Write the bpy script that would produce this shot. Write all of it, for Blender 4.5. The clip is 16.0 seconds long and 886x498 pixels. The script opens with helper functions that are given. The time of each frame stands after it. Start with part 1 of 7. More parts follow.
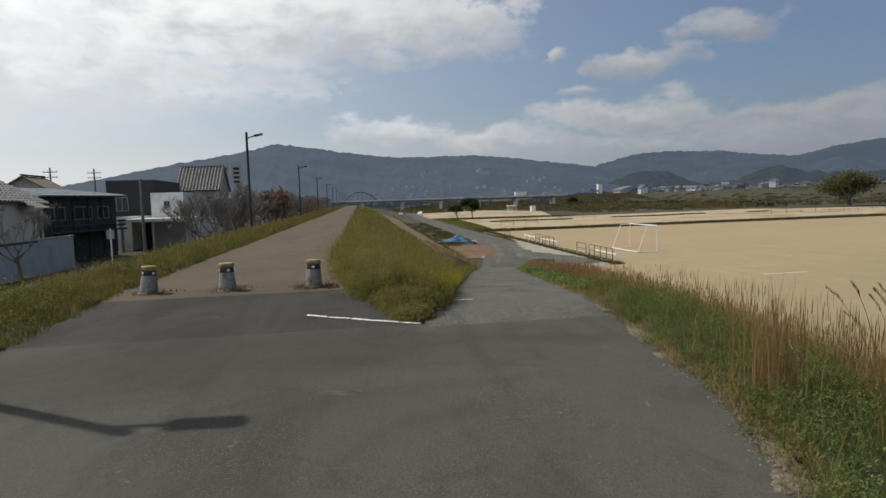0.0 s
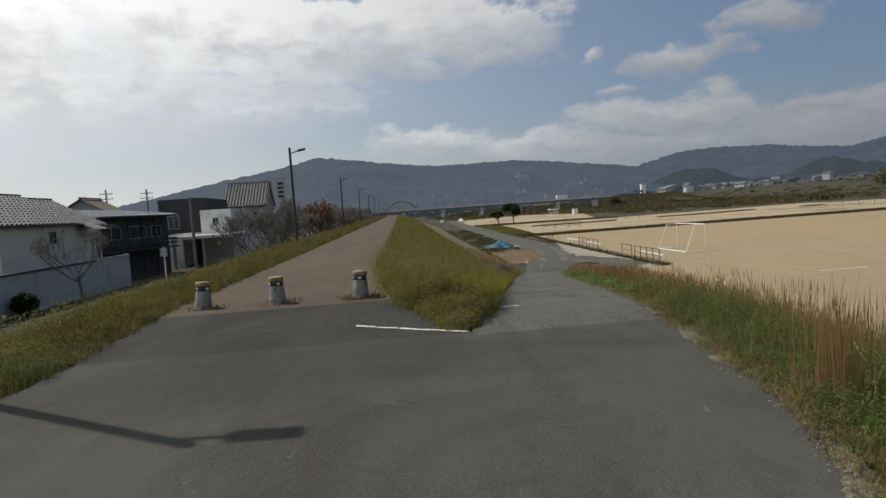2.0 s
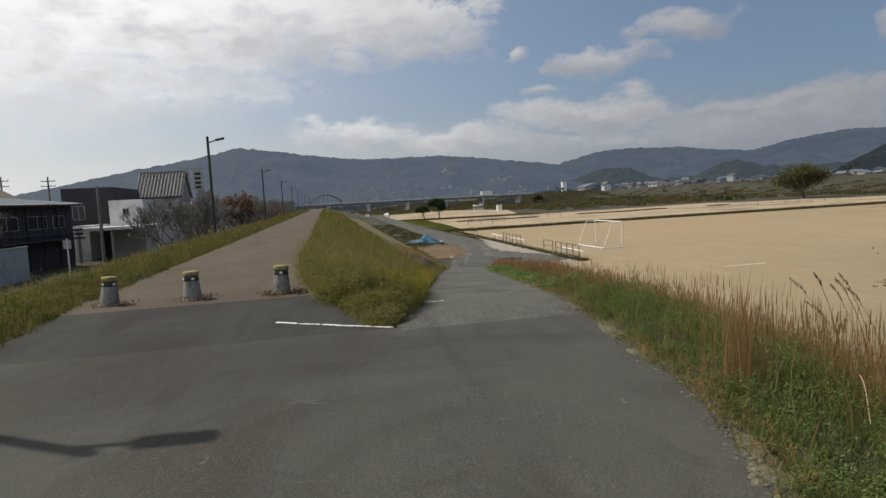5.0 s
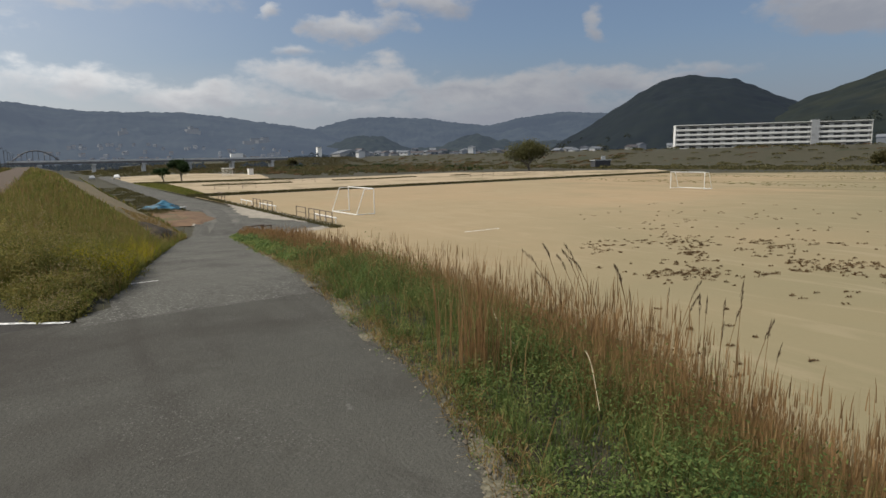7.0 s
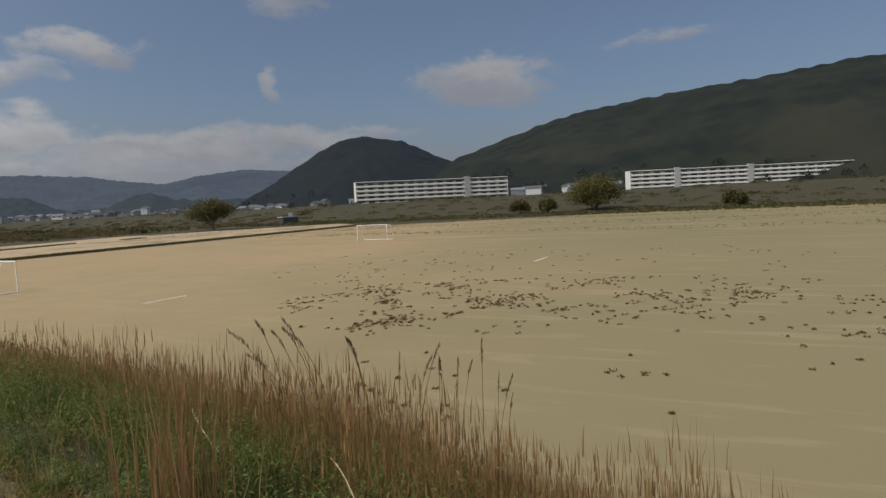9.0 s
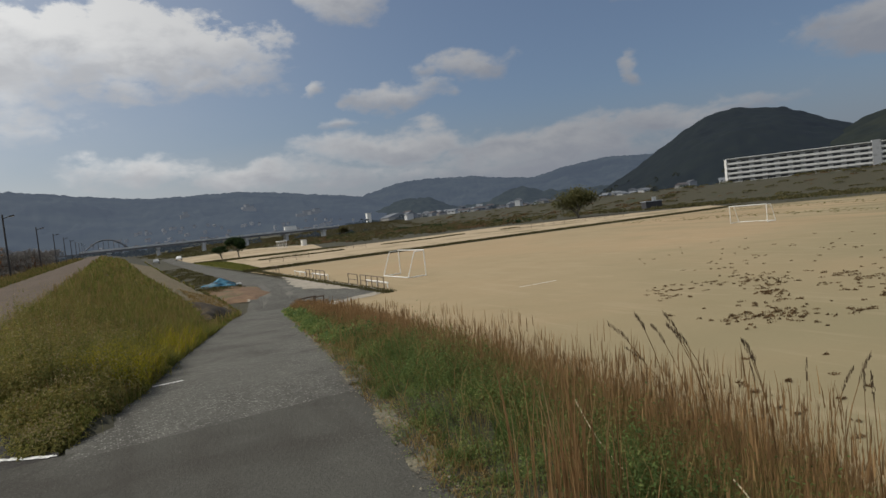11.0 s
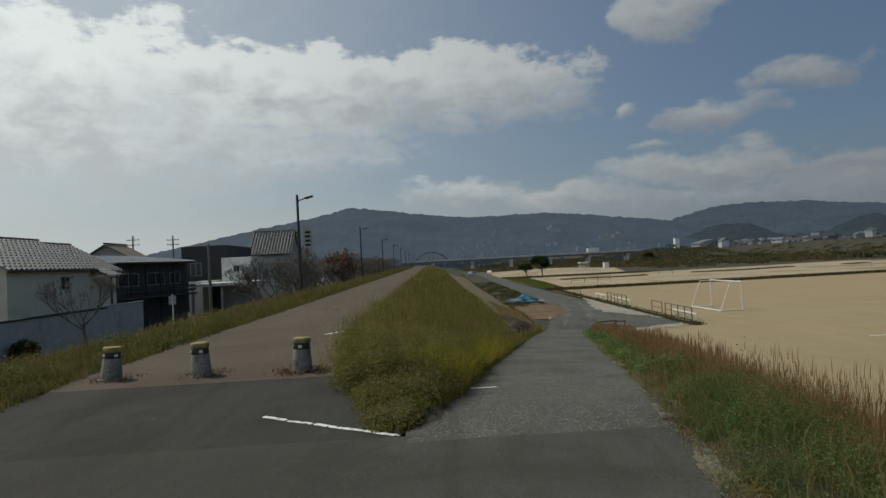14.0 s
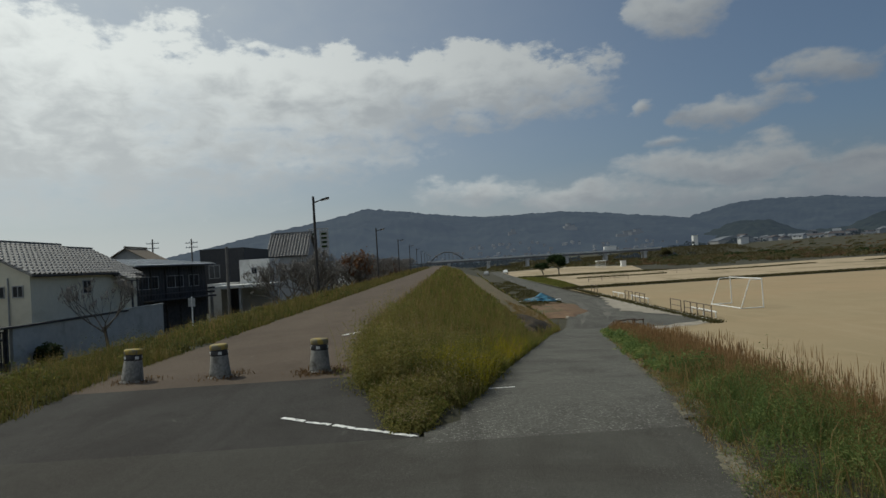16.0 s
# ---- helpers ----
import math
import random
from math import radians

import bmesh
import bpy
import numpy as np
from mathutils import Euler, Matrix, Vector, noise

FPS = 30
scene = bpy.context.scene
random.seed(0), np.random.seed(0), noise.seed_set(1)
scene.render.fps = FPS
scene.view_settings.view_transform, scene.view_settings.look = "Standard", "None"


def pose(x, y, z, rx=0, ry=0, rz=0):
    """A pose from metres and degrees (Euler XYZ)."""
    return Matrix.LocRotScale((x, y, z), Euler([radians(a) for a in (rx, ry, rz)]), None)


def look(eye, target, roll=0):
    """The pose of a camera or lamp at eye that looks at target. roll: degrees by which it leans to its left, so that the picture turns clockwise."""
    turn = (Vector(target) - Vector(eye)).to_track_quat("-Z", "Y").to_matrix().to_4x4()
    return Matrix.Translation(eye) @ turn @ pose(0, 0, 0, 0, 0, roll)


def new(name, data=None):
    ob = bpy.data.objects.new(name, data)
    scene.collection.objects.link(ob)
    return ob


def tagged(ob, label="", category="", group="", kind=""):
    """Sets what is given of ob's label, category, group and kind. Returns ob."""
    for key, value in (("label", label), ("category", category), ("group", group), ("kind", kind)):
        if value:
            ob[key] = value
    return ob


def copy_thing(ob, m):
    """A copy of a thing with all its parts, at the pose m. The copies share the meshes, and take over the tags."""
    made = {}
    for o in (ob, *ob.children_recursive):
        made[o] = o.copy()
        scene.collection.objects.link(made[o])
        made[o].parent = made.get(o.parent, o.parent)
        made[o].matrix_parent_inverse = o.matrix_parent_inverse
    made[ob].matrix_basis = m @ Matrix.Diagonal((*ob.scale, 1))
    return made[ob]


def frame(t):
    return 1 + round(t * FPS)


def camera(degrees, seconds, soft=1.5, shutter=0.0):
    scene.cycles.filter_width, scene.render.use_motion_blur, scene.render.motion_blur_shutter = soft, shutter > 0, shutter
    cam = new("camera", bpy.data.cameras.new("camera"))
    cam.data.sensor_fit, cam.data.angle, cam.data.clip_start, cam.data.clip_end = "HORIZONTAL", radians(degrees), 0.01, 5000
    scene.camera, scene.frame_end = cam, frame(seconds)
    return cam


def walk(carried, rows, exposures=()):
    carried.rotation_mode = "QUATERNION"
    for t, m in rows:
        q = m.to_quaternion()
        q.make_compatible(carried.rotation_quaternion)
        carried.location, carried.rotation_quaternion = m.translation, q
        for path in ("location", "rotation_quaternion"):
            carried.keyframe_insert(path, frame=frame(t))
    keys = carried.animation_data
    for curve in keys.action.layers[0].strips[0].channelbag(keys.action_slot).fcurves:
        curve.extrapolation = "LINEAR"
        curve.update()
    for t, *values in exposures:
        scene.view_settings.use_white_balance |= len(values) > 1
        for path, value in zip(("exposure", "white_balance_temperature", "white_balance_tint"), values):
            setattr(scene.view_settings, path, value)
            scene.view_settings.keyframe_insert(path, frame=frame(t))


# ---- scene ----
cam = camera(72.2, 16.0)
PATH = [
    (0, (-0.261, 2.112, 1.331), (0.039, 4.083, 1.173), -1.8),
    (0.5, (-0.293, 2.107, 1.354), (-0.021, 4.085, 1.241), -3.4),
    (1, (-0.269, 2.141, 1.343), (-0.023, 4.123, 1.227), -3.2),
    (1.5, (-0.306, 2.092, 1.353), (-0.108, 4.077, 1.212), -3.4),
    (2, (-0.298, 2.093, 1.348), (-0.134, 4.082, 1.22), -4.0),
    (2.5, (-0.311, 2.099, 1.347), (-0.279, 4.094, 1.212), -3.4),
    (3, (-0.313, 2.082, 1.344), (-0.375, 4.076, 1.199), -3.7),
    (3.2, (-0.315, 2.08, 1.347), (-0.403, 4.074, 1.22), -3.7),
    (3.7, (-0.306, 2.107, 1.346), (-0.410, 4.099, 1.208), -3.5),
    (4.25, (-0.296, 2.136, 1.346), (-0.247, 4.130, 1.196), -3.4),
    (4.8, (-0.285, 2.165, 1.345), (0.013, 4.136, 1.183), -3.2),
    (5.3, (-0.276, 2.192, 1.344), (0.29, 4.103, 1.171), -3.0),
    (5.5, (-0.225, 2.276, 1.325), (0.441, 4.145, 1.072), -2.9),
    (6, (-0.028, 2.379, 1.294), (0.828, 4.159, 0.98), -4.1),
    (6.5, (0.097, 2.631, 1.271), (1.002, 4.382, 0.932), -2.6),
    (7, (0.303, 2.892, 1.304), (1.42, 4.523, 1.004), -1.1),
    (7.5, (0.515, 3.164, 1.321), (1.756, 4.707, 1.044), -0.9),
    (8, (0.698, 3.475, 1.315), (2.225, 4.745, 1.085), -0.9),
    (8.2, (0.804, 3.545, 1.285), (2.42, 4.708, 1.098), -0.5),
    (8.7, (0.843, 3.629, 1.294), (2.586, 4.595, 1.128), -1.8),
    (9.2, (0.883, 3.712, 1.303), (2.669, 4.599, 1.157), -3.1),
    (9.8, (0.930, 3.812, 1.313), (2.575, 4.943, 1.193), -4.6),
    (10.3, (0.969, 3.896, 1.322), (2.391, 5.298, 1.223), -5.9),
    (10.5, (0.96, 3.911, 1.328), (2.278, 5.412, 1.224), -5.6),
    (11, (0.939, 3.902, 1.332), (1.931, 5.635, 1.227), -6.1),
    (11.5, (0.903, 3.927, 1.34), (1.51, 5.831, 1.277), -5.8),
    (12, (0.85, 3.934, 1.351), (1.223, 5.899, 1.34), -5.2),
    (12.5, (0.84, 3.941, 1.352), (1.027, 5.932, 1.363), -5.0),
    (13, (0.813, 3.914, 1.356), (0.917, 5.912, 1.376), -4.3),
    (13.5, (0.801, 3.934, 1.353), (0.897, 5.932, 1.385), -3.7),
    (14, (0.79, 3.947, 1.348), (0.865, 5.945, 1.393), -3.0),
    (14.5, (0.775, 3.942, 1.353), (0.896, 5.937, 1.415), -2.8),
    (15, (0.797, 3.929, 1.358), (0.939, 5.923, 1.418), -3.3),
    (15.5, (0.799, 3.945, 1.349), (0.858, 5.943, 1.4), -3.5),
    (16, (0.785, 3.972, 1.347), (0.808, 5.971, 1.395), -3.6),
]
walk(cam, [(t, look(eye, target, roll)) for t, eye, target, roll in PATH],
     [(0, 0.02, 6500, 9), (1.0, -0.1, 6500, 9), (2.5, -0.12, 6500, 9), (3.2, -0.18, 6500, 9), (5.3, 0.08, 6600, 10), (6.0, 0.15, 6600, 10), (6.8, 0.14, 6600, 10), (7.5, -0.05, 6600, 10), (8.2, -0.12, 6700, 11), (10.3, -0.22, 6600, 10), (11.2, -0.18, 6550, 9), (12, -0.32, 6450, 6), (13, -0.52, 6350, 4), (16, -0.55, 6350, 3)])

# ---- world, sun ----
SUN_AZ, SUN_EL = -55.5, 50.5          # degrees: azimuth clockwise from +y


def sun_light():
    d = bpy.data.lights.new("sun", "SUN")
    d.energy, d.angle, d.color = 3.6, radians(0.6), (1.0, 0.94, 0.84)
    ob = new("sun", d)
    a, e = radians(SUN_AZ), radians(SUN_EL)
    to = Vector((math.sin(a) * math.cos(e), math.cos(a) * math.cos(e), math.sin(e)))
    ob.matrix_world = look(to * 50, (0, 0, 0))


class Nodes:
    """Short hand for a node tree."""

    def __init__(self, tree):
        self.tree = tree
        tree.nodes.clear()

    def add(self, kind, **sets):
        n = self.tree.nodes.new(kind)
        for k, v in sets.items():
            if k == "operation":
                n.operation = v
            elif k == "data_type":
                n.data_type = v
            elif k == "blend_type":
                n.blend_type = v
            elif k == "interpolation":
                n.interpolation_type = v
            elif k == "feature":
                n.feature = v
            elif k == "clamp":
                n.use_clamp = v
        return n

    def link(self, a, b):
        self.tree.links.new(a, b)

    def put(self, socket, value):
        if isinstance(value, bpy.types.NodeSocket):
            self.link(value, socket)
        else:
            socket.default_value = value

    def math(self, op, a, b=0.0, clamp=False):
        n = self.add("ShaderNodeMath", operation=op, clamp=clamp)
        self.put(n.inputs[0], a)
        self.put(n.inputs[1], b)
        return n.outputs[0]

    def smooth(self, v, lo, hi):
        n = self.add("ShaderNodeMapRange", interpolation="SMOOTHSTEP")
        self.put(n.inputs[0], v)
        n.inputs[1].default_value, n.inputs[2].default_value = lo, hi
        return n.outputs[0]

    def noise(self, vector, scale, detail=4.0, rough=0.55, distortion=0.0):
        n = self.add("ShaderNodeTexNoise")
        if vector is not None:
            self.link(vector, n.inputs["Vector"])
        n.inputs["Scale"].default_value, n.inputs["Detail"].default_value = scale, detail
        n.inputs["Roughness"].default_value, n.inputs["Distortion"].default_value = rough, distortion
        return n.outputs["Fac"]

    def mix(self, fac, a, b):
        n = self.add("ShaderNodeMix", data_type="RGBA")
        self.put(n.inputs[0], fac)
        for s, v in ((n.inputs[6], a), (n.inputs[7], b)):
            self.put(s, v if isinstance(v, bpy.types.NodeSocket) else (*v, 1.0) if len(v) == 3 else v)
        return n.outputs[2]


# clouds: azimuth, elevation, half width, half height, strength
CLOUDS = [(-10, 15.6, 26, 4.4, 1.0), (6, 15.9, 12, 3.9, 1.0), (-34, 14, 20, 9, 1.0), (-16, 11, 16, 3.5, 0.8), (-62, 22, 30, 14, 1.0),
          (3.5, 12.8, 3.0, 1.6, 0.9), (19.9, 12.4, 2.0, 0.9, 0.8), (27.0, 11.4, 4.2, 1.4, 0.95), (33.6, 13.2, 4.4, 1.7, 0.95), (23.5, 19.8, 5, 2.2, 0.9),
          (5, 6.6, 7.5, 1.5, 0.7), (21, 9.6, 2.2, 0.8, 0.6), (26, 7.0, 12, 1.9, 1.0), (40, 6.0, 14, 1.9, 0.95), (14, 5.6, 10, 1.6, 0.85), (53, 6.4, 9, 1.4, 0.85), (34, 4.4, 22, 1.6, 0.8), (48.4, 10.9, 1.9, 1.6, 0.85), (10.5, 13.5, 2.2, 0.8, 0.6),
          (67.8, 11.1, 7.2, 2.4, 0.95), (75, 21, 4, 2.5, 0.7), (84, 13.0, 5, 1.0, 0.5), (50, 18.6, 5, 1.6, 0.8), (100, 25, 22, 5, 0.8), (150, 30, 30, 12, 0.9), (-120, 30, 35, 12, 0.9)]


def sky():
    w = bpy.data.worlds.new("sky")
    scene.world = w
    w.use_nodes = True
    n = Nodes(w.node_tree)
    out, bg = n.add("ShaderNodeOutputWorld"), n.add("ShaderNodeBackground")
    air = n.add("ShaderNodeTexSky")
    air.sky_type, air.sun_disc = "NISHITA", False
    air.sun_elevation, air.sun_rotation = radians(SUN_EL), radians(SUN_AZ) % (2 * math.pi)
    air.air_density, air.dust_density, air.ozone_density = 1.0, 2.2, 1.6
    tc, sep = n.add("ShaderNodeTexCoord"), n.add("ShaderNodeSeparateXYZ")
    n.link(tc.outputs["Generated"], sep.inputs[0])
    x, y, z = sep.outputs
    deg = 180 / math.pi
    az = n.math("MULTIPLY", n.math("ARCTAN2", x, y), deg)
    el = n.math("MULTIPLY", n.math("ARCSINE", z), deg)
    # billows: noise over azimuth and elevation, finer and flatter towards the horizon
    pack = n.add("ShaderNodeCombineXYZ")
    n.link(n.math("MULTIPLY", az, 0.75), pack.inputs[0])
    n.link(n.math("MULTIPLY", el, 1.35), pack.inputs[1])
    big = n.noise(pack.outputs[0], 0.11, 7.0, 0.55, 0.4)
    fine = n.noise(pack.outputs[0], 0.42, 7.0, 0.55, 0.3)
    wob = n.math("SUBTRACT", big, 0.5)
    shift = n.add("ShaderNodeTexNoise")
    n.link(pack.outputs[0], shift.inputs["Vector"])
    shift.inputs["Scale"].default_value, shift.inputs["Detail"].default_value = 0.22, 5.0
    warp = n.add("ShaderNodeSeparateColor")
    n.link(shift.outputs["Color"], warp.inputs[0])
    az_w = n.math("ADD", az, n.math("MULTIPLY", n.math("SUBTRACT", warp.outputs[0], 0.5), 11.0))
    el_w = n.math("ADD", el, n.math("MULTIPLY", n.math("SUBTRACT", warp.outputs[1], 0.5), 4.5))
    shape, rise, mass = None, None, None
    for a0, e0, wa, we, k in CLOUDS:
        da = n.math("MULTIPLY", n.math("SUBTRACT", az_w, a0), 1.0 / wa)
        up = n.math("SUBTRACT", el_w, e0)
        de = n.math("MULTIPLY", up, 1.0 / we)
        r = n.math("ADD", n.math("MULTIPLY", da, da), n.math("MULTIPLY", de, de))
        v = n.math("MULTIPLY", n.math("SUBTRACT", 1.0, r), k)
        pos = n.math("MAXIMUM", n.math("ADD", v, 0.3), 0.0)
        rise = n.math("MULTIPLY", pos, de) if rise is None else n.math("ADD", rise, n.math("MULTIPLY", pos, de))
        mass = pos if mass is None else n.math("ADD", mass, pos)
        shape = v if shape is None else n.math("MAXIMUM", shape, v)
    puff = n.noise(pack.outputs[0], 1.15, 6.0, 0.6, 0.2)
    body = n.math("ADD", shape, n.math("ADD", n.math("MULTIPLY", wob, 2.0), n.math("MULTIPLY", n.math("SUBTRACT", fine, 0.5), 1.5)))
    body = n.math("ADD", body, n.math("MULTIPLY", n.math("SUBTRACT", puff, 0.5), 0.75))
    # firm tops, frayed undersides
    firm = n.smooth(n.math("DIVIDE", rise, n.math("ADD", mass, 0.02)), -0.35, 0.45)
    firm = n.math("MULTIPLY", firm, n.math("MULTIPLY", n.smooth(el, 11.0, 16.0), n.smooth(az, 30.0, 12.0)))
    soft = n.smooth(body, -0.15, 0.95)
    crisp = n.smooth(body, -0.02, 0.42)
    cover = n.math("MULTIPLY", n.math("ADD", n.math("MULTIPLY", crisp, firm), n.math("MULTIPLY", soft, n.math("SUBTRACT", 1.0, firm))), 0.94)
    # thin veil towards the sun and towards the horizon
    veil = n.math("MULTIPLY", n.smooth(az, 32.0, -38.0), n.math("ADD", 0.42, n.math("MULTIPLY", fine, 0.35)))
    low = n.math("MULTIPLY", n.smooth(el, 11.0, 0.0), 0.9)
    veil = n.math("ADD", 0.24, n.math("MULTIPLY", n.math("MAXIMUM", veil, low), 0.76))
    # lit rims and greyer bellies
    high = n.math("DIVIDE", rise, n.math("ADD", mass, 0.02))
    thick = n.smooth(n.math("ADD", n.math("SUBTRACT", n.math("MULTIPLY", body, 0.35), high), n.math("MULTIPLY", n.math("SUBTRACT", fine, 0.5), 1.3)), -0.35, 0.9)
    glow = n.smooth(az, 48.0, -45.0)
    lit = n.mix(glow, (3.6, 3.7, 3.95), (12.2, 12.2, 12.0))
    belly = n.mix(glow, (2.35, 2.55, 3.05), (6.5, 6.65, 6.9))
    tone = n.mix(n.math("MULTIPLY", thick, 0.85, clamp=True), lit, belly)
    haze = n.mix(glow, (2.2, 2.5, 3.1), (8.3, 8.45, 8.5))
    blue = n.add("ShaderNodeVectorMath", operation="MULTIPLY")
    n.link(air.outputs[0], blue.inputs[0])
    blue.inputs[1].default_value = (0.70, 0.80, 0.90)
    base = n.mix(veil, blue.outputs[0], haze)
    col = n.mix(cover, base, tone)
    n.link(col, bg.inputs[0])
    bg.inputs[1].default_value = 0.10
    n.link(bg.outputs[0], out.inputs[0])


sun_light()
sky()


# ---- materials ----
def material(name, a, b, scale=3.0, rough=0.85, bump=0.2, bump_scale=30.0, metal=0.0, c=None, c_scale=0.5, c_at=(0.55, 0.7), vary=0.0, island=False,
             translucent=0.0, emit=None, space="Position"):
    """Two tones in a fine noise, a third in large stains, relief, and a variation from piece to piece."""
    m = bpy.data.materials.new(name)
    m.use_nodes = True
    n = Nodes(m.node_tree)
    out, p = n.add("ShaderNodeOutputMaterial"), n.add("ShaderNodeBsdfPrincipled")
    if space == "Position":
        vec = n.add("ShaderNodeNewGeometry").outputs["Position"]
    else:
        vec = n.add("ShaderNodeTexCoord").outputs["Object"]
    f = n.noise(vec, scale, 5.0, 0.6)
    col = n.mix(n.smooth(f, 0.32, 0.68), a, b)
    if c:
        col = n.mix(n.smooth(n.noise(vec, c_scale, 4.0, 0.6, 0.4), *c_at), col, c)
    if vary:
        src = n.add("ShaderNodeNewGeometry").outputs["Random Per Island"] if island else n.add("ShaderNodeObjectInfo").outputs["Random"]
        hsv = n.add("ShaderNodeHueSaturation")
        n.link(n.math("ADD", n.math("MULTIPLY", src, 2 * vary), 1.0 - vary), hsv.inputs["Value"])
        n.link(n.math("ADD", n.math("MULTIPLY", src, 0.06 * min(1, vary * 2)), 0.5 - 0.03 * min(1, vary * 2)), hsv.inputs["Hue"])
        n.link(col, hsv.inputs["Color"])
        col = hsv.outputs[0]
    n.link(col, p.inputs["Base Color"])
    p.inputs["Metallic"].default_value = metal
    n.link(n.math("ADD", rough - 0.08, n.math("MULTIPLY", f, 0.16)), p.inputs["Roughness"])
    p.inputs["Specular IOR Level"].default_value = 0.35
    if bump:
        bn = n.add("ShaderNodeBump")
        bn.inputs["Strength"].default_value, bn.inputs["Distance"].default_value = bump, 0.02
        n.link(n.noise(vec, bump_scale, 4.0, 0.65), bn.inputs["Height"])
        n.link(bn.outputs[0], p.inputs["Normal"])
    shader = p.outputs[0]
    if translucent:
        tr, mx = n.add("ShaderNodeBsdfTranslucent"), n.add("ShaderNodeMixShader")
        n.link(col, tr.inputs[0])
        mx.inputs[0].default_value = translucent
        n.link(shader, mx.inputs[1])
        n.link(tr.outputs[0], mx.inputs[2])
        shader = mx.outputs[0]
    # a plain emission colour blended over the surface, standing in for distance haze
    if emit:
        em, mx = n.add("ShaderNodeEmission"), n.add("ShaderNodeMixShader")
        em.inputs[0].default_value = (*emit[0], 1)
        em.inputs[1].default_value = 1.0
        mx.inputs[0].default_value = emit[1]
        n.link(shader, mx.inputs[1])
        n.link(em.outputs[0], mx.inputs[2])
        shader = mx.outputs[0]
    n.link(shader, out.inputs[0])
    return m


def paving(name, a, b, grit, stain, coarse=1.0, dirt=None):
    """Asphalt: binder in two tones, pale stone grit, broad stains and worn pale patches."""
    m = bpy.data.materials.new(name)
    m.use_nodes = True
    n = Nodes(m.node_tree)
    out, p = n.add("ShaderNodeOutputMaterial"), n.add("ShaderNodeBsdfPrincipled")
    vec = n.add("ShaderNodeNewGeometry").outputs["Position"]
    fine, mid, broad = n.noise(vec, 55 / coarse, 3.0, 0.7), n.noise(vec, 3.2, 6.0, 0.7), n.noise(vec, 0.34, 5.0, 0.65, 0.8)
    lane = n.add("ShaderNodeMapping")
    n.link(vec, lane.inputs["Vector"])
    lane.inputs["Scale"].default_value = (1.0, 0.16, 1.0)
    lane.inputs["Rotation"].default_value = (0.0, 0.0, radians(-12))
    worn = n.noise(lane.outputs[0], 0.85, 5.0, 0.6, 0.6)
    col = n.mix(n.math("ADD", 0.3, n.math("MULTIPLY", n.smooth(fine, 0.36, 0.64), 0.5)), a, b)
    col = n.mix(n.math("MULTIPLY", n.smooth(mid, 0.42, 0.72), 0.5), col, b)
    col = n.mix(n.math("MULTIPLY", n.smooth(broad, 0.45, 0.66), 0.75), col, stain)
    col = n.mix(n.math("MULTIPLY", n.smooth(worn, 0.48, 0.64), 0.5), col, b)
    col = n.mix(n.math("MULTIPLY", n.smooth(worn, 0.47, 0.34), 0.6), col, stain)
    # bare stones where the binder is gone, in patches
    ravel = n.math("ADD", 0.25 if coarse < 1.2 else 0.7, n.math("MULTIPLY", n.smooth(n.noise(vec, 0.9, 5.0, 0.65, 0.5), 0.42, 0.62), 0.75), clamp=True)
    stone = n.add("ShaderNodeTexVoronoi")
    n.link(vec, stone.inputs["Vector"])
    stone.inputs["Scale"].default_value = 85 / coarse
    pick = n.add("ShaderNodeSeparateColor")
    n.link(stone.outputs["Color"], pick.inputs[0])
    lone = n.math("MULTIPLY", n.smooth(pick.outputs[0], 0.74 - 0.14 * coarse, 0.90 - 0.08 * coarse), n.smooth(stone.outputs["Distance"], 0.55, 0.22))
    col = n.mix(n.math("MULTIPLY", n.math("MULTIPLY", lone, ravel), 0.44 * coarse), col, grit)
    col = n.mix(n.math("MULTIPLY", n.math("MULTIPLY", n.smooth(pick.outputs[1], 0.6, 0.8), ravel), 0.5), col, stain)
    # pale scuffs
    col = n.mix(n.math("MULTIPLY", n.smooth(n.noise(vec, 2.4, 4.0, 0.6, 1.0), 0.66, 0.76), 0.5), col, grit)
    col = n.mix(n.math("MULTIPLY", n.smooth(n.noise(vec, 0.8, 6.0, 0.75, 1.2), 0.52, 0.64), 0.4), col, stain)
    if dirt:
        # a darker oval patch with a frayed rim
        gap = n.add("ShaderNodeVectorMath", operation="SUBTRACT")
        n.link(vec, gap.inputs[0])
        gap.inputs[1].default_value = (dirt[0], dirt[1], 0.0)
        flat_gap = n.add("ShaderNodeVectorMath", operation="MULTIPLY")
        n.link(gap.outputs[0], flat_gap.inputs[0])
        flat_gap.inputs[1].default_value = (1.0 / dirt[2], 1.0 / dirt[3], 0.0)
        size = n.add("ShaderNodeVectorMath", operation="LENGTH")
        n.link(flat_gap.outputs[0], size.inputs[0])
        rim = n.math("ADD", size.outputs["Value"], n.math("MULTIPLY", n.math("SUBTRACT", n.noise(vec, 1.3, 5.0, 0.6), 0.5), 1.1))
        col = n.mix(n.math("MULTIPLY", n.smooth(rim, 1.3, 0.4), 0.45), col, (0.034, 0.030, 0.025))
    n.link(col, p.inputs["Base Color"])
    n.link(n.math("ADD", 0.84, n.math("MULTIPLY", mid, 0.16)), p.inputs["Roughness"])
    p.inputs["Specular IOR Level"].default_value = 0.14
    bn = n.add("ShaderNodeBump")
    bn.inputs["Strength"].default_value, bn.inputs["Distance"].default_value = 0.7, 0.012
    n.link(n.math("ADD", fine, n.math("MULTIPLY", mid, 1.2)), bn.inputs["Height"])
    n.link(bn.outputs[0], p.inputs["Normal"])
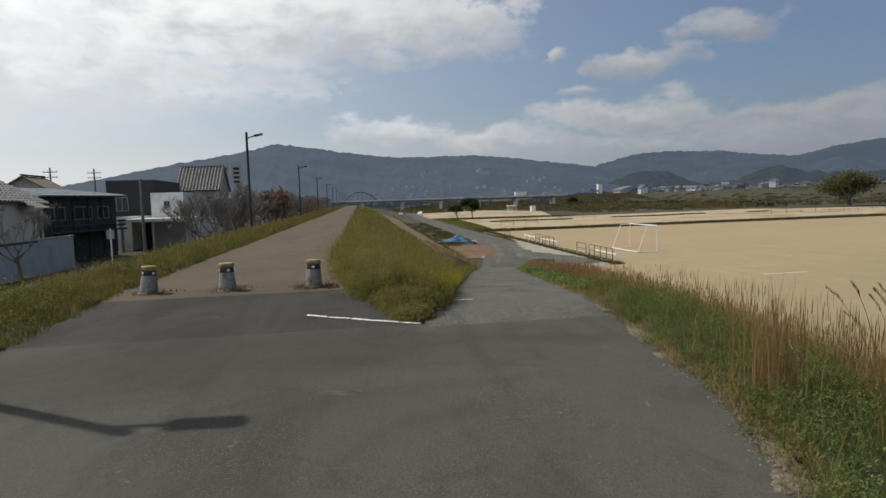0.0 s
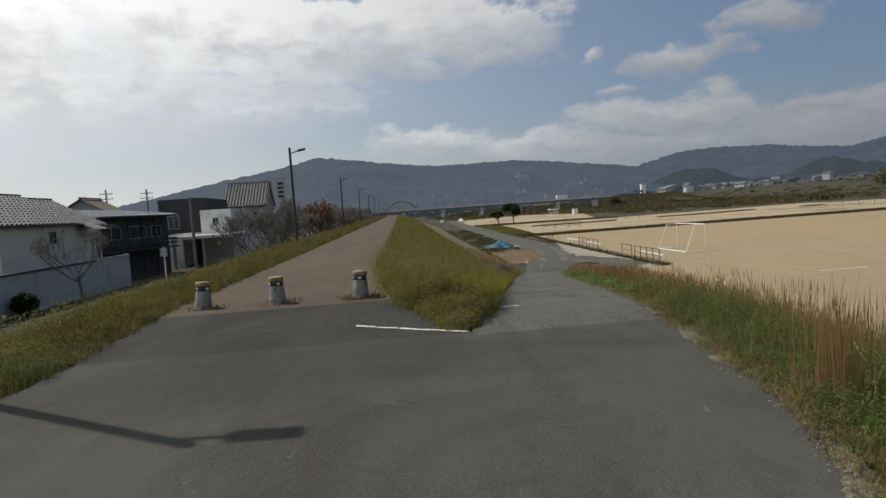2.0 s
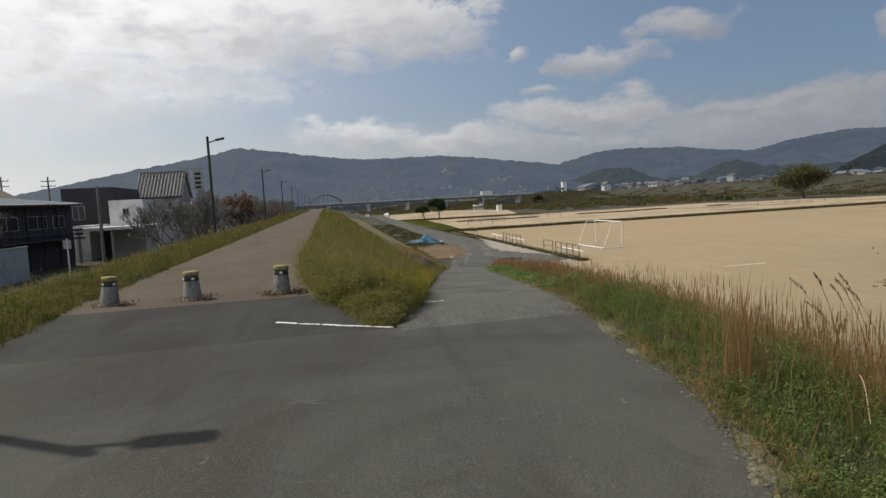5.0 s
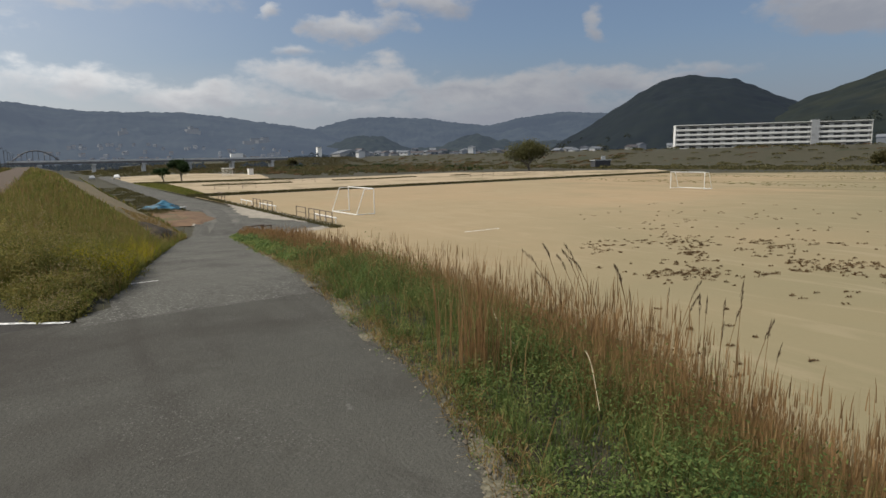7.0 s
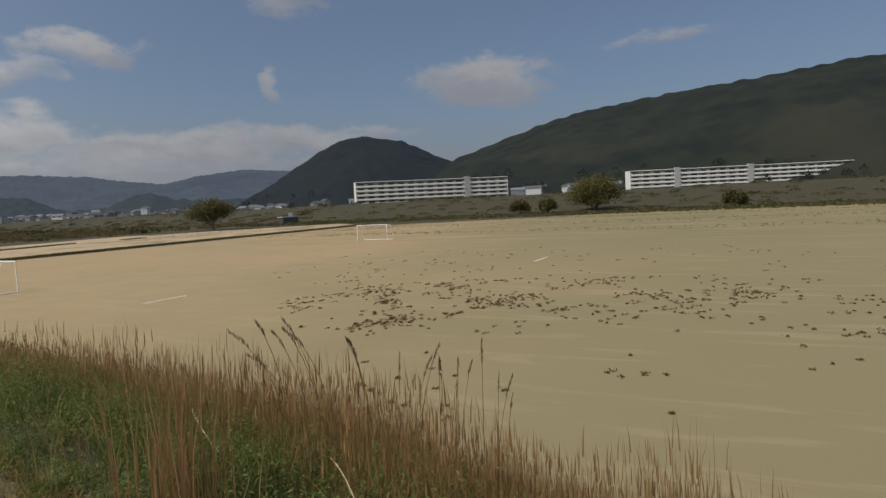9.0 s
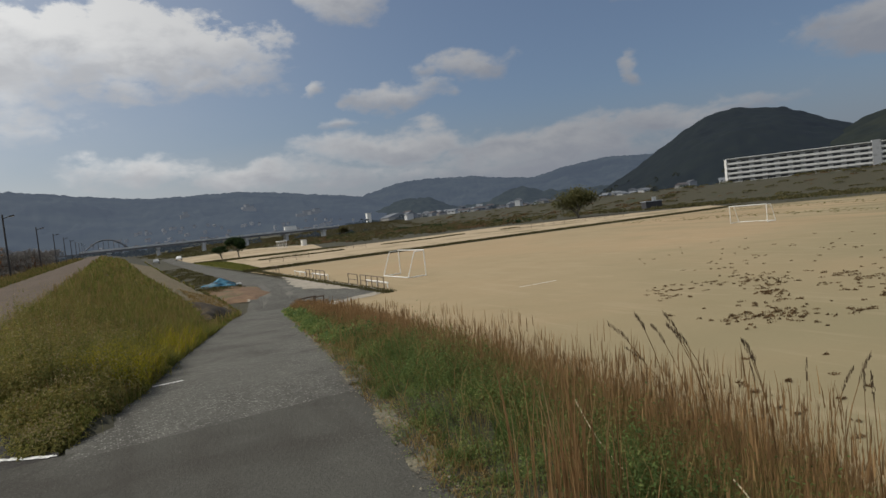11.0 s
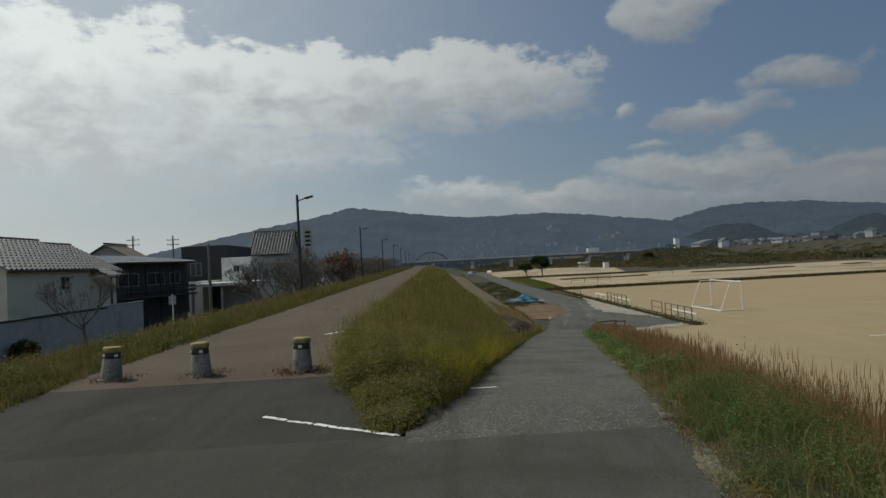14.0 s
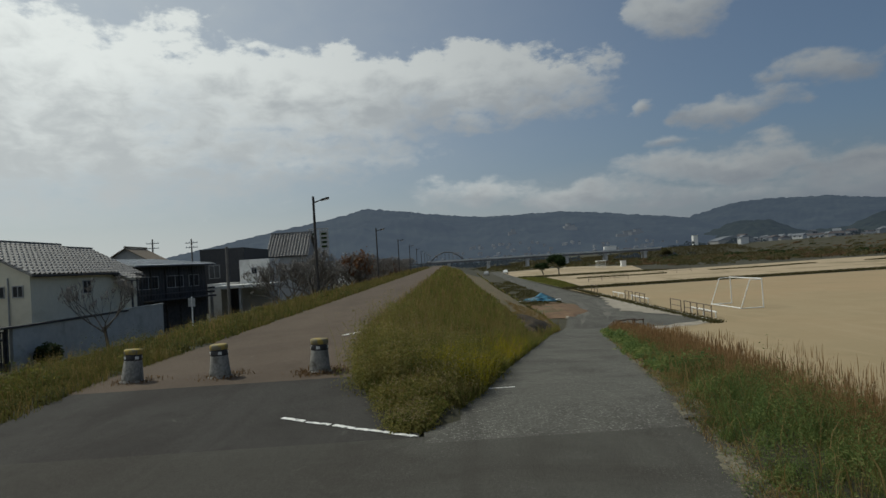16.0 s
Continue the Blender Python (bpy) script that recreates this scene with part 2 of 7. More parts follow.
    n.link(p.outputs[0], out.inputs[0])
    return m


def sand_mat():
    """Trodden sand: warm in the north, greyer and weedy towards the south."""
    m = bpy.data.materials.new("sand")
    m.use_nodes = True
    n = Nodes(m.node_tree)
    out, p = n.add("ShaderNodeOutputMaterial"), n.add("ShaderNodeBsdfPrincipled")
    vec = n.add("ShaderNodeNewGeometry").outputs["Position"]
    sep = n.add("ShaderNodeSeparateXYZ")
    n.link(vec, sep.inputs[0])
    fine, mid, broad = n.noise(vec, 6.0, 5.0, 0.65), n.noise(vec, 0.35, 5.0, 0.6), n.noise(vec, 0.03, 4.0, 0.6, 0.5)
    col = n.mix(n.smooth(mid, 0.32, 0.68), (0.305, 0.236, 0.137), (0.328, 0.256, 0.152))
    col = n.mix(n.smooth(broad, 0.42, 0.62), col, (0.340, 0.250, 0.145))
    lay = n.add("ShaderNodeMapping")
    n.link(vec, lay.inputs["Vector"])
    lay.inputs["Scale"].default_value = (0.30, 0.05, 1.0)
    lay.inputs["Rotation"].default_value = (0.0, 0.0, radians(18))
    streak = n.noise(lay.outputs[0], 1.0, 5.0, 0.6, 0.3)
    south = n.smooth(n.math("ADD", n.math("SUBTRACT", sep.outputs[1], n.math("MULTIPLY", sep.outputs[0], 0.35)), n.math("MULTIPLY", n.math("SUBTRACT", broad, 0.5), 60.0)), 36.0, -14.0)
    col = n.mix(n.math("MULTIPLY", south, 0.92), col, (0.212, 0.186, 0.106))
    wide = n.smooth(sep.outputs[0], 55.0, 120.0)
    col = n.mix(n.math("MULTIPLY", n.math("MULTIPLY", n.smooth(streak, 0.46, 0.62), wide), 0.75), col, (0.150, 0.130, 0.066))
    col = n.mix(n.math("MULTIPLY", n.math("MULTIPLY", n.smooth(streak, 0.44, 0.32), wide), 0.5), col, (0.36, 0.30, 0.19))
    col = n.mix(n.math("MULTIPLY", n.smooth(n.noise(vec, 0.16, 5.0, 0.65, 0.8), 0.52, 0.70), 0.35), col, (0.235, 0.195, 0.108))
    col = n.mix(n.math("MULTIPLY", n.smooth(fine, 0.35, 0.75), 0.16), col, (0.20, 0.165, 0.10))
    tracks = n.noise(lay.outputs[0], 3.1, 4.0, 0.6, 0.5)
    col = n.mix(n.math("MULTIPLY", n.smooth(tracks, 0.52, 0.68), 0.22), col, (0.40, 0.325, 0.215))
    n.link(col, p.inputs["Base Color"])
    p.inputs["Roughness"].default_value = 0.95
    p.inputs["Specular IOR Level"].default_value = 0.2
    bn = n.add("ShaderNodeBump")
    bn.inputs["Strength"].default_value, bn.inputs["Distance"].default_value = 0.35, 0.02
    n.link(fine, bn.inputs["Height"])
    n.link(bn.outputs[0], p.inputs["Normal"])
    n.link(p.outputs[0], out.inputs[0])
    return m


M = {}
M["soil"] = material("soil", (0.038, 0.036, 0.020), (0.056, 0.050, 0.029), 1.5, 0.95, 0.5, 12, c=(0.032, 0.036, 0.017), c_scale=0.08)
M["asphalt"] = paving("asphalt", (0.054, 0.053, 0.046), (0.088, 0.086, 0.073), (0.21, 0.205, 0.185), (0.048, 0.044, 0.037), 1.0, (-1.7, 8.2, 2.6, 1.5))
M["asphalt_dark"] = paving("asphalt_dark", (0.035, 0.034, 0.031), (0.060, 0.057, 0.051), (0.14, 0.135, 0.12), (0.031, 0.028, 0.025))
M["asphalt_path"] = paving("asphalt_path", (0.088, 0.068, 0.050), (0.122, 0.094, 0.070), (0.19, 0.16, 0.128), (0.080, 0.061, 0.046))
M["asphalt_ramp"] = paving("asphalt_ramp", (0.062, 0.062, 0.053), (0.122, 0.119, 0.103), (0.27, 0.26, 0.235), (0.055, 0.052, 0.045), 1.8)
M["sand"] = sand_mat()
M["sand_pale"] = material("sand_pale", (0.34, 0.268, 0.17), (0.40, 0.315, 0.205), 0.5, 0.95, 0.25, 25, c=(0.215, 0.175, 0.095), c_scale=0.07, c_at=(0.48, 0.62))
M["dirt"] = material("dirt", (0.110, 0.066, 0.036), (0.165, 0.104, 0.060), 1.2, 0.95, 0.5, 10, c=(0.085, 0.082, 0.036), c_scale=0.35, c_at=(0.54, 0.68))
M["lawn"] = material("lawn", (0.095, 0.102, 0.034), (0.135, 0.130, 0.048), 0.5, 0.95, 0.5, 8, c=(0.17, 0.14, 0.075), c_scale=0.15)
M["concrete"] = material("concrete", (0.36, 0.35, 0.32), (0.46, 0.44, 0.40), 8, 0.9, 0.3, 60, c=(0.26, 0.25, 0.22), c_scale=2.0)
M["white_paint"] = material("white_paint", (0.66, 0.66, 0.63), (0.78, 0.78, 0.75), 14, 0.7, 0.15, 60, c=(0.17, 0.165, 0.16), c_scale=9.0, c_at=(0.54, 0.68))
M["white_metal"] = material("white_metal", (0.74, 0.74, 0.72), (0.82, 0.82, 0.80), 5, 0.45, 0.0)
M["dark_metal"] = material("dark_metal", (0.030, 0.027, 0.026), (0.045, 0.040, 0.038), 6, 0.5, 0.05, 40)
M["grey_metal"] = material("grey_metal", (0.30, 0.31, 0.32), (0.38, 0.39, 0.40), 6, 0.5, 0.05, 40)
M["yellow_paint"] = material("yellow_paint", (0.33, 0.24, 0.055), (0.42, 0.32, 0.09), 15, 0.8, 0.3, 60, c=(0.20, 0.18, 0.12), c_scale=9.0, c_at=(0.45, 0.6), space="Object")
M["black_band"] = material("black_band", (0.03, 0.03, 0.032), (0.06, 0.06, 0.06), 15, 0.7, 0.2, 60, space="Object")
M["stone"] = material("stone", (0.19, 0.185, 0.17), (0.31, 0.30, 0.275), 22, 0.9, 0.6, 70, c=(0.13, 0.12, 0.10), c_scale=5.0, c_at=(0.5, 0.7), vary=0.06, space="Object")
M["plaster_cream"] = material("plaster_cream", (0.70, 0.67, 0.55), (0.75, 0.715, 0.59), 3, 0.9, 0.1, 60, c=(0.62, 0.59, 0.47), c_scale=0.4)
M["plaster_white"] = material("plaster_white", (0.62, 0.62, 0.60), (0.68, 0.68, 0.66), 3, 0.9, 0.1, 60, c=(0.50, 0.50, 0.48), c_scale=0.4)
M["plaster_grey"] = material("plaster_grey", (0.30, 0.31, 0.32), (0.36, 0.37, 0.38), 3, 0.9, 0.1, 60, c=(0.24, 0.25, 0.25), c_scale=0.4)
M["plaster_dim"] = material("plaster_dim", (0.30, 0.30, 0.295), (0.37, 0.37, 0.355), 3, 0.9, 0.1, 60, c=(0.30, 0.30, 0.29), c_scale=0.4)
M["wall_block"] = material("wall_block", (0.42, 0.44, 0.44), (0.50, 0.515, 0.51), 2, 0.9, 0.15, 40, c=(0.33, 0.345, 0.34), c_scale=0.5)
M["dark_wood"] = material("dark_wood", (0.040, 0.042, 0.048), (0.075, 0.076, 0.080), 4, 0.8, 0.2, 30)
M["grey_wood"] = material("grey_wood", (0.075, 0.078, 0.085), (0.13, 0.13, 0.135), 5, 0.85, 0.2, 30)
M["black_siding"] = material("black_siding", (0.026, 0.028, 0.033), (0.040, 0.042, 0.047), 4, 0.6, 0.1, 30)
M["roof_tile"] = material("roof_tile", (0.21, 0.20, 0.185), (0.36, 0.345, 0.32), 6, 0.42, 0.1, 30, c=(0.26, 0.24, 0.22), c_scale=1.2, c_at=(0.5, 0.7))
M["roof_dark"] = material("roof_dark", (0.14, 0.138, 0.135), (0.21, 0.205, 0.20), 6, 0.7, 0.1, 30, c=(0.12, 0.115, 0.11), c_scale=1.2, c_at=(0.5, 0.7))
M["roof_brown"] = material("roof_brown", (0.13, 0.105, 0.075), (0.18, 0.145, 0.105), 5, 0.8, 0.1, 30)
M["roof_metal"] = material("roof_metal", (0.36, 0.38, 0.40), (0.44, 0.46, 0.48), 4, 0.45, 0.05, 30, c=(0.28, 0.29, 0.30), c_scale=0.8)
M["glass"] = material("glass", (0.02, 0.024, 0.03), (0.035, 0.04, 0.048), 2, 0.15, 0.0)
M["bark"] = material("bark", (0.10, 0.088, 0.075), (0.17, 0.148, 0.125), 8, 0.95, 0.5, 30)
M["twig"] = material("twig", (0.20, 0.185, 0.17), (0.30, 0.275, 0.25), 3, 0.95, 0.0, vary=0.3, island=True)
M["tarp"] = material("tarp", (0.02, 0.10, 0.16), (0.06, 0.20, 0.29), 3, 0.6, 0.3, 6, c=(0.025, 0.04, 0.05), c_scale=0.9, c_at=(0.5, 0.58))
M["bridge_pale"] = material("bridge_pale", (0.52, 0.53, 0.54), (0.60, 0.61, 0.62), 0.3, 0.9, 0.0, c=(0.44, 0.45, 0.46), c_scale=0.1)
M["bridge"] = material("bridge", (0.13, 0.135, 0.145), (0.17, 0.175, 0.185), 0.3, 0.9, 0.0, c=(0.10, 0.105, 0.115), c_scale=0.05)


# ---- helpers ----
def smoothstep(a, b, v):
    t = np.clip((np.asarray(v, float) - a) / (b - a), 0, 1)
    return t * t * (3 - 2 * t)


def thing(name, label, category, m=None, group="", kind=""):
    ob = new(name)
    ob.empty_display_size = 0.3
    ob.matrix_world = m if m is not None else Matrix()
    return tagged(ob, label, category, group, kind)


def part(name, bm, mat, parent=None, label=""):
    me = bpy.data.meshes.new(name)
    bm.to_mesh(me)
    bm.free()
    me.materials.append(mat)
    ob = new(name, me)
    ob.parent = parent
    if label:
        ob["label"] = label
    return ob


def from_arrays(name, verts, faces, mat, parent=None, label="", smooth=False):
    me = bpy.data.meshes.new(name)
    me.from_pydata([tuple(v) for v in verts], [], [tuple(int(i) for i in f) for f in faces])
    me.materials.append(mat)
    if smooth:
        me.shade_smooth()
    ob = new(name, me)
    ob.parent = parent
    if label:
        ob["label"] = label
    return ob


def add_box(bm, lo, hi, bevel=0.0, rot=None):
    c = [(a + b) / 2 for a, b in zip(lo, hi)]
    s = [max(1e-4, b - a) for a, b in zip(lo, hi)]
    m = Matrix.Translation(c) @ (rot if rot is not None else Matrix()) @ Matrix.Diagonal((*s, 1))
    r = bmesh.ops.create_cube(bm, size=1, matrix=m)
    if bevel:
        edges = list({e for v in r["verts"] for e in v.link_edges})
        bmesh.ops.bevel(bm, geom=edges, offset=bevel, segments=2, affect="EDGES")
    return bm


def box(lo, hi, bevel=0.0):
    return add_box(bmesh.new(), lo, hi, bevel)


def add_tube(bm, a, b, r0, r1=None, sides=8, caps=True):
    a, b = Vector(a), Vector(b)
    d = b - a
    if d.length < 1e-6:
        return bm
    q = d.to_track_quat("Z", "Y").to_matrix().to_4x4()
    bmesh.ops.create_cone(bm, cap_ends=caps, segments=sides, radius1=r0, radius2=r0 if r1 is None else r1, depth=d.length,
                          matrix=Matrix.Translation((a + b) / 2) @ q)
    return bm


def tube(a, b, r0, r1=None, sides=8):
    return add_tube(bmesh.new(), a, b, r0, r1, sides)


def grid_mesh(name, P, mat, parent=None, label="", smooth=True):
    """A sheet from an array of points, rows by columns."""
    r, c, _ = P.shape
    idx = np.arange(r * c).reshape(r, c)
    f = np.stack([idx[:-1, :-1], idx[:-1, 1:], idx[1:, 1:], idx[1:, :-1]], -1).reshape(-1, 4)
    return from_arrays(name, P.reshape(-1, 3), f, mat, parent, label, smooth)


# ---- lie of the land ----
FIELD = -4.04
EDGE_R = np.array([(-40, 0.6), (0, 0.9), (3, 1.3), (4.2, 1.62), (4.8, 1.9), (5.3, 2.1), (6.1, 2.36), (7.4, 2.58), (9.2, 2.92), (11.2, 3.4), (17.4, 4.86), (26, 6.9), (36, 9.3), (44, 11.6)])
EDGE_L = np.array([(9.2, 0.55), (10.4, 1.0), (11.5, 1.27), (14.8, 1.9), (26, 4.35), (38, 7.0), (44, 8.5), (49, 9.6), (60, 10.2), (120, 12.0), (420, 24.0)])
ROAD = np.array([(9.2, 1.72, 2.36), (14.8, 3.06, 2.4), (26, 5.63, 2.6), (36, 8.0, 2.9), (43, 10.0, 3.4), (50, 12.3, 4.2), (57, 14.3, 4.8), (64, 16.1, 5.0), (72, 17.3, 4.8),
                 (85, 18.0, 4.6), (105, 18.6, 4.4), (150, 20.2, 4.4), (250, 25.0, 4.4), (420, 34.0, 4.4)])      # y, x of the middle, width


def path_left(y):
    return -4.02 + 0.008 * (np.asarray(y, float) - 12)


def path_right(y):
    y = np.asarray(y, float)
    return np.where(y < 16, np.interp(y, [9.3, 11.9, 16], [0.55, -0.28, -0.6]), -0.6 + 0.016 * (y - 16))


def ramp_z(y):
    y = np.asarray(y, float)
    z = -0.12 - np.logaddexp(0, (y - 10) * 2.5) / 2.5 * 0.102
    return np.maximum(z, FIELD + 0.02)


def crown_z(y):
    return -0.12 + 0.12 * smoothstep(9.2, 12.8, y)


def land(x, y):
    """Height of the ground."""
    x, y = np.broadcast_arrays(np.asarray(x, float), np.asarray(y, float))
    zc, zr = crown_z(y), ramp_z(y)
    eR = np.interp(y, EDGE_R[:, 0], EDGE_R[:, 1])
    eL = np.interp(y, EDGE_L[:, 0], EDGE_L[:, 1])
    z = np.array(zc)
    # towards the houses
    dl = np.maximum(0, -5.1 - x)
    z = np.where(x < -5.1, np.maximum(-3.25, zc - np.minimum(dl, 0.6) ** 2 * 0.4 - np.maximum(0, dl - 0.3) * 0.46), z)
    # junction: the surface slants a little towards the ramp
    far = y > 9.2
    cR = path_right(y) + 0.45
    hump = zc + 0.10
    t = np.clip((x - cR) / np.maximum(0.05, eL - cR), 0, 1)
    bank = hump + (zr - hump) * t
    z = np.where(far & (x > path_right(y)) & (x < cR), zc + 0.10 * np.clip((x - path_right(y)) / 0.45, 0, 1), z)
    z = np.where(far & (x >= cR) & (x < eL), bank, z)
    z = np.where(far & (x >= eL), zr, z)
    # right shoulder and bank down to the field
    d = x - eR
    top = np.where(far, zr, zc)
    down = top - 0.05 * np.clip(d, 0, 0.7) - 0.52 * np.maximum(0, d - 0.7)
    z = np.where((d > 0) & (y < 44), np.maximum(FIELD, np.minimum(down, z)), z)
    z = np.where((y >= 44) & (x > eL), FIELD + 0.02, z)
    # the far side of the river
    z = z + 7.0 * smoothstep(215, 255, x) * smoothstep(-400, -100, y) + (3.2 + 3.5 * smoothstep(130, 170, x)) * smoothstep(430, 480, y) * smoothstep(30, 80, x) * (1 - smoothstep(215, 255, x))
    return z


def on_road(x, y):
    w = np.interp(y, ROAD[:, 0], ROAD[:, 2]) / 2
    m = np.interp(y, ROAD[:, 0], ROAD[:, 1])
    a = (np.abs(x - m) < w) & (y > 9.2)
    eR = np.interp(y, EDGE_R[:, 0], EDGE_R[:, 1])
    b = (y <= 9.2) & (x > path_left(y)) & (x < eR)
    c = (y > 9.2) & (x > path_left(y)) & (x < path_right(y))
    return a | b | c


def build_ground():
    def axis(marks):
        out = []
        for (a, step), (b, _) in zip(marks, marks[1:]):
            out += list(np.arange(a, b - 1e-6, step))
        return np.array(out + [marks[-1][0]])
    xs = axis([(-3200, 400), (-800, 80), (-160, 12), (-40, 2), (-16, 0.5), (-7, 0.25), (12, 0.5), (24, 4), (120, 15), (300, 60), (900, 300), (3300, 1)])
    ys = axis([(-900, 100), (-100, 10), (-10, 0.6), (2, 0.25), (26, 0.5), (60, 2), (130, 10), (500, 50), (1200, 300), (3300, 1)])
    X, Y = np.meshgrid(xs, ys)
    Z = land(X, Y)
    near = (np.abs(X) < 60) & (Y > -20) & (Y < 120)
    Z = Z + np.where(near, 0.05 * np.sin(X * 2.1 + np.sin(Y * 1.7)) * np.sin(Y * 1.3 + X), 0) * np.where(on_road(X, Y), 0, 1)
    # sunk under the paved and sandy sheets
    sunk = np.zeros_like(Z, bool)
    sunk = ~sunk
    for dx in (-0.28, 0, 0.28):
        for dy in (-0.28, 0, 0.28):
            sunk &= on_road(X + dx, Y + dy)
    Z = np.where(sunk, Z - 0.12, Z - 0.03)
    Z = np.where((Y > -95) & (X > 8) & (X < 212) & (land(X, Y) < FIELD + 0.03), FIELD - 0.15, Z)
    ob = grid_mesh("ground", np.stack([X, Y, Z], -1), M["soil"])
    tagged(ob, "grassy river bank soil under weeds and dry grass", "ground", kind="structure")


def sheet(name, ys, left, right, mat, lift, label, category, cols=14, zfun=land):
    ys = np.asarray(ys, float)
    L, R = np.broadcast_to(left, ys.shape), np.broadcast_to(right, ys.shape)
    u = np.linspace(0, 1, cols)
    X = L[:, None] + (R - L)[:, None] * u
    Y = np.repeat(ys[:, None], cols, 1)
    Z = zfun(X, Y) + lift
    ob = grid_mesh(name, np.stack([X, Y, Z], -1), mat)
    return tagged(ob, label, category, kind="structure")


def build_paving():
    y1 = np.concatenate([np.arange(-30, 0, 2.0), np.arange(0, 9.21, 0.2)])
    wob = lambda y: 0.05 * np.sin(y * 2.3) + 0.03 * np.sin(y * 5.1 + 1)
    eR = np.interp(y1, EDGE_R[:, 0], EDGE_R[:, 1]) + wob(y1)
    sheet("junction_pavement", y1, path_left(y1) + wob(y1 + 3), eR, M["asphalt"], 0.0, "worn dark grey asphalt at the fork of two lanes", "pavement", 24)
    y2 = np.arange(9.2, 11.81, 0.1)
    sheet("junction_pavement", y2, path_left(y2) + wob(y2 + 3), path_right(y2) - 0.01, M["asphalt_dark"], 0.0, "dark asphalt strip before the bollards", "pavement", 20)
    y3 = np.concatenate([np.arange(11.8, 30, 0.5), np.arange(30, 421, 5.0)])
    sheet("levee_path", y3, path_left(y3), path_right(y3), M["asphalt_path"], 0.0, "straight reddish grey asphalt path on the levee", "path", 10)
    y4 = np.concatenate([np.arange(9.0, 60, 0.4), np.arange(60, 110, 2.0), np.arange(110, 421, 10.0)])
    w, m = np.interp(y4, ROAD[:, 0], ROAD[:, 2]) / 2, np.interp(y4, ROAD[:, 0], ROAD[:, 1])
    sheet("ramp_road", y4, m - w + wob(y4), m + w + wob(y4 + 2), M["asphalt_ramp"], 0.003, "narrow pale grey asphalt ramp road down to the field", "road", 10, lambda x, y: ramp_z(y))


def flat(name, pts, z, mat, label, category):
    bm = bmesh.new()
    bm.faces.new([bm.verts.new((x, y, z)) for x, y in pts])
    ob = part(name, bm, mat)
    return tagged(ob, label, category, kind="structure")


def build_fields():
    flat("sports_ground", [(9.0, -90), (205, -90), (205, 20), (150, 102), (21.5, 100), (20.4, 48), (13, 44), (11.0, 30), (9.6, 10)], FIELD + 0.012, M["sand"],
         "wide bare sandy sports ground below the levee", "sports ground")
    flat("far_sports_ground", [(25.0, 104.5), (150, 106), (170, 128), (120, 172), (58, 164), (30, 167), (29, 160), (27.9, 135)], FIELD + 0.02, M["sand_pale"], "pale sandy ground beyond the dry grass bank", "sports ground")
    flat("upper_sports_ground", [(24.0, 184), (27.6, 262), (66, 300), (76, 238), (60, 178), (46, 181)], FIELD + 0.02, M["sand_pale"], "pale sandy ground beside the lower road", "sports ground")
    flat("meadow_strip", [(150, 103), (205, 21), (205, -88), (196, -88), (190, 14), (140, 99)], FIELD + 0.017, M["soil"], "thin grass strip at the far edge of the ground", "grass")
    flat("lawn_strip", [(21.7, 106), (24.6, 105), (27.7, 135), (28.8, 160), (27, 174), (23.4, 176), (22.6, 150)], FIELD + 0.027, M["lawn"], "olive grass strip between the lower road and the far ground", "grass")
    flat("entrance_pavement", [(11.6, 44.5), (20.3, 48.2), (20.3, 58), (15, 60), (12.2, 50)], FIELD + 0.03, M["asphalt_ramp"], "asphalt entrance between road and sports ground", "pavement")


build_ground()
build_paving()
build_fields()


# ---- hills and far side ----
# air: bluish glow mixed in by amount, so haze sits in the colour
def hazy_forest_mat(name, a, b, air, amount, scale, c=None):
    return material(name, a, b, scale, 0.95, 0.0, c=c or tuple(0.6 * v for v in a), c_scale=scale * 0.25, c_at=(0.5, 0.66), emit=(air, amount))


M["hill_far"] = hazy_forest_mat("hill_far", (0.005, 0.011, 0.011), (0.040, 0.050, 0.043), (0.108, 0.140, 0.198), 0.60, 0.011)
M["hill_mid"] = hazy_forest_mat("hill_mid", (0.014, 0.022, 0.014), (0.03, 0.04, 0.025), (0.062, 0.082, 0.118), 0.55, 0.03)
# nearer hills: cloud shade also put into the dark base colours
M["hill_near"] = hazy_forest_mat("hill_near", (0.005, 0.009, 0.006), (0.012, 0.017, 0.010), (0.022, 0.033, 0.054), 0.46, 0.05)
M["hill_close"] = hazy_forest_mat("hill_close", (0.003, 0.007, 0.003), (0.017, 0.021, 0.009), (0.020, 0.031, 0.044), 0.30, 0.022, c=(0.026, 0.026, 0.011))


RIDGES = {}          # surface points of the hills, to set houses on


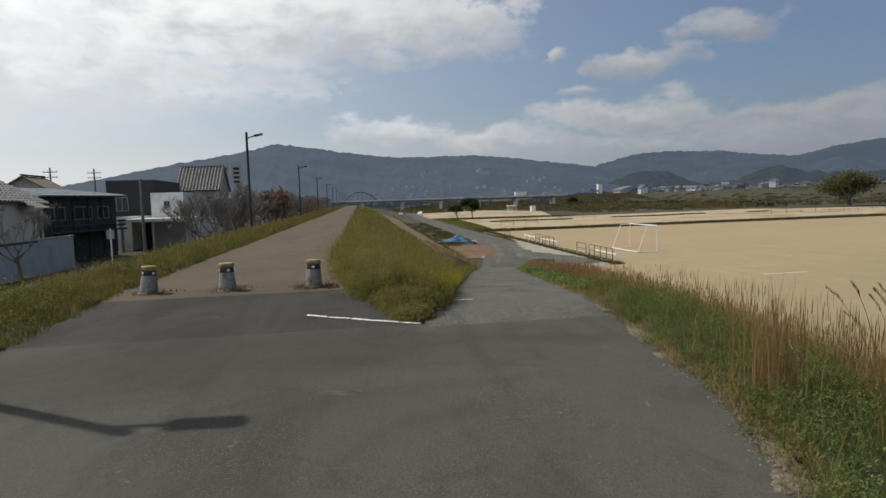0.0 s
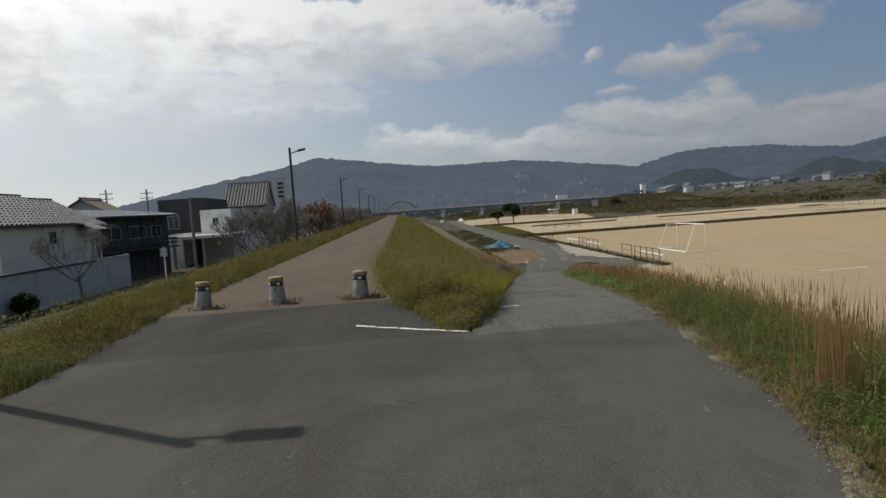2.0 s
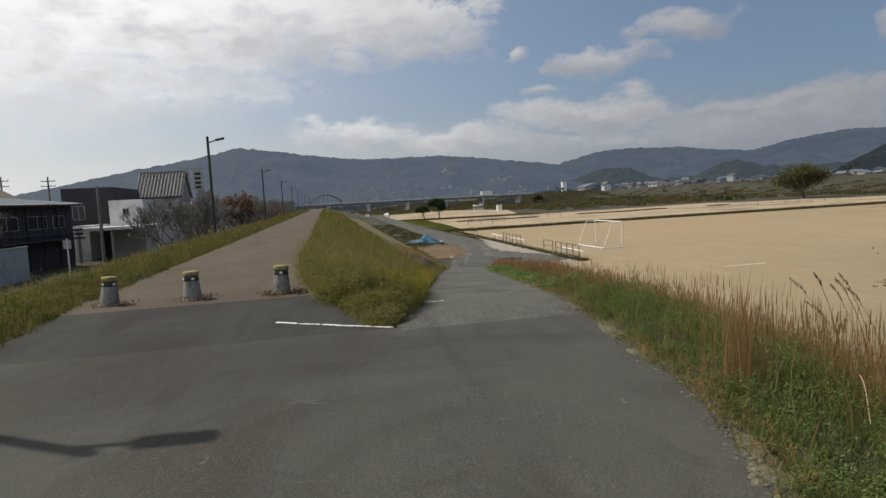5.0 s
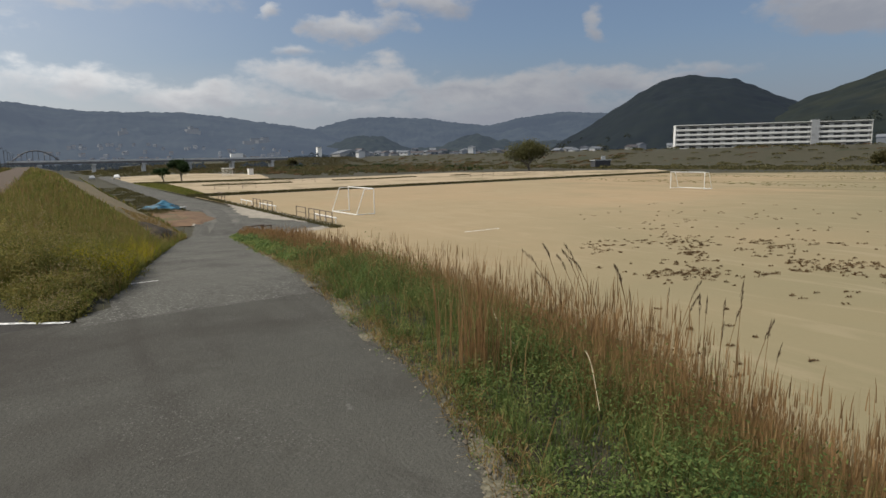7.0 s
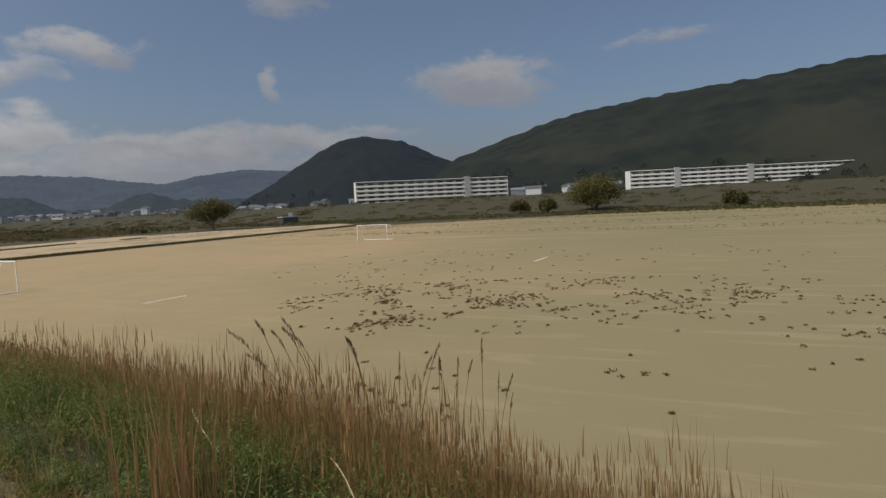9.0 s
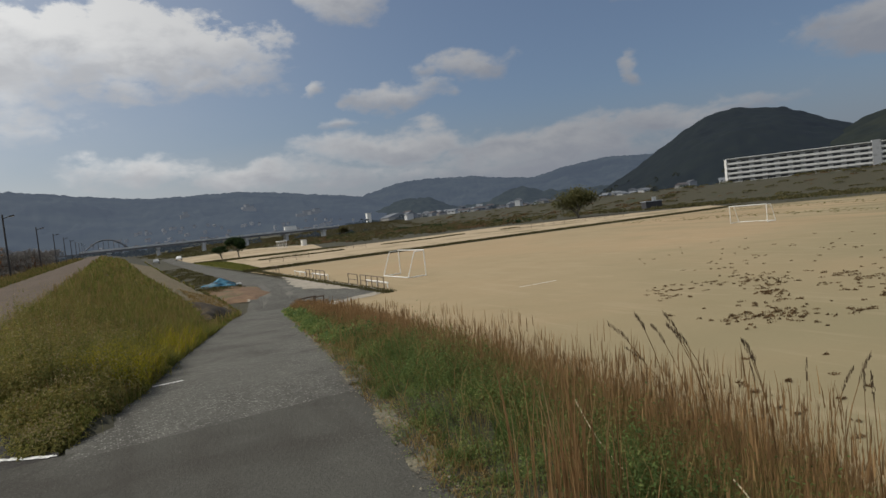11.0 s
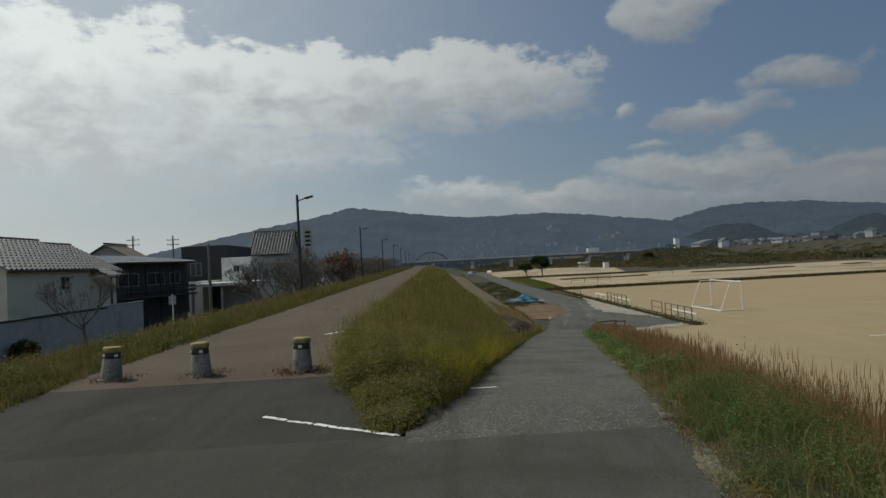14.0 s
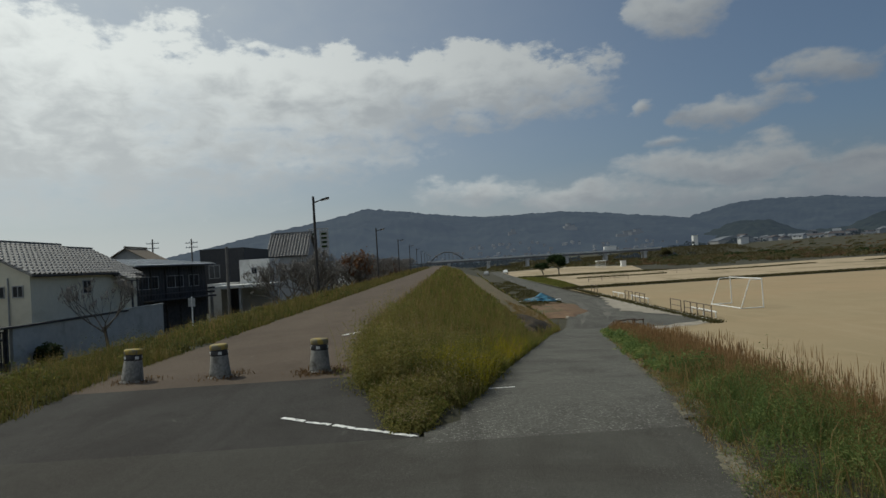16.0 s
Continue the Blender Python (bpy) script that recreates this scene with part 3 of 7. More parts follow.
def ridge(name, dist, skyline, mat, depth, label, rough=1.0, seed=0):
    """A wooded hill: its skyline by azimuth and elevation, falling towards the viewer."""
    az0, az1 = skyline[0][0], skyline[-1][0]
    n, rows = int((az1 - az0) * 10 * max(1, 1100 / dist)) + 2, 36
    A = np.linspace(az0, az1, n)
    E = np.interp(A, [s[0] for s in skyline], [s[1] for s in skyline])
    k = np.hanning(9)
    E = np.convolve(np.pad(E, 4, mode="edge"), k / k.sum(), "valid")
    P = np.zeros((rows + 1, n, 3))
    for i, a in enumerate(A):
        top = 1.35 + dist * math.tan(radians(E[i]))
        for j in range(rows + 1):
            t = j / rows
            d = dist - depth * (1 - t) if j < rows else dist
            fold = noise.fractal(Vector((radians(a) * dist / 190.0, t * depth / 330.0, seed)), 1.0, 2.0, 5)
            crowns = noise.noise(Vector((d * math.sin(radians(a)), d * math.cos(radians(a)), seed * 50.0)) / 16.0)
            z = -5 + (top + 5) * (t ** 0.85)
            z += (fold * 0.20 * (top + 5) * math.sin(math.pi * t) ** 0.8 * (1 - t ** 6) + crowns * 0.0019 * dist * rough) * (0 if j == 0 else 1)
            d += fold * depth * 0.12 * math.sin(math.pi * t)
            P[j, i] = (d * math.sin(radians(a)), d * math.cos(radians(a)), z)
    back = P[-1].copy()
    back[:, :2] *= 1.3
    back[:, 2] = -10
    P = np.concatenate([P, back[None]], 0)
    RIDGES[(dist, seed)] = P[:-1].reshape(-1, 3)
    ob = grid_mesh(name, P, mat)
    return tagged(ob, label, "hill", kind="structure")


def build_hills():
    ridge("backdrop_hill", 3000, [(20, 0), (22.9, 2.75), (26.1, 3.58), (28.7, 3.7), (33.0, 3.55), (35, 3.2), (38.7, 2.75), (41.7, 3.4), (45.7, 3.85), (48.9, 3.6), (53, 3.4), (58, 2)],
          M["hill_far"], 900, "far wooded hills with blue haze in their colour", 1.0, 3)
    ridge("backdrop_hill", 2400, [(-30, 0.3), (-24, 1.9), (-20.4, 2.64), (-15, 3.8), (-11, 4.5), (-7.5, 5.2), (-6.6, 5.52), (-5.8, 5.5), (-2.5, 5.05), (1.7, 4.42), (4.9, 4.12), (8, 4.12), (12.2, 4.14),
          (17.2, 3.5), (20.6, 3.02), (23.1, 2.6), (26, 1.6), (30, 0.4)], M["hill_far"], 1300, "long wooded mountain with blue haze in its colour", 1.0, 11)
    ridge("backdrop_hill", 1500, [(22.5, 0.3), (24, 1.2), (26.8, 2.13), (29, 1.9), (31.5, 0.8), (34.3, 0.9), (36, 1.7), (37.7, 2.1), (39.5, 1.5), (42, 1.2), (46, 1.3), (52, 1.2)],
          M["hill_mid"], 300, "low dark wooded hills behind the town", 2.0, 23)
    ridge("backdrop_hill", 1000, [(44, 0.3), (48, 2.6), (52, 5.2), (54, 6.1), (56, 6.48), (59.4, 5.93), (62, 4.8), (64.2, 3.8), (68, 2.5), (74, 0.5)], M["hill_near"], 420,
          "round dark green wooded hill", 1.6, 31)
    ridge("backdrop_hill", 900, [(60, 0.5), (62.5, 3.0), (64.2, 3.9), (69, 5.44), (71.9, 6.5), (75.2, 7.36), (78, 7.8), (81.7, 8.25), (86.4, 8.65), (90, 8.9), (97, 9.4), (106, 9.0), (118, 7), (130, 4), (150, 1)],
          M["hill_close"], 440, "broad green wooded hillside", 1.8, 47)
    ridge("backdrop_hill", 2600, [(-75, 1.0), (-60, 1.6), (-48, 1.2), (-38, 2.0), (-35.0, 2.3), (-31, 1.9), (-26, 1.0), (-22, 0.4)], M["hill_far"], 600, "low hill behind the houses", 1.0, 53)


def build_bridge():
    b = thing("road_bridge", "long grey concrete girder bridge on piers", "bridge", pose(0, 0, 0))
    y = 415
    bm = bmesh.new()
    add_box(bm, (-6, y - 4, 1.2), (152, y + 4, 2.4))
    part("deck", bm, M["bridge"], b)
    part("parapet", box((-6, y - 4.3, 2.41), (152, y - 4.02, 3.4)), M["bridge_pale"], b, "pale grey parapet")
    for x in np.arange(9, 150, 26.5):
        bm = bmesh.new()
        add_box(bm, (x - 0.9, y - 3, -5), (x + 0.9, y + 3, 0.2), 0.2)
        add_box(bm, (x - 1.3, y - 4, 0.2), (x + 1.3, y + 4, 1.19), 0.2)
        part("pier", bm, M["bridge_pale"], b)
    t = thing("truck_on_bridge", "white box truck crossing the bridge", "truck", pose(118, y - 2, 2.41))
    part("cargo_box", box((-4, -1.2, 0.9), (4, 1.2, 3.6), 0.08), M["white_metal"], t)
    part("cab", box((4.1, -1.1, 0.6), (5.9, 1.1, 2.7), 0.2), M["plaster_grey"], t)
    for x in (-2.6, 4.9):
        for s in (-1.05, 1.05):
            part("wheel", tube((x, s - 0.15, 0.5), (x, s + 0.15, 0.5), 0.5, sides=14), M["dark_metal"], t)
    a = thing("arch_bridge", "distant grey steel arch bridge", "bridge", pose(0, 0, 0))
    ya = 820
    for s in (-3, 3):
        bm = bmesh.new()
        prev = None
        for i in range(19):
            u = i / 18
            p = Vector((-9 + 48 * u, ya + s, 3 + 13.5 * 4 * u * (1 - u)))
            if prev:
                add_tube(bm, prev, p, 0.7, sides=6)
            prev = p
        for i in range(2, 17, 2):
            u = i / 18
            add_tube(bm, (-9 + 48 * u, ya + s, 3), (-9 + 48 * u, ya + s, 3 + 54 * u * (1 - u)), 0.25, sides=5)
        part("arch", bm, M["bridge"], a)
    part("deck", box((-75, ya - 4, 1.5), (60, ya + 4, 3.2)), M["bridge"], a)


def slab_block(x0, y0, x1, y1, z0, floors, gap, name_label):
    """A long apartment slab with balcony bands on the side towards the field."""
    p, q = Vector((x0, y0, 0)), Vector((x1, y1, 0))
    d = q - p
    ang = math.degrees(math.atan2(d.y, d.x))
    L = d.length
    b = thing("apartment_block", name_label, "apartment building", pose(x0, y0, z0, 0, 0, ang))
    hgt = 2.75
    part("wall", box((0, -11, -4), (L, -1.6, floors * hgt + 0.3)), M["plaster_grey"], b, "shaded back wall of the balconies")
    part("roof", box((-0.4, -11.4, floors * hgt + 0.31), (L + 0.4, 0.4, floors * hgt + 0.75)), M["plaster_white"], b)
    for e in (-0.3, L):
        part("end_wall", box((e, -11, -4), (e + 0.29, 0.1, floors * hgt + 0.3)), M["plaster_white"], b)
    for g in gap:
        part("stair_tower", box((g - 2, -1.59, -4), (g + 2, 0.5, floors * hgt + 1.6)), M["plaster_grey"], b, "grey stair tower")
    for f in range(floors):
        z = f * hgt
        edges = [0.0] + sorted(gap) + [L]
        for a, c in zip(edges, edges[1:]):
            lo, hi = a + (2.05 if a else 0.05), c - (2.05 if c < L else 0.05)
            part("balcony", box((lo, -1.59, z - 0.12), (hi, 0.0, z)), M["plaster_white"], b)
            part("balcony_parapet", box((lo, -0.12, z + 0.004), (hi, 0.02, z + 1.05)), M["plaster_white"], b, "white balcony parapet")
            n = int((hi - lo) / 6)
            for i in range(n):
                u = lo + (i + 0.5) * (hi - lo) / n
                part("window", box((u - 1.9, -1.58, z + 0.1), (u + 1.9, -1.5, z + 2.2)), M["glass"], b)
    return b


build_hills()
build_bridge()


# ---- things on the levee ----
def build_bollard():
    b = thing("bollard", "squat tapered stone bollard with a yellow top and a dark band", "bollard", pose(0, 0, 0), "bollards across the path")
    prof = [(0.205, 0.0), (0.20, 0.05), (0.165, 0.31), (0.16, 0.325)]

    def lathe(prof, sides=20):
        bm = bmesh.new()
        rings = []
        for r, z in prof:
            rings.append([bm.verts.new((r * math.cos(2 * math.pi * i / sides), r * math.sin(2 * math.pi * i / sides), z)) for i in range(sides)])
        for a, c in zip(rings, rings[1:]):
            for i in range(sides):
                bm.faces.new((a[i], a[(i + 1) % sides], c[(i + 1) % sides], c[i]))
        bm.faces.new(rings[-1])
        bm.faces.new(rings[0][::-1])
        for f in bm.faces:
            f.smooth = True
        return bm
    part("body", lathe(prof), M["stone"], b)
    part("band", lathe([(0.163, 0.327), (0.155, 0.375), (0.15, 0.415)]), M["black_band"], b, "dark band with worn reflectors")
    part("cap", lathe([(0.158, 0.417), (0.172, 0.425), (0.172, 0.475), (0.16, 0.495), (0.10, 0.50)]), M["yellow_paint"], b, "faded yellow cap")
    part("base", lathe([(0.235, -0.05), (0.23, 0.008), (0.205, 0.016)]), M["stone"], b, "broken concrete collar")
    for a in range(4):
        an = radians(40 + 90 * a)
        bm = bmesh.new()
        add_box(bm, (-0.035, -0.005, -0.022), (0.035, 0.005, 0.022), 0.003)
        bmesh.ops.transform(bm, matrix=Matrix.Translation((0.163 * math.sin(an), -0.163 * math.cos(an), 0.37)) @ Matrix.Rotation(an, 4, "Z"), verts=bm.verts)
        part("reflector", bm, M["white_paint"], b, "worn white reflector")
    return b


def build_lamp():
    l = thing("street_lamp", "dark brown street lamp with a short arm over the path", "street lamp", pose(0, 0, 0), "lamps along the levee")
    part("pole", tube((0, 0, -0.4), (0, 0, 5.25), 0.075, 0.062, 10), M["dark_metal"], l)
    part("base_plate", box((-0.16, -0.16, -0.05), (0.16, 0.16, 0.06), 0.02), M["dark_metal"], l)
    part("arm", tube((0, 0, 4.92), (0.42, 0, 5.06), 0.035, 0.03, 8), M["dark_metal"], l)
    bm = bmesh.new()
    add_box(bm, (0.36, -0.12, -0.045), (0.86, 0.12, 0.045), 0.04)
    bmesh.ops.transform(bm, matrix=Matrix.Translation((0, 0, 4.97)) @ Matrix.Rotation(radians(-12), 4, "Y"), verts=bm.verts)
    head = part("lamp_head", bm, M["dark_metal"], l)
    bm = box((0.42, -0.09, -0.06), (0.82, 0.09, -0.046), 0.004)
    bmesh.ops.transform(bm, matrix=Matrix.Translation((0, 0, 4.97)) @ Matrix.Rotation(radians(-12), 4, "Y"), verts=bm.verts)
    part("diffuser", bm, M["white_metal"], head, "pale lamp glass")
    return l


b = build_bollard()
b.matrix_world = pose(-3.50, 12.42, 0.0, -2, 4, 10) @ Matrix.Diagonal((0.70, 0.70, 0.88, 1))
copy_thing(b, pose(-2.27, 12.36, 0.0, 0, 0, 75))
copy_thing(b, pose(-0.89, 12.27, 0.0, 2, -1, 140))
l = build_lamp()
l.matrix_world = pose(-5.35, 8.72, -0.1)
for y in (35.3, 63.6, 91, 118.5, 146, 173.5, 201, 228.5, 256, 283.5):
    x = -5.38 + 0.014 * (y - 35)
    copy_thing(l, pose(x, y, float(land(x, y))))


def build_goal(label):
    g = thing("football_goal", label, "football goal", pose(0, 0, 0), "goals on the sports ground")
    w, h, dpt = 2.75, 2.44, 1.9    # half width, height, depth
    for s in (-w, w):
        part("post", tube((0, s, 0), (0, s, h), 0.05), M["white_metal"], g)
        part("side_bar", tube((0, s, h - 0.04), (-dpt + 0.9, s, h - 0.05), 0.035), M["white_metal"], g)
        part("back_stay", tube((-dpt + 0.9, s, h - 0.05), (-dpt, s, 0.06), 0.04), M["white_metal"], g)
        part("ground_bar", tube((0, s, 0.05), (-dpt, s, 0.05), 0.04), M["white_metal"], g)
    part("crossbar", tube((0, -w - 0.06, h), (0, w + 0.06, h), 0.05), M["white_metal"], g)
    part("back_bar", tube((-dpt, -w, 0.06), (-dpt, w, 0.06), 0.05), M["white_metal"], g)
    return g


g = build_goal("white tube football goal seen from its back")
g.matrix_world = pose(27.9, 57.5, FIELD + 0.02, 0, 0, 0)
copy_thing(g, pose(80.3, 56.2, FIELD + 0.02, 0, 0, 180))["label"] = "white football goal at the far end of the pitch"

slab_block(388, 149, 322, 226, 2.6, 5, [28], "long white five storey apartment block with balcony bands").name = "apartment_block"
slab_block(500, -60, 432, 76, 2.2, 5, [70, 120], "second white apartment block with balcony bands")


# ---- plants ----
def plant_mat(name, colours, rough=0.8, translucent=0.38):
    """Each blade or leaf takes its colour from the range by chance."""
    m = bpy.data.materials.new(name)
    m.use_nodes = True
    n = Nodes(m.node_tree)
    out, p = n.add("ShaderNodeOutputMaterial"), n.add("ShaderNodeBsdfPrincipled")
    geo = n.add("ShaderNodeNewGeometry")
    ramp = n.add("ShaderNodeValToRGB")
    els = ramp.color_ramp.elements
    while len(els) < len(colours):
        els.new(0.5)
    for i, c in enumerate(colours):
        els[i].position = i / (len(colours) - 1)
        els[i].color = (1.07 * c[0], c[1], 0.86 * c[2], 1)      # autumn cast
    patch = n.noise(geo.outputs["Position"], 0.9, 3.0)
    tuft = n.noise(geo.outputs["Position"], 3.6, 2.0)
    tone = n.math("ADD", n.math("MULTIPLY", n.math("SUBTRACT", patch, 0.34), 0.75), n.math("MULTIPLY", n.math("SUBTRACT", tuft, 0.42), 0.8))
    n.link(n.math("ADD", n.math("MULTIPLY", geo.outputs["Random Per Island"], 0.55), tone, clamp=True), ramp.inputs[0])
    n.link(ramp.outputs[0], p.inputs["Base Color"])
    p.inputs["Roughness"].default_value = rough
    p.inputs["Specular IOR Level"].default_value = 0.25
    tr, mx = n.add("ShaderNodeBsdfTranslucent"), n.add("ShaderNodeMixShader")
    n.link(ramp.outputs[0], tr.inputs[0])
    mx.inputs[0].default_value = translucent
    n.link(p.outputs[0], mx.inputs[1])
    n.link(tr.outputs[0], mx.inputs[2])
    n.link(mx.outputs[0], out.inputs[0])
    return m


M["weed"] = plant_mat("weed", [(0.042, 0.082, 0.028), (0.084, 0.138, 0.044), (0.150, 0.204, 0.068), (0.285, 0.300, 0.125)], 0.8, 0.45)
M["tip_weed"] = plant_mat("tip_weed", [(0.069, 0.087, 0.025), (0.125, 0.134, 0.038), (0.202, 0.188, 0.060), (0.336, 0.280, 0.118)], 0.8, 0.48)
M["verge_weed"] = plant_mat("verge_weed", [(0.044, 0.062, 0.022), (0.078, 0.098, 0.032), (0.125, 0.135, 0.046), (0.22, 0.20, 0.085)], 0.8, 0.45)
M["seed_head"] = plant_mat("seed_head", [(0.17, 0.15, 0.085), (0.25, 0.22, 0.13), (0.34, 0.30, 0.20)], 0.9, 0.5)
M["grass"] = plant_mat("grass", [(0.070, 0.090, 0.024), (0.110, 0.122, 0.034), (0.158, 0.150, 0.052), (0.23, 0.185, 0.088)])
M["meadow"] = plant_mat("meadow", [(0.062, 0.088, 0.020), (0.122, 0.145, 0.034), (0.188, 0.188, 0.054), (0.300, 0.245, 0.105)])
M["yellow_grass"] = plant_mat("yellow_grass", [(0.13, 0.16, 0.014), (0.22, 0.22, 0.018), (0.32, 0.28, 0.02), (0.42, 0.34, 0.03)])
M["straw"] = plant_mat("straw", [(0.10, 0.085, 0.035), (0.19, 0.14, 0.06), (0.28, 0.21, 0.10), (0.36, 0.28, 0.15)])
M["reed"] = plant_mat("reed", [(0.140, 0.085, 0.045), (0.213, 0.132, 0.067), (0.302, 0.199, 0.105), (0.437, 0.319, 0.185)])
M["reed_leaf"] = plant_mat("reed_leaf", [(0.101, 0.103, 0.037), (0.161, 0.131, 0.053), (0.224, 0.159, 0.072), (0.322, 0.236, 0.124)])
M["plume"] = plant_mat("plume", [(0.085, 0.062, 0.045), (0.125, 0.092, 0.066), (0.18, 0.135, 0.10)], 0.8, 0.4)
M["brush"] = plant_mat("brush", [(0.052, 0.058, 0.026), (0.076, 0.078, 0.034), (0.104, 0.094, 0.046), (0.150, 0.126, 0.066)])
M["bank"] = plant_mat("bank", [(0.075, 0.070, 0.034), (0.090, 0.082, 0.042), (0.105, 0.094, 0.050)])
M["dead"] = plant_mat("dead", [(0.081, 0.056, 0.033), (0.131, 0.088, 0.050), (0.194, 0.131, 0.075)])
M["leaf_dark"] = plant_mat("leaf_dark", [(0.012, 0.028, 0.010), (0.020, 0.042, 0.012), (0.034, 0.060, 0.018)])
M["leaf_olive"] = plant_mat("leaf_olive", [(0.060, 0.070, 0.034), (0.100, 0.105, 0.048), (0.17, 0.155, 0.075)], 0.8, 0.4)
M["leaf_willow"] = plant_mat("leaf_willow", [(0.085, 0.088, 0.036), (0.125, 0.122, 0.048), (0.18, 0.162, 0.07)], 0.8, 0.45)
M["leaf_red"] = plant_mat("leaf_red", [(0.075, 0.040, 0.024), (0.115, 0.060, 0.034), (0.15, 0.085, 0.05)])
# distant trees: haze is a bluish glow blended into the leaf colour
M["far_tree"] = hazy_forest_mat("far_tree", (0.012, 0.020, 0.010), (0.030, 0.038, 0.020), (0.060, 0.076, 0.100), 0.45, 0.2)
M["hill_tree"] = hazy_forest_mat("hill_tree", (0.010, 0.015, 0.006), (0.046, 0.046, 0.020), (0.028, 0.038, 0.046), 0.25, 0.03)
RNG = np.random.default_rng(7)


def raw_mesh(name, verts, tris, mat, parent=None):
    me = bpy.data.meshes.new(name)
    me.vertices.add(len(verts))
    me.vertices.foreach_set("co", np.asarray(verts, np.float32).ravel())
    me.loops.add(len(tris) * 3)
    me.loops.foreach_set("vertex_index", np.asarray(tris, np.int32).ravel())
    me.polygons.add(len(tris))
    me.polygons.foreach_set("loop_start", np.arange(0, len(tris) * 3, 3, dtype=np.int32))
    me.update(calc_edges=True)
    me.validate()
    me.materials.append(mat)
    ob = new(name, me)
    ob.parent = parent
    return ob


def blade_arrays(P, H, W, lean, wind=(0.0, 0.0)):
    n = len(P)
    az = RNG.uniform(0, 2 * np.pi, n)
    side = np.stack([np.cos(az), np.sin(az), np.zeros(n)], 1)
    a2 = RNG.uniform(0, 2 * np.pi, n)
    amt = lean * RNG.uniform(0.2, 1.0, n) * H
    off = np.stack([np.cos(a2) * amt + wind[0] * H, np.sin(a2) * amt + wind[1] * H, np.zeros(n)], 1)
    up = np.array([0, 0, 1.0])
    w = W[:, None]
    h = H[:, None]
    v = np.stack([P - side * w / 2, P + side * w / 2, P + off * 0.3 + up * h * 0.55 - side * w * 0.42, P + off * 0.3 + up * h * 0.55 + side * w * 0.42,
                  P + off + up * h * np.sqrt(np.maximum(0.05, 1 - (np.linalg.norm(off, axis=1, keepdims=True) / np.maximum(h, 1e-3)) ** 2 * 0.6))], 1).reshape(-1, 3)
    b = np.arange(n)[:, None] * 5
    t = np.concatenate([b + [0, 1, 3], b + [0, 3, 2], b + [2, 3, 4]], 1).reshape(-1, 3)
    return v, t


def leaf_arrays(P, S, flat=0.5, long=1.8):
    n = len(P)
    nrm = RNG.normal(size=(n, 3))
    nrm[:, 2] = np.abs(nrm[:, 2]) + flat * 2
    nrm /= np.linalg.norm(nrm, axis=1, keepdims=True)
    u = np.cross(nrm, RNG.normal(size=(n, 3)))
    u /= np.linalg.norm(u, axis=1, keepdims=True)
    w = np.cross(nrm, u)
    s = S[:, None]
    v = np.stack([P - u * s * long / 2, P + w * s / 2 + nrm * s * 0.12, P + u * s * long / 2 - nrm * s * 0.1, P - w * s / 2 + nrm * s * 0.12], 1).reshape(-1, 3)
    b = np.arange(n)[:, None] * 4
    t = np.concatenate([b + [0, 1, 2], b + [0, 2, 3]], 1).reshape(-1, 3)
    return v, t


def dome_arrays(C, R, H, per, size, long=1.9):
    """Leafy clumps: leaves on the outside of a dome round each place, turned outwards."""
    P, R, H = np.repeat(C, per, 0), np.repeat(R, per), np.repeat(H, per)
    n = len(P)
    d = RNG.normal(size=(n, 3))
    d[:, 2] = np.abs(d[:, 2]) * 0.9 + 0.05
    d /= np.linalg.norm(d, axis=1, keepdims=True)
    k = RNG.uniform(0.55, 1.0, n) ** 0.5 * (1 + 0.22 * np.sin(7 * np.arctan2(d[:, 1], d[:, 0]) + 40 * R))
    P = P + d * np.stack([R * k, R * k, H * k], 1)
    nrm = d * 0.9 + np.array([0, 0, 0.7]) + RNG.normal(size=(n, 3)) * 0.45
    nrm /= np.linalg.norm(nrm, axis=1, keepdims=True)
    u = np.cross(nrm, RNG.normal(size=(n, 3)))
    u /= np.linalg.norm(u, axis=1, keepdims=True)
    w = np.cross(nrm, u)
    s = (size * RNG.uniform(0.55, 1.45, n))[:, None]
    v = np.stack([P - u * s * long / 2, P + w * s / 2 + nrm * s * 0.1, P + u * s * long / 2 - nrm * s * 0.25, P - w * s / 2 + nrm * s * 0.1], 1).reshape(-1, 3)
    b = np.arange(n)[:, None] * 4
    return v, np.concatenate([b + [0, 1, 2], b + [0, 2, 3]], 1).reshape(-1, 3)


def stuff(name, arrays, mat, label, category):
    vs, ts, k = [], [], 0
    for v, t in arrays:
        vs.append(v)
        ts.append(t + k)
        k += len(v)
    ob = raw_mesh(name, np.concatenate(vs), np.concatenate(ts), mat)
    return tagged(ob, label, category, kind="stuff")


def spots(n, x0, x1, y0, y1, keep=None, clump=0.0, scale=1.0):
    """Places on the land; x0 and x1 may be functions of y. clump thins them in patches."""
    y = RNG.uniform(y0, y1, n)
    a = x0(y) if callable(x0) else x0
    b = x1(y) if callable(x1) else x1
    x = a + (b - a) * RNG.uniform(0, 1, n)
    ok = np.ones(n, bool)
    if keep is not None:
        ok &= keep(x, y)
    if clump:
        s = np.sin(x * 2.7 * scale + 1.3 * np.sin(y * 1.9 * scale)) * np.sin(y * 2.2 * scale + 1.7 * np.sin(x * 1.4 * scale + 2))
        ok &= RNG.uniform(-1, 1, n) < s + (1 - clump) * 2 - 0.5
    x, y = x[ok], y[ok]
    return np.stack([x, y, land(x, y) - 0.02], 1)


def rnd(P, lo, hi):
    return RNG.uniform(lo, hi, len(P))


edge_r = lambda y: np.interp(y, EDGE_R[:, 0], EDGE_R[:, 1])
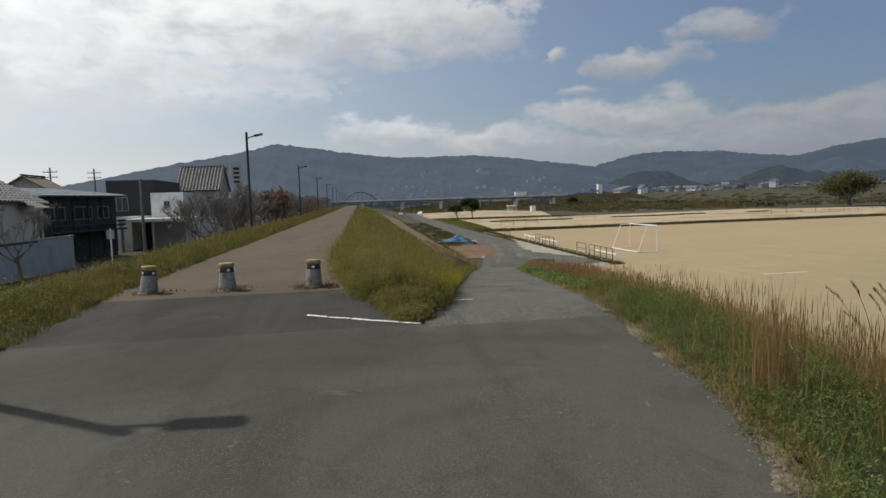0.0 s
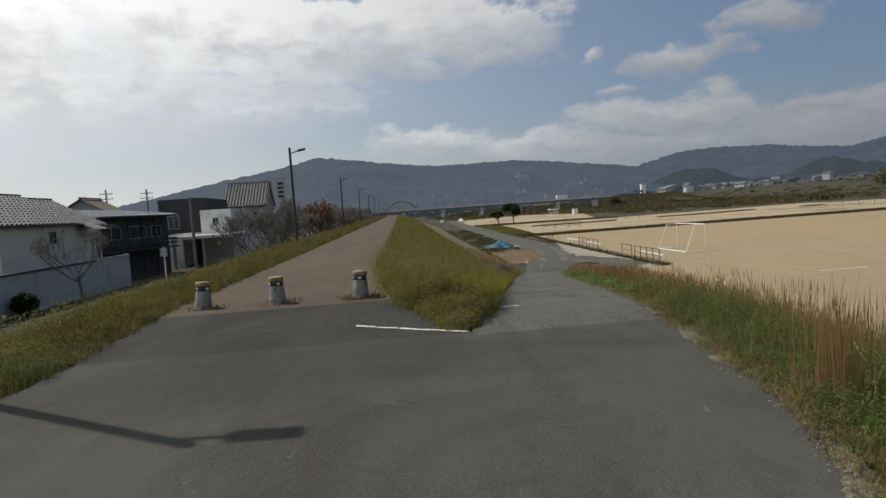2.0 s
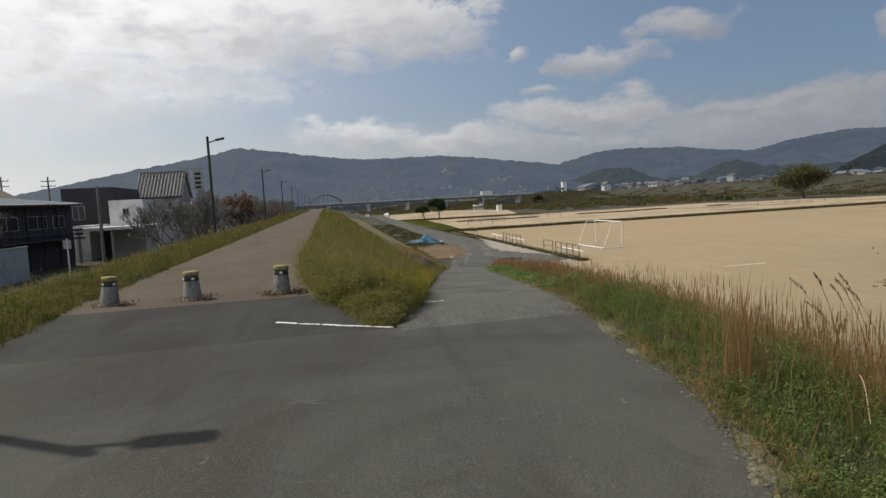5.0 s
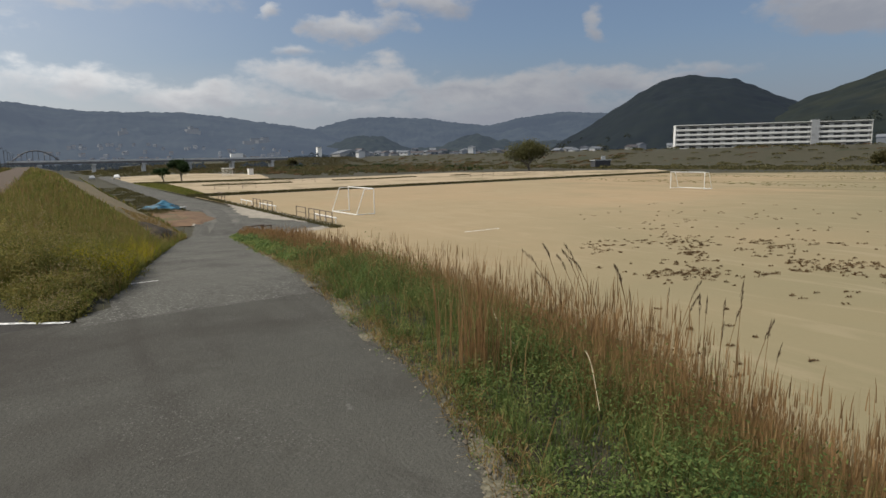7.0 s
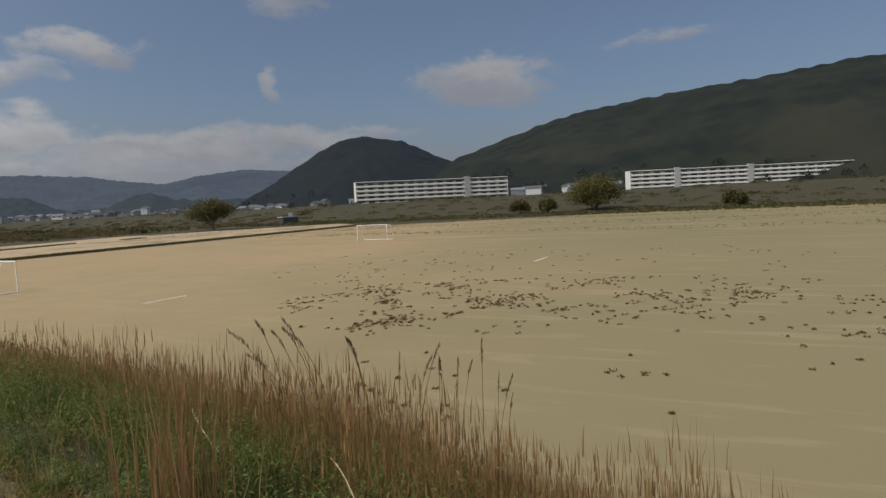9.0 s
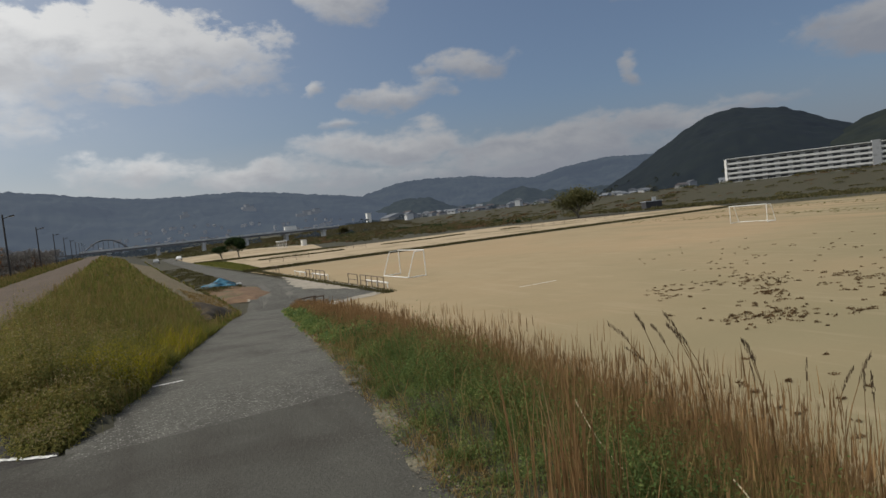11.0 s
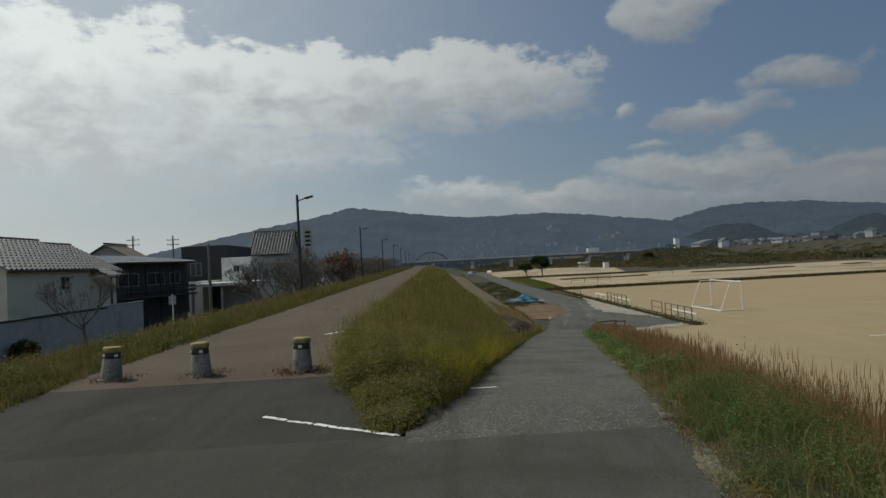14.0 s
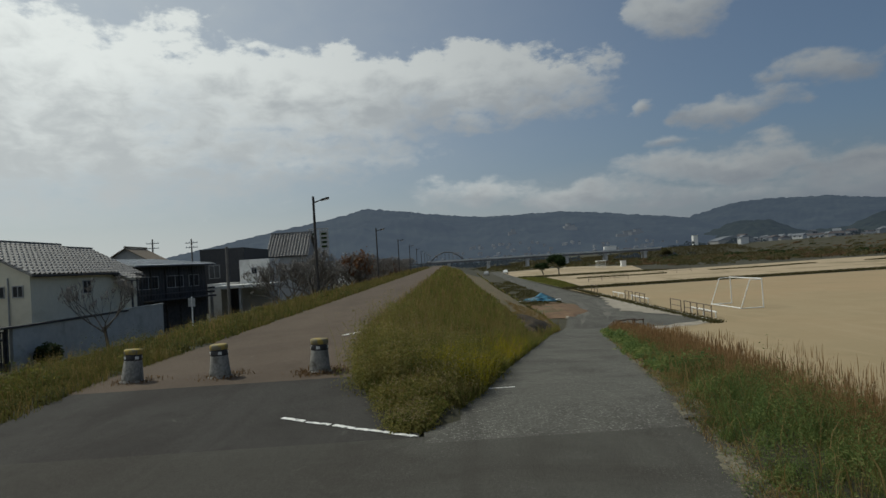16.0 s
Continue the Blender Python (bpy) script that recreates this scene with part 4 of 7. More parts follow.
edge_l = lambda y: np.interp(y, EDGE_L[:, 0], EDGE_L[:, 1])


def build_right_bank():
    e = lambda d: (lambda y: edge_r(y) + d)
    # leafy weeds next to the asphalt: low cushions at the edge, taller clumps behind
    out = []
    for n, y0, y1, d0, d1, r0, r1, per, size in ((520, 0, 12, -0.05, 0.42, 0.05, 0.13, 60, 0.0068), (200, 0, 12, 0.25, 1.6, 0.12, 0.28, 330, 0.008), (95, 0, 12, 0.4, 2.0, 0.2, 0.38, 560, 0.009),
                                                 (420, 12, 24, 0.05, 1.0, 0.12, 0.26, 60, 0.028), (120, 24, 38, 0.05, 0.7, 0.18, 0.32, 36, 0.05)):
        C = spots(n, e(d0), e(d1), y0, y1, clump=0.5)
        R = rnd(C, r0, r1)
        dd = C[:, 0] - edge_r(C[:, 1])
        H = R * rnd(C, 0.7, 1.35) * np.clip(0.5 + 0.9 * dd, 0.5, 1.5)
        C[:, 2] += 0.02
        out.append(dome_arrays(C, R, H, per, size, 2.5))
    # narrow leaved tufts between the clumps
    C = spots(420, e(0.02), e(1.9), 0, 12, clump=0.4)
    P = np.repeat(C, 44, 0)
    P[:, :2] += RNG.normal(scale=0.035, size=(len(P), 2))
    h = np.repeat(np.clip(0.12 + 0.14 * (C[:, 0] - edge_r(C[:, 1])), 0.1, 0.34) * rnd(C, 0.6, 1.3), 44)
    out.append(blade_arrays(P, h * rnd(P, 0.6, 1.1), rnd(P, 0.003, 0.006), 0.95))
    # shoots with small leaves that stand above the clumps
    P = spots(1500, e(0.2), e(2.0), 0.5, 13, clump=0.7)
    h = np.clip(0.14 + 0.20 * (P[:, 0] - edge_r(P[:, 1])), 0.1, 0.5) * rnd(P, 0.7, 1.4)
    out.append(blade_arrays(P, h, np.full(len(P), 0.004), 0.3))
    Q = np.repeat(P, 26, 0)
    u = RNG.uniform(0.3, 1.0, len(Q))
    Q[:, 2] += np.repeat(h, 26) * u
    Q[:, :2] += RNG.normal(scale=0.022, size=(len(Q), 2))
    out.append(leaf_arrays(Q, RNG.uniform(0.005, 0.010, len(Q)), 0.2, 3.2))
    stuff("weeds", out, M["weed"], "leafy green weeds in clumps beside the asphalt edge", "weeds")
    out = []
    for n, y0, y1, w in ((24000, -2, 14, 0.0055), (11000, 14, 42, 0.013)):
        P = spots(n, e(0.0), e(2.6), y0, y1, clump=0.5)
        dd = P[:, 0] - edge_r(P[:, 1])
        out.append(blade_arrays(P, np.clip(0.08 + 0.22 * dd, 0.07, 0.5) * rnd(P, 0.4, 1.3) * np.interp(P[:, 1], [34, 38], [1.0, 0.4]), rnd(P, 0.6, 1.2) * w, 0.8))
    stuff("grass", out, M["grass"], "short mixed grass among the weeds", "grass")
    # dry crumbs and stalks at the very edge
    out = []
    for n, y0, y1, w in ((20000, -5, 14, 0.008), (7000, 14, 44, 0.022)):
        P = spots(n, e(-0.07), e(0.24), y0, y1, clump=0.6)
        out.append(blade_arrays(P, rnd(P, 0.03, 0.12), rnd(P, 0.4, 1.0) * w, 1.3))
    P = spots(6500, e(0.10), e(2.2), -4, 15, clump=0.6, scale=0.5)
    out.append(blade_arrays(P, rnd(P, 0.12, 0.48), rnd(P, 0.004, 0.008), 0.8))
    stuff("dry_grass", out, M["straw"], "pale dry grass stalks along the asphalt edge", "grass")
    # reeds on the bank
    stems, leaves, tops = [], [], []
    for n, y0, y1, w, a, b in ((32000, -4, 14, 0.0042, 0.75, 5.0), (26000, 13, 30, 0.0065, 0.5, 3.6), (9000, 29, 38.5, 0.015, 0.25, 3.0)):
        P = spots(n, e(a), e(b), y0, y1, clump=0.3, scale=1.3)
        dd = P[:, 0] - edge_r(P[:, 1])
        P = P[dd > np.interp(P[:, 1], [-4, 4, 8, 12, 16], [1.5, 1.35, 1.15, 0.75, 0.4]) + 0.28 * np.sin(P[:, 1] * 2.3 + 1.0) * np.sin(P[:, 1] * 0.9) + RNG.normal(scale=0.12, size=len(P))]
        dd = P[:, 0] - edge_r(P[:, 1])
        H = (0.5 + 0.62 * RNG.uniform(0, 1, len(P)) ** 2.0) * np.clip(0.20 + np.interp(P[:, 1], [8, 16], [0.0, 0.18]) + 0.40 * dd, 0.3, 1.12) * np.interp(P[:, 1], [0, 5, 9, 16, 44], [0.95, 0.98, 0.88, 0.84, 0.85]) * (0.82 + 0.3 * np.sin(P[:, 0] * 1.9 + 2.1 * np.sin(P[:, 1] * 0.9)) * np.sin(P[:, 1] * 2.4 + P[:, 0]))
        stems.append(blade_arrays(P, H, rnd(P, 0.8, 1.3) * w, 0.17, (0.05, 0.02)))
        Q = np.repeat(P, 3, 0)
        Q[:, :2] += RNG.normal(scale=0.05, size=(len(Q), 2))
        leaves.append(blade_arrays(Q, np.repeat(H, 3) * rnd(Q, 0.45, 0.88), rnd(Q, 0.9, 1.7) * w, 0.30, (0.05, 0.02)))
        T = P.copy()
        T[:, 2] += H * 0.84
        T[:, 0] += 0.05 * H
        tops.append(blade_arrays(T, H * rnd(T, 0.14, 0.22), rnd(T, 1.3, 2.4) * w, 0.16, (0.1, 0.03)))
    stuff("reeds", stems + tops, M["reed"], "reddish brown reed stems on the bank", "reeds")
    stuff("reed_leaves", leaves, M["reed_leaf"], "brown and olive reed blades on the bank", "reeds")
    # a clump close to the asphalt
    P = np.array([2.66, 5.95, 0]) + RNG.normal(scale=(0.10, 0.12, 0), size=(150, 3))
    P[:, 2] = land(P[:, 0], P[:, 1])
    stuff("reed_clump", [blade_arrays(P, rnd(P, 0.35, 0.95), rnd(P, 0.004, 0.008), 0.18)], M["reed"], "upright clump of straw coloured dry reed", "reeds")


def build_plume(x, y, h, bend, turn):
    g = thing("silver_grass", "tall silver grass stalk with a drooping feathery plume", "plant", pose(x, y, float(land(x, y)) - 0.05, 0, 0, turn), "plumed stalks above the reeds")
    bm = bmesh.new()
    prev = Vector((0, 0, 0))
    for i in range(1, 9):
        u = i / 8
        p = Vector((bend * h * 0.35 * u ** 3, 0, h * u * (1 - 0.04 * u * abs(bend))))
        add_tube(bm, prev, p, 0.0055 * (1.2 - u * 0.7), 0.0055 * (1.1 - u * 0.7), 5, False)
        prev, last = p, prev
    part("stalk", bm, M["reed"], g)
    d = (prev - last).normalized()
    n = 52
    u = RNG.uniform(0, 1, n)
    base = np.array(prev) - np.array(d) * 0.03 + np.array(d)[None] * (u * 0.2)[:, None] + np.stack([0.05 * bend * u ** 2, 0 * u, -0.03 * u ** 2], 1)
    width = 0.011 * np.sin(np.pi * np.clip(u * 0.9 + 0.1, 0, 1))
    base += RNG.normal(size=(n, 3)) * width[:, None] * 0.5
    v, t = blade_arrays(base, RNG.uniform(0.025, 0.05, n), RNG.uniform(0.003, 0.005, n), 0.15, (0.35 * bend, 0))
    raw_mesh("plume", v, t, M["plume"], g)["label"] = "grey brown feathery plume"


def build_wedge():
    # grass ends above the cut; below it the slope is bare
    cut = lambda y: np.where(y < 33, edge_l(y) + 1, np.interp(y, [33, 36, 44, 76, 176, 260], [6.1, 5.6, 5.7, 5.7, 8.3, 10.5])) + 0.18 * np.sin(y * 1.3) + 0.1 * np.sin(y * 3.7)
    dark = lambda x, y: (y > 26.5) & (y < 46) & (x > np.interp(y, [26.5, 30, 36, 46], [4.0, 4.3, 5.1, 5.5]) + 0.12 * np.sin(y * 4)) & (x < edge_l(y) - 0.45)
    bare = lambda x, y: (x > cut(y)) & (x < edge_l(y) - 0.35 - 0.15 * np.sin(y * 2.9)) & (y > 33) | dark(x, y)
    out, tall = [], []
    pr = lambda y: path_right(y) - 0.05
    for n, y0, y1, w, h in ((44000, 9.5, 16, 0.009, 0.34), (40000, 16, 28, 0.014, 0.32), (20000, 28, 50, 0.03, 0.36), (9000, 50, 90, 0.07, 0.4), (8000, 90, 260, 0.2, 0.5)):
        P = spots(n, lambda y: pr(y) - 0.12 * RNG.uniform(0, 1, len(y)) ** 2, edge_l, y0, y1, lambda x, y: (x < edge_l(y)) & ~bare(x, y), 0.3)
        k = np.clip((P[:, 1] - 9.3) * 0.55, 0.25, 1) * np.interp(P[:, 1], [9.4, 12, 14, 18], [0.45, 0.5, 0.75, 1.0])
        tuft = 0.65 + 0.5 * np.sin(P[:, 0] * 2.9 + 2 * np.sin(P[:, 1] * 1.1)) * np.sin(P[:, 1] * 2.1 + 1.3 * np.sin(P[:, 0] * 1.7))
        out.append(blade_arrays(P, k * h * tuft * rnd(P, 0.5, 1.5), rnd(P, 0.7, 1.4) * w, 0.95))
        m = len(P) // 15
        tall.append(blade_arrays(P[:m], k[:m] * h * RNG.uniform(1.0, 1.9, m), RNG.uniform(0.5, 0.9, m) * w, 0.3))
    stuff("meadow_grass", out, M["meadow"], "dense green and yellowing grass on the levee slope", "grass")
    stuff("dry_stalks", tall, M["straw"], "thin straw coloured seed stalks in the grass", "grass")
    # leafy weeds at the tip of the wedge, gone to seed
    out, heads = [], []
    for n, y0, y1, r0, r1, per, size in ((210, 9.42, 11.6, 0.11, 0.25, 180, 0.0135), (150, 11.0, 14.5, 0.18, 0.36, 230, 0.0145), (90, 14, 22, 0.2, 0.36, 130, 0.019)):
        C = spots(n, lambda y: path_right(y) - 0.16, lambda y: np.minimum(edge_l(y) - 0.1, path_right(y) + np.interp(y, [9.4, 14, 22], [2.6, 2.0, 1.4])), y0, y1, None, 0.45)
        k = np.clip((C[:, 1] - 9.2) * 0.5, 0.35, 1)
        R = rnd(C, r0, r1) * (0.6 + 0.4 * k)
        H = R * rnd(C, 1.2, 2.3) * k
        out.append(dome_arrays(C, R, H, per, size))
        T = np.repeat(C, 2, 0)
        T[:, :2] += RNG.normal(size=(len(T), 2)) * np.repeat(R, 2)[:, None] * 0.6
        T[:, 2] = land(T[:, 0], T[:, 1])
        h = np.repeat(H, 2) * RNG.uniform(0.9, 1.3, len(T)) + 0.04
        out.append(blade_arrays(T, h, np.full(len(T), 0.006), 0.3))
        Q = np.repeat(T + np.stack([0 * h, 0 * h, h * 0.86], 1), 5, 0) + RNG.normal(size=(len(T) * 5, 3)) * 0.022
        heads.append(leaf_arrays(Q, RNG.uniform(0.007, 0.015, len(Q)), 0.1, 1.8))
    stuff("weeds", out, M["tip_weed"], "bushy olive weeds at the tip of the grass wedge", "weeds")
    stuff("seed_heads", heads, M["seed_head"], "pale fluffy seed heads on the weeds", "weeds")
    # goldenrod coloured grass along the ramp
    P = spots(15000, lambda y: edge_l(y) - 0.85, lambda y: edge_l(y) - 0.02, 11.2, 22, None, 0.75, 1.3)
    k = np.interp(P[:, 1], [11.2, 12, 14.5, 17, 22], [0.4, 1.2, 1.1, 0.35, 0.12]) * np.clip(1.25 - (edge_l(P[:, 1]) - P[:, 0]) / 0.85, 0.05, 1)
    P = P[RNG.uniform(0, 1, len(P)) < k]
    C = spots(110, lambda y: edge_l(y) - 0.8, lambda y: edge_l(y) - 0.12, 11.3, 17.5, None, 0.4, 1.2)
    R = rnd(C, 0.10, 0.22)
    stuff("yellow_grass", [blade_arrays(P, rnd(P, 0.18, 0.5), rnd(P, 0.008, 0.016), 0.8), dome_arrays(C, R, R * 1.5, 60, 0.016)], M["yellow_grass"], "bright yellow green grass along the ramp edge", "grass")


def build_left_verge():
    out, tall, leaf = [], [], []
    for n, y0, y1, w, h in ((5000, -9, 2, 0.02, 0.3), (44000, 2, 15, 0.009, 0.34), (16000, 15, 32, 0.022, 0.3), (12000, 32, 80, 0.05, 0.32), (8000, 80, 260, 0.15, 0.45)):
        P = spots(n, lambda y: -6.9 + 0 * y, lambda y: path_left(y) + 0.02 + 0.16 * RNG.uniform(0, 1, len(y)) ** 3, y0, y1, None, 0.45)
        d = path_left(P[:, 1]) - P[:, 0]
        H = h * np.clip(0.45 + 0.6 * d, 0.4, 1.05) * rnd(P, 0.5, 1.3) * np.interp(P[:, 1], [2, 10, 24], [0.6, 0.65, 1.0])
        out.append(blade_arrays(P, H, rnd(P, 0.7, 1.4) * w, 0.45))
        m = len(P) // 4
        tall.append(blade_arrays(P[:m], H[:m] * RNG.uniform(1.1, 1.7, m), RNG.uniform(0.5, 0.8, m) * w, 0.3))
    for n, y0, y1, s in ((42000, 2, 14, 0.014), (12000, 14, 34, 0.03)):
        P = spots(n, -6.6, lambda y: path_left(y) - 0.05, y0, y1, None, 0.5)
        d = path_left(P[:, 1]) - P[:, 0]
        P[:, 2] += np.clip(0.10 + 0.22 * d, 0, 0.34) * RNG.uniform(0, 1, len(P)) ** 0.7
        leaf.append(leaf_arrays(P, rnd(P, 0.6, 1.2) * s, 0.35))
    clumps = []
    for n, y0, y1, r0, r1, per, size in ((300, 2.5, 12, 0.14, 0.32, 190, 0.0135), (200, 12, 24, 0.17, 0.34, 110, 0.020), (130, 24, 48, 0.2, 0.4, 60, 0.034)):
        C = spots(n, -6.4, lambda y: path_left(y) - 0.02, y0, y1, None, 0.45)
        d = path_left(C[:, 1]) - C[:, 0]
        R = rnd(C, r0, r1) * np.clip(0.55 + 0.5 * d, 0.5, 1.15)
        clumps.append(dome_arrays(C, R, R * rnd(C, 0.8, 1.6), per, size))
    stuff("weeds", clumps, M["verge_weed"], "bushy leafy weeds in clumps along the verge", "weeds")
    C = spots(210, -6.2, lambda y: path_left(y) + 0.05, 3.2, 9.6, None, 0.35)
    R = rnd(C, 0.14, 0.34) * np.clip(0.6 + 0.5 * (path_left(C[:, 1]) - C[:, 0]), 0.5, 1.15)
    stuff("weeds", [dome_arrays(C, R, R * rnd(C, 0.9, 1.6), 230, 0.0115, 2.3)], M["weed"], "lush green leafy weeds where the verge meets the asphalt", "weeds")
    stuff("verge_grass", out, M["grass"], "ragged green verge grass beside the path", "grass")
    stuff("dry_stalks", tall, M["straw"], "straw coloured stalks in the verge", "grass")
    stuff("weeds", leaf, M["tip_weed"], "leafy weeds in the verge", "weeds")
    # the slope towards the houses
    P = spots(26000, -14, -6.6, 4, 70, None, 0.3)
    stuff("slope_grass", [blade_arrays(P, rnd(P, 0.2, 0.5), rnd(P, 0.03, 0.06), 0.4)], M["grass"], "rough grass on the slope towards the houses", "grass")
    P = np.array([-7.4, 11.8, 0]) + RNG.normal(scale=(0.35, 0.4, 0), size=(900, 3))
    P[:, 2] = land(P[:, 0], P[:, 1]) + RNG.uniform(0.05, 1.0, 900) ** 1.5
    stuff("goldenrod", [leaf_arrays(P, RNG.uniform(0.04, 0.08, 900), 0.1)], M["yellow_grass"], "yellow flowering goldenrod behind the verge", "weeds")
    # tall leafy weeds rising over the edge
    P = spots(22000, -6.2, lambda y: path_left(y) - 0.35, 4, 12.5, None, 0.85, 0.8)
    d = path_left(P[:, 1]) - P[:, 0]
    P[:, 2] += np.clip(0.14 + 0.32 * d, 0, 0.5) * RNG.uniform(0, 1, len(P)) ** 0.8
    stuff("tall_weeds", [leaf_arrays(P, rnd(P, 0.010, 0.026), 0.15, 2.4)], M["meadow"], "tall leafy yellowing weeds in the verge", "weeds")


def build_field_plants():
    # tufts of dead weeds on the sand: a broad drift across the ground, and strays at the foot of the bank
    n = 60000
    az, far = np.radians(RNG.uniform(44, 104, n)), RNG.uniform(14, 70, n)
    x, y = 1 + far * np.sin(az), 4 + far * np.cos(az)
    deg = np.degrees(az)
    s = np.sin(x * 0.55 + 1.2 * np.sin(y * 0.43)) * np.sin(y * 0.72 + 1.1 * np.sin(x * 0.31)) + 0.6 * np.sin(x * 1.5 + y * 1.1) * np.sin(y * 1.9 - x * 0.4)
    drift = np.interp(far, [23, 26, 29, 34, 38, 41, 56, 70], [0.0, 0.3, 0.8, 1.0, 0.5, 0.06, 0.04, 0.0]) * np.interp(deg, [47, 51, 58, 68, 76, 104], [0.0, 0.6, 1.0, 0.9, 0.4, 0.3])
    foot = np.interp(far, [13, 16, 20, 23], [0.25, 0.2, 0.06, 0.0]) * np.interp(deg, [44, 90, 104], [0.7, 0.8, 0.4])
    dens = np.maximum(drift * np.clip(0.25 + 0.75 * s, 0.03, 1), foot * np.clip(0.1 + 0.7 * s, 0.0, 1))
    ok = RNG.uniform(0, 1, n) < dens * 0.42 * far / 35
    x, y = x[ok], y[ok]
    per = 9
    P = np.repeat(np.stack([x, y, np.full(len(x), FIELD + 0.03)], 1), per, 0)
    spread = np.repeat(RNG.uniform(0.03, 0.13, len(x)) * np.interp(np.hypot(x, y), [15, 30], [0.6, 1.0]), per)
    P[:, :2] += RNG.normal(size=(len(P), 2)) * spread[:, None] * np.array([1.0, 0.7])
    v1 = leaf_arrays(P, RNG.uniform(0.03, 0.08, len(P)), 1.2, 2.2)
    stuff("dead_weeds", [v1, blade_arrays(P, RNG.uniform(0.03, 0.10, len(P)), RNG.uniform(0.015, 0.04, len(P)), 1.2)], M["dead"], "scattered flat tufts of dead brown weeds on the sand", "weeds")
    # dry grass bank between the two grounds, and along the kerb
    k = 15000
    u = RNG.uniform(0, 1, k)
    x = 21 + 131 * u ** 1.3
    y = 100.6 + 0.02 * (x - 21) + RNG.uniform(0, 2.6, k)
    bank = 0.25 * np.sin(np.clip((y - 100.6 - 0.02 * (x - 21)) / 2.6, 0, 1) * np.pi)
    P = np.stack([x, y, FIELD + bank], 1)
    stuff("dry_grass_bank", [blade_arrays(P, RNG.uniform(0.08, 0.26, k), RNG.uniform(0.08, 0.2, k), 0.8)], M["brush"], "low bank of dry brown grass across the ground", "grass")
    k = 9000
    y = RNG.uniform(46.5, 100, k)
    P = np.stack([20.3 + 0.04 * (y - 48) + RNG.normal(scale=0.25, size=k), y, np.full(k, FIELD + 0.01)], 1)
    stuff("kerb_grass", [blade_arrays(P, RNG.uniform(0.06, 0.24, k), RNG.uniform(0.04, 0.09, k), 0.5)], M["brush"], "dry grass growing along the kerb", "grass")
    # rough ground towards the river: many low bushes
    def bushes(n, x0, x1, y0, y1, s, h, per, mat, label):
        bx, by = RNG.uniform(x0, x1, n), RNG.uniform(y0, y1, n)
        out = (by > 190) | (bx > 172) | ((by > 178 - 0.5 * (bx - 120)) & (bx > 120)) | (by > 192)
        out &= ~((by < 268 + 0.5 * (bx - 24)) & (bx < 78))
        bx, by = bx[out], by[out]
        r = RNG.uniform(0.5, 1.5, len(bx)) * s
        P = np.repeat(np.stack([bx, by, land(bx, by)], 1), per, 0)
        R = np.repeat(r, per)
        d = RNG.normal(size=(len(P), 3))
        d /= np.linalg.norm(d, axis=1, keepdims=True)
        d[:, 2] = np.abs(d[:, 2])
        P = P + d * (R * RNG.uniform(0.5, 1, len(P)) ** 0.5)[:, None] * np.array([1.6, 1.6, h])
        stuff("brushwood", [leaf_arrays(P, R * RNG.uniform(0.14, 0.3, len(P)), 0.2)], mat, label, "bushes")
    bushes(900, 24, 235, 186, 420, 1.5, 0.45, 70, M["brush"], "rough olive and brown bushes towards the river")
    bushes(260, 175, 262, -120, 210, 1.4, 0.5, 70, M["brush"], "low bushes at the edge of the ground")
    bushes(240, 216, 262, -160, 420, 1.1, 0.4, 60, M["brush"], "low olive scrub on the far river bank")
    bushes(120, 216, 262, -160, 420, 0.9, 0.4, 60, M["dead"], "dry brown scrub on the far river bank")
    bushes(260, 60, 240, 195, 420, 1.6, 0.35, 60, M["dead"], "pale dry grass clumps towards the river")
    bushes(36, 100, 262, 190, 420, 1.8, 0.8, 60, M["leaf_dark"], "dark green bushes on the river bank")
    # dry bands across the far ground
    k = 7000
    u = RNG.uniform(0, 1, k)
    x = 33 + 75 * u
    y = 141 + 0.06 * (x - 33) + RNG.uniform(0, 3.0, k) + 1.2 * np.sin(x * 0.23)
    ok = np.sin(x * 0.17 + 1) > -0.55
    stuff("dry_grass_band", [blade_arrays(np.stack([x, y, np.full(k, FIELD + 0.02)], 1)[ok], RNG.uniform(0.08, 0.3, k)[ok], RNG.uniform(0.12, 0.3, k)[ok], 0.7)], M["brush"], "thin band of dry grass across the far ground", "grass")
    k = 6000
    x = RNG.uniform(24, 62, k)
    y = np.interp(x, [24, 60], [176, 169]) + RNG.normal(scale=2.6, size=k)
    stuff("dry_grass_band", [blade_arrays(np.stack([x, y, np.full(k, FIELD + 0.01)], 1), RNG.uniform(0.1, 0.35, k), RNG.uniform(0.15, 0.35, k), 0.7)], M["brush"], "band of brown dry grass between the far grounds", "grass")
    # dark trees of the town
    n = 210
    az, dd = np.radians(RNG.uniform(21, 62, n)), RNG.uniform(560, 900, n)
    r = RNG.uniform(2.2, 5.0, n)
    P = np.repeat(np.stack([dd * np.sin(az), dd * np.cos(az), np.full(n, -0.5) + RNG.uniform(0, 3.5, n)], 1), 60, 0)
    R = np.repeat(r, 60)
    q = RNG.normal(size=(len(P), 3))
    q /= np.linalg.norm(q, axis=1, keepdims=True)
    q[:, 2] = np.abs(q[:, 2]) * 1.25
    P = P + q * (R * RNG.uniform(0.4, 1, len(P)) ** 0.5)[:, None] * np.array([1.7, 1.7, 1.0])
    rows = [leaf_arrays(P, R * RNG.uniform(0.25, 0.45, len(P)), 0.1)]
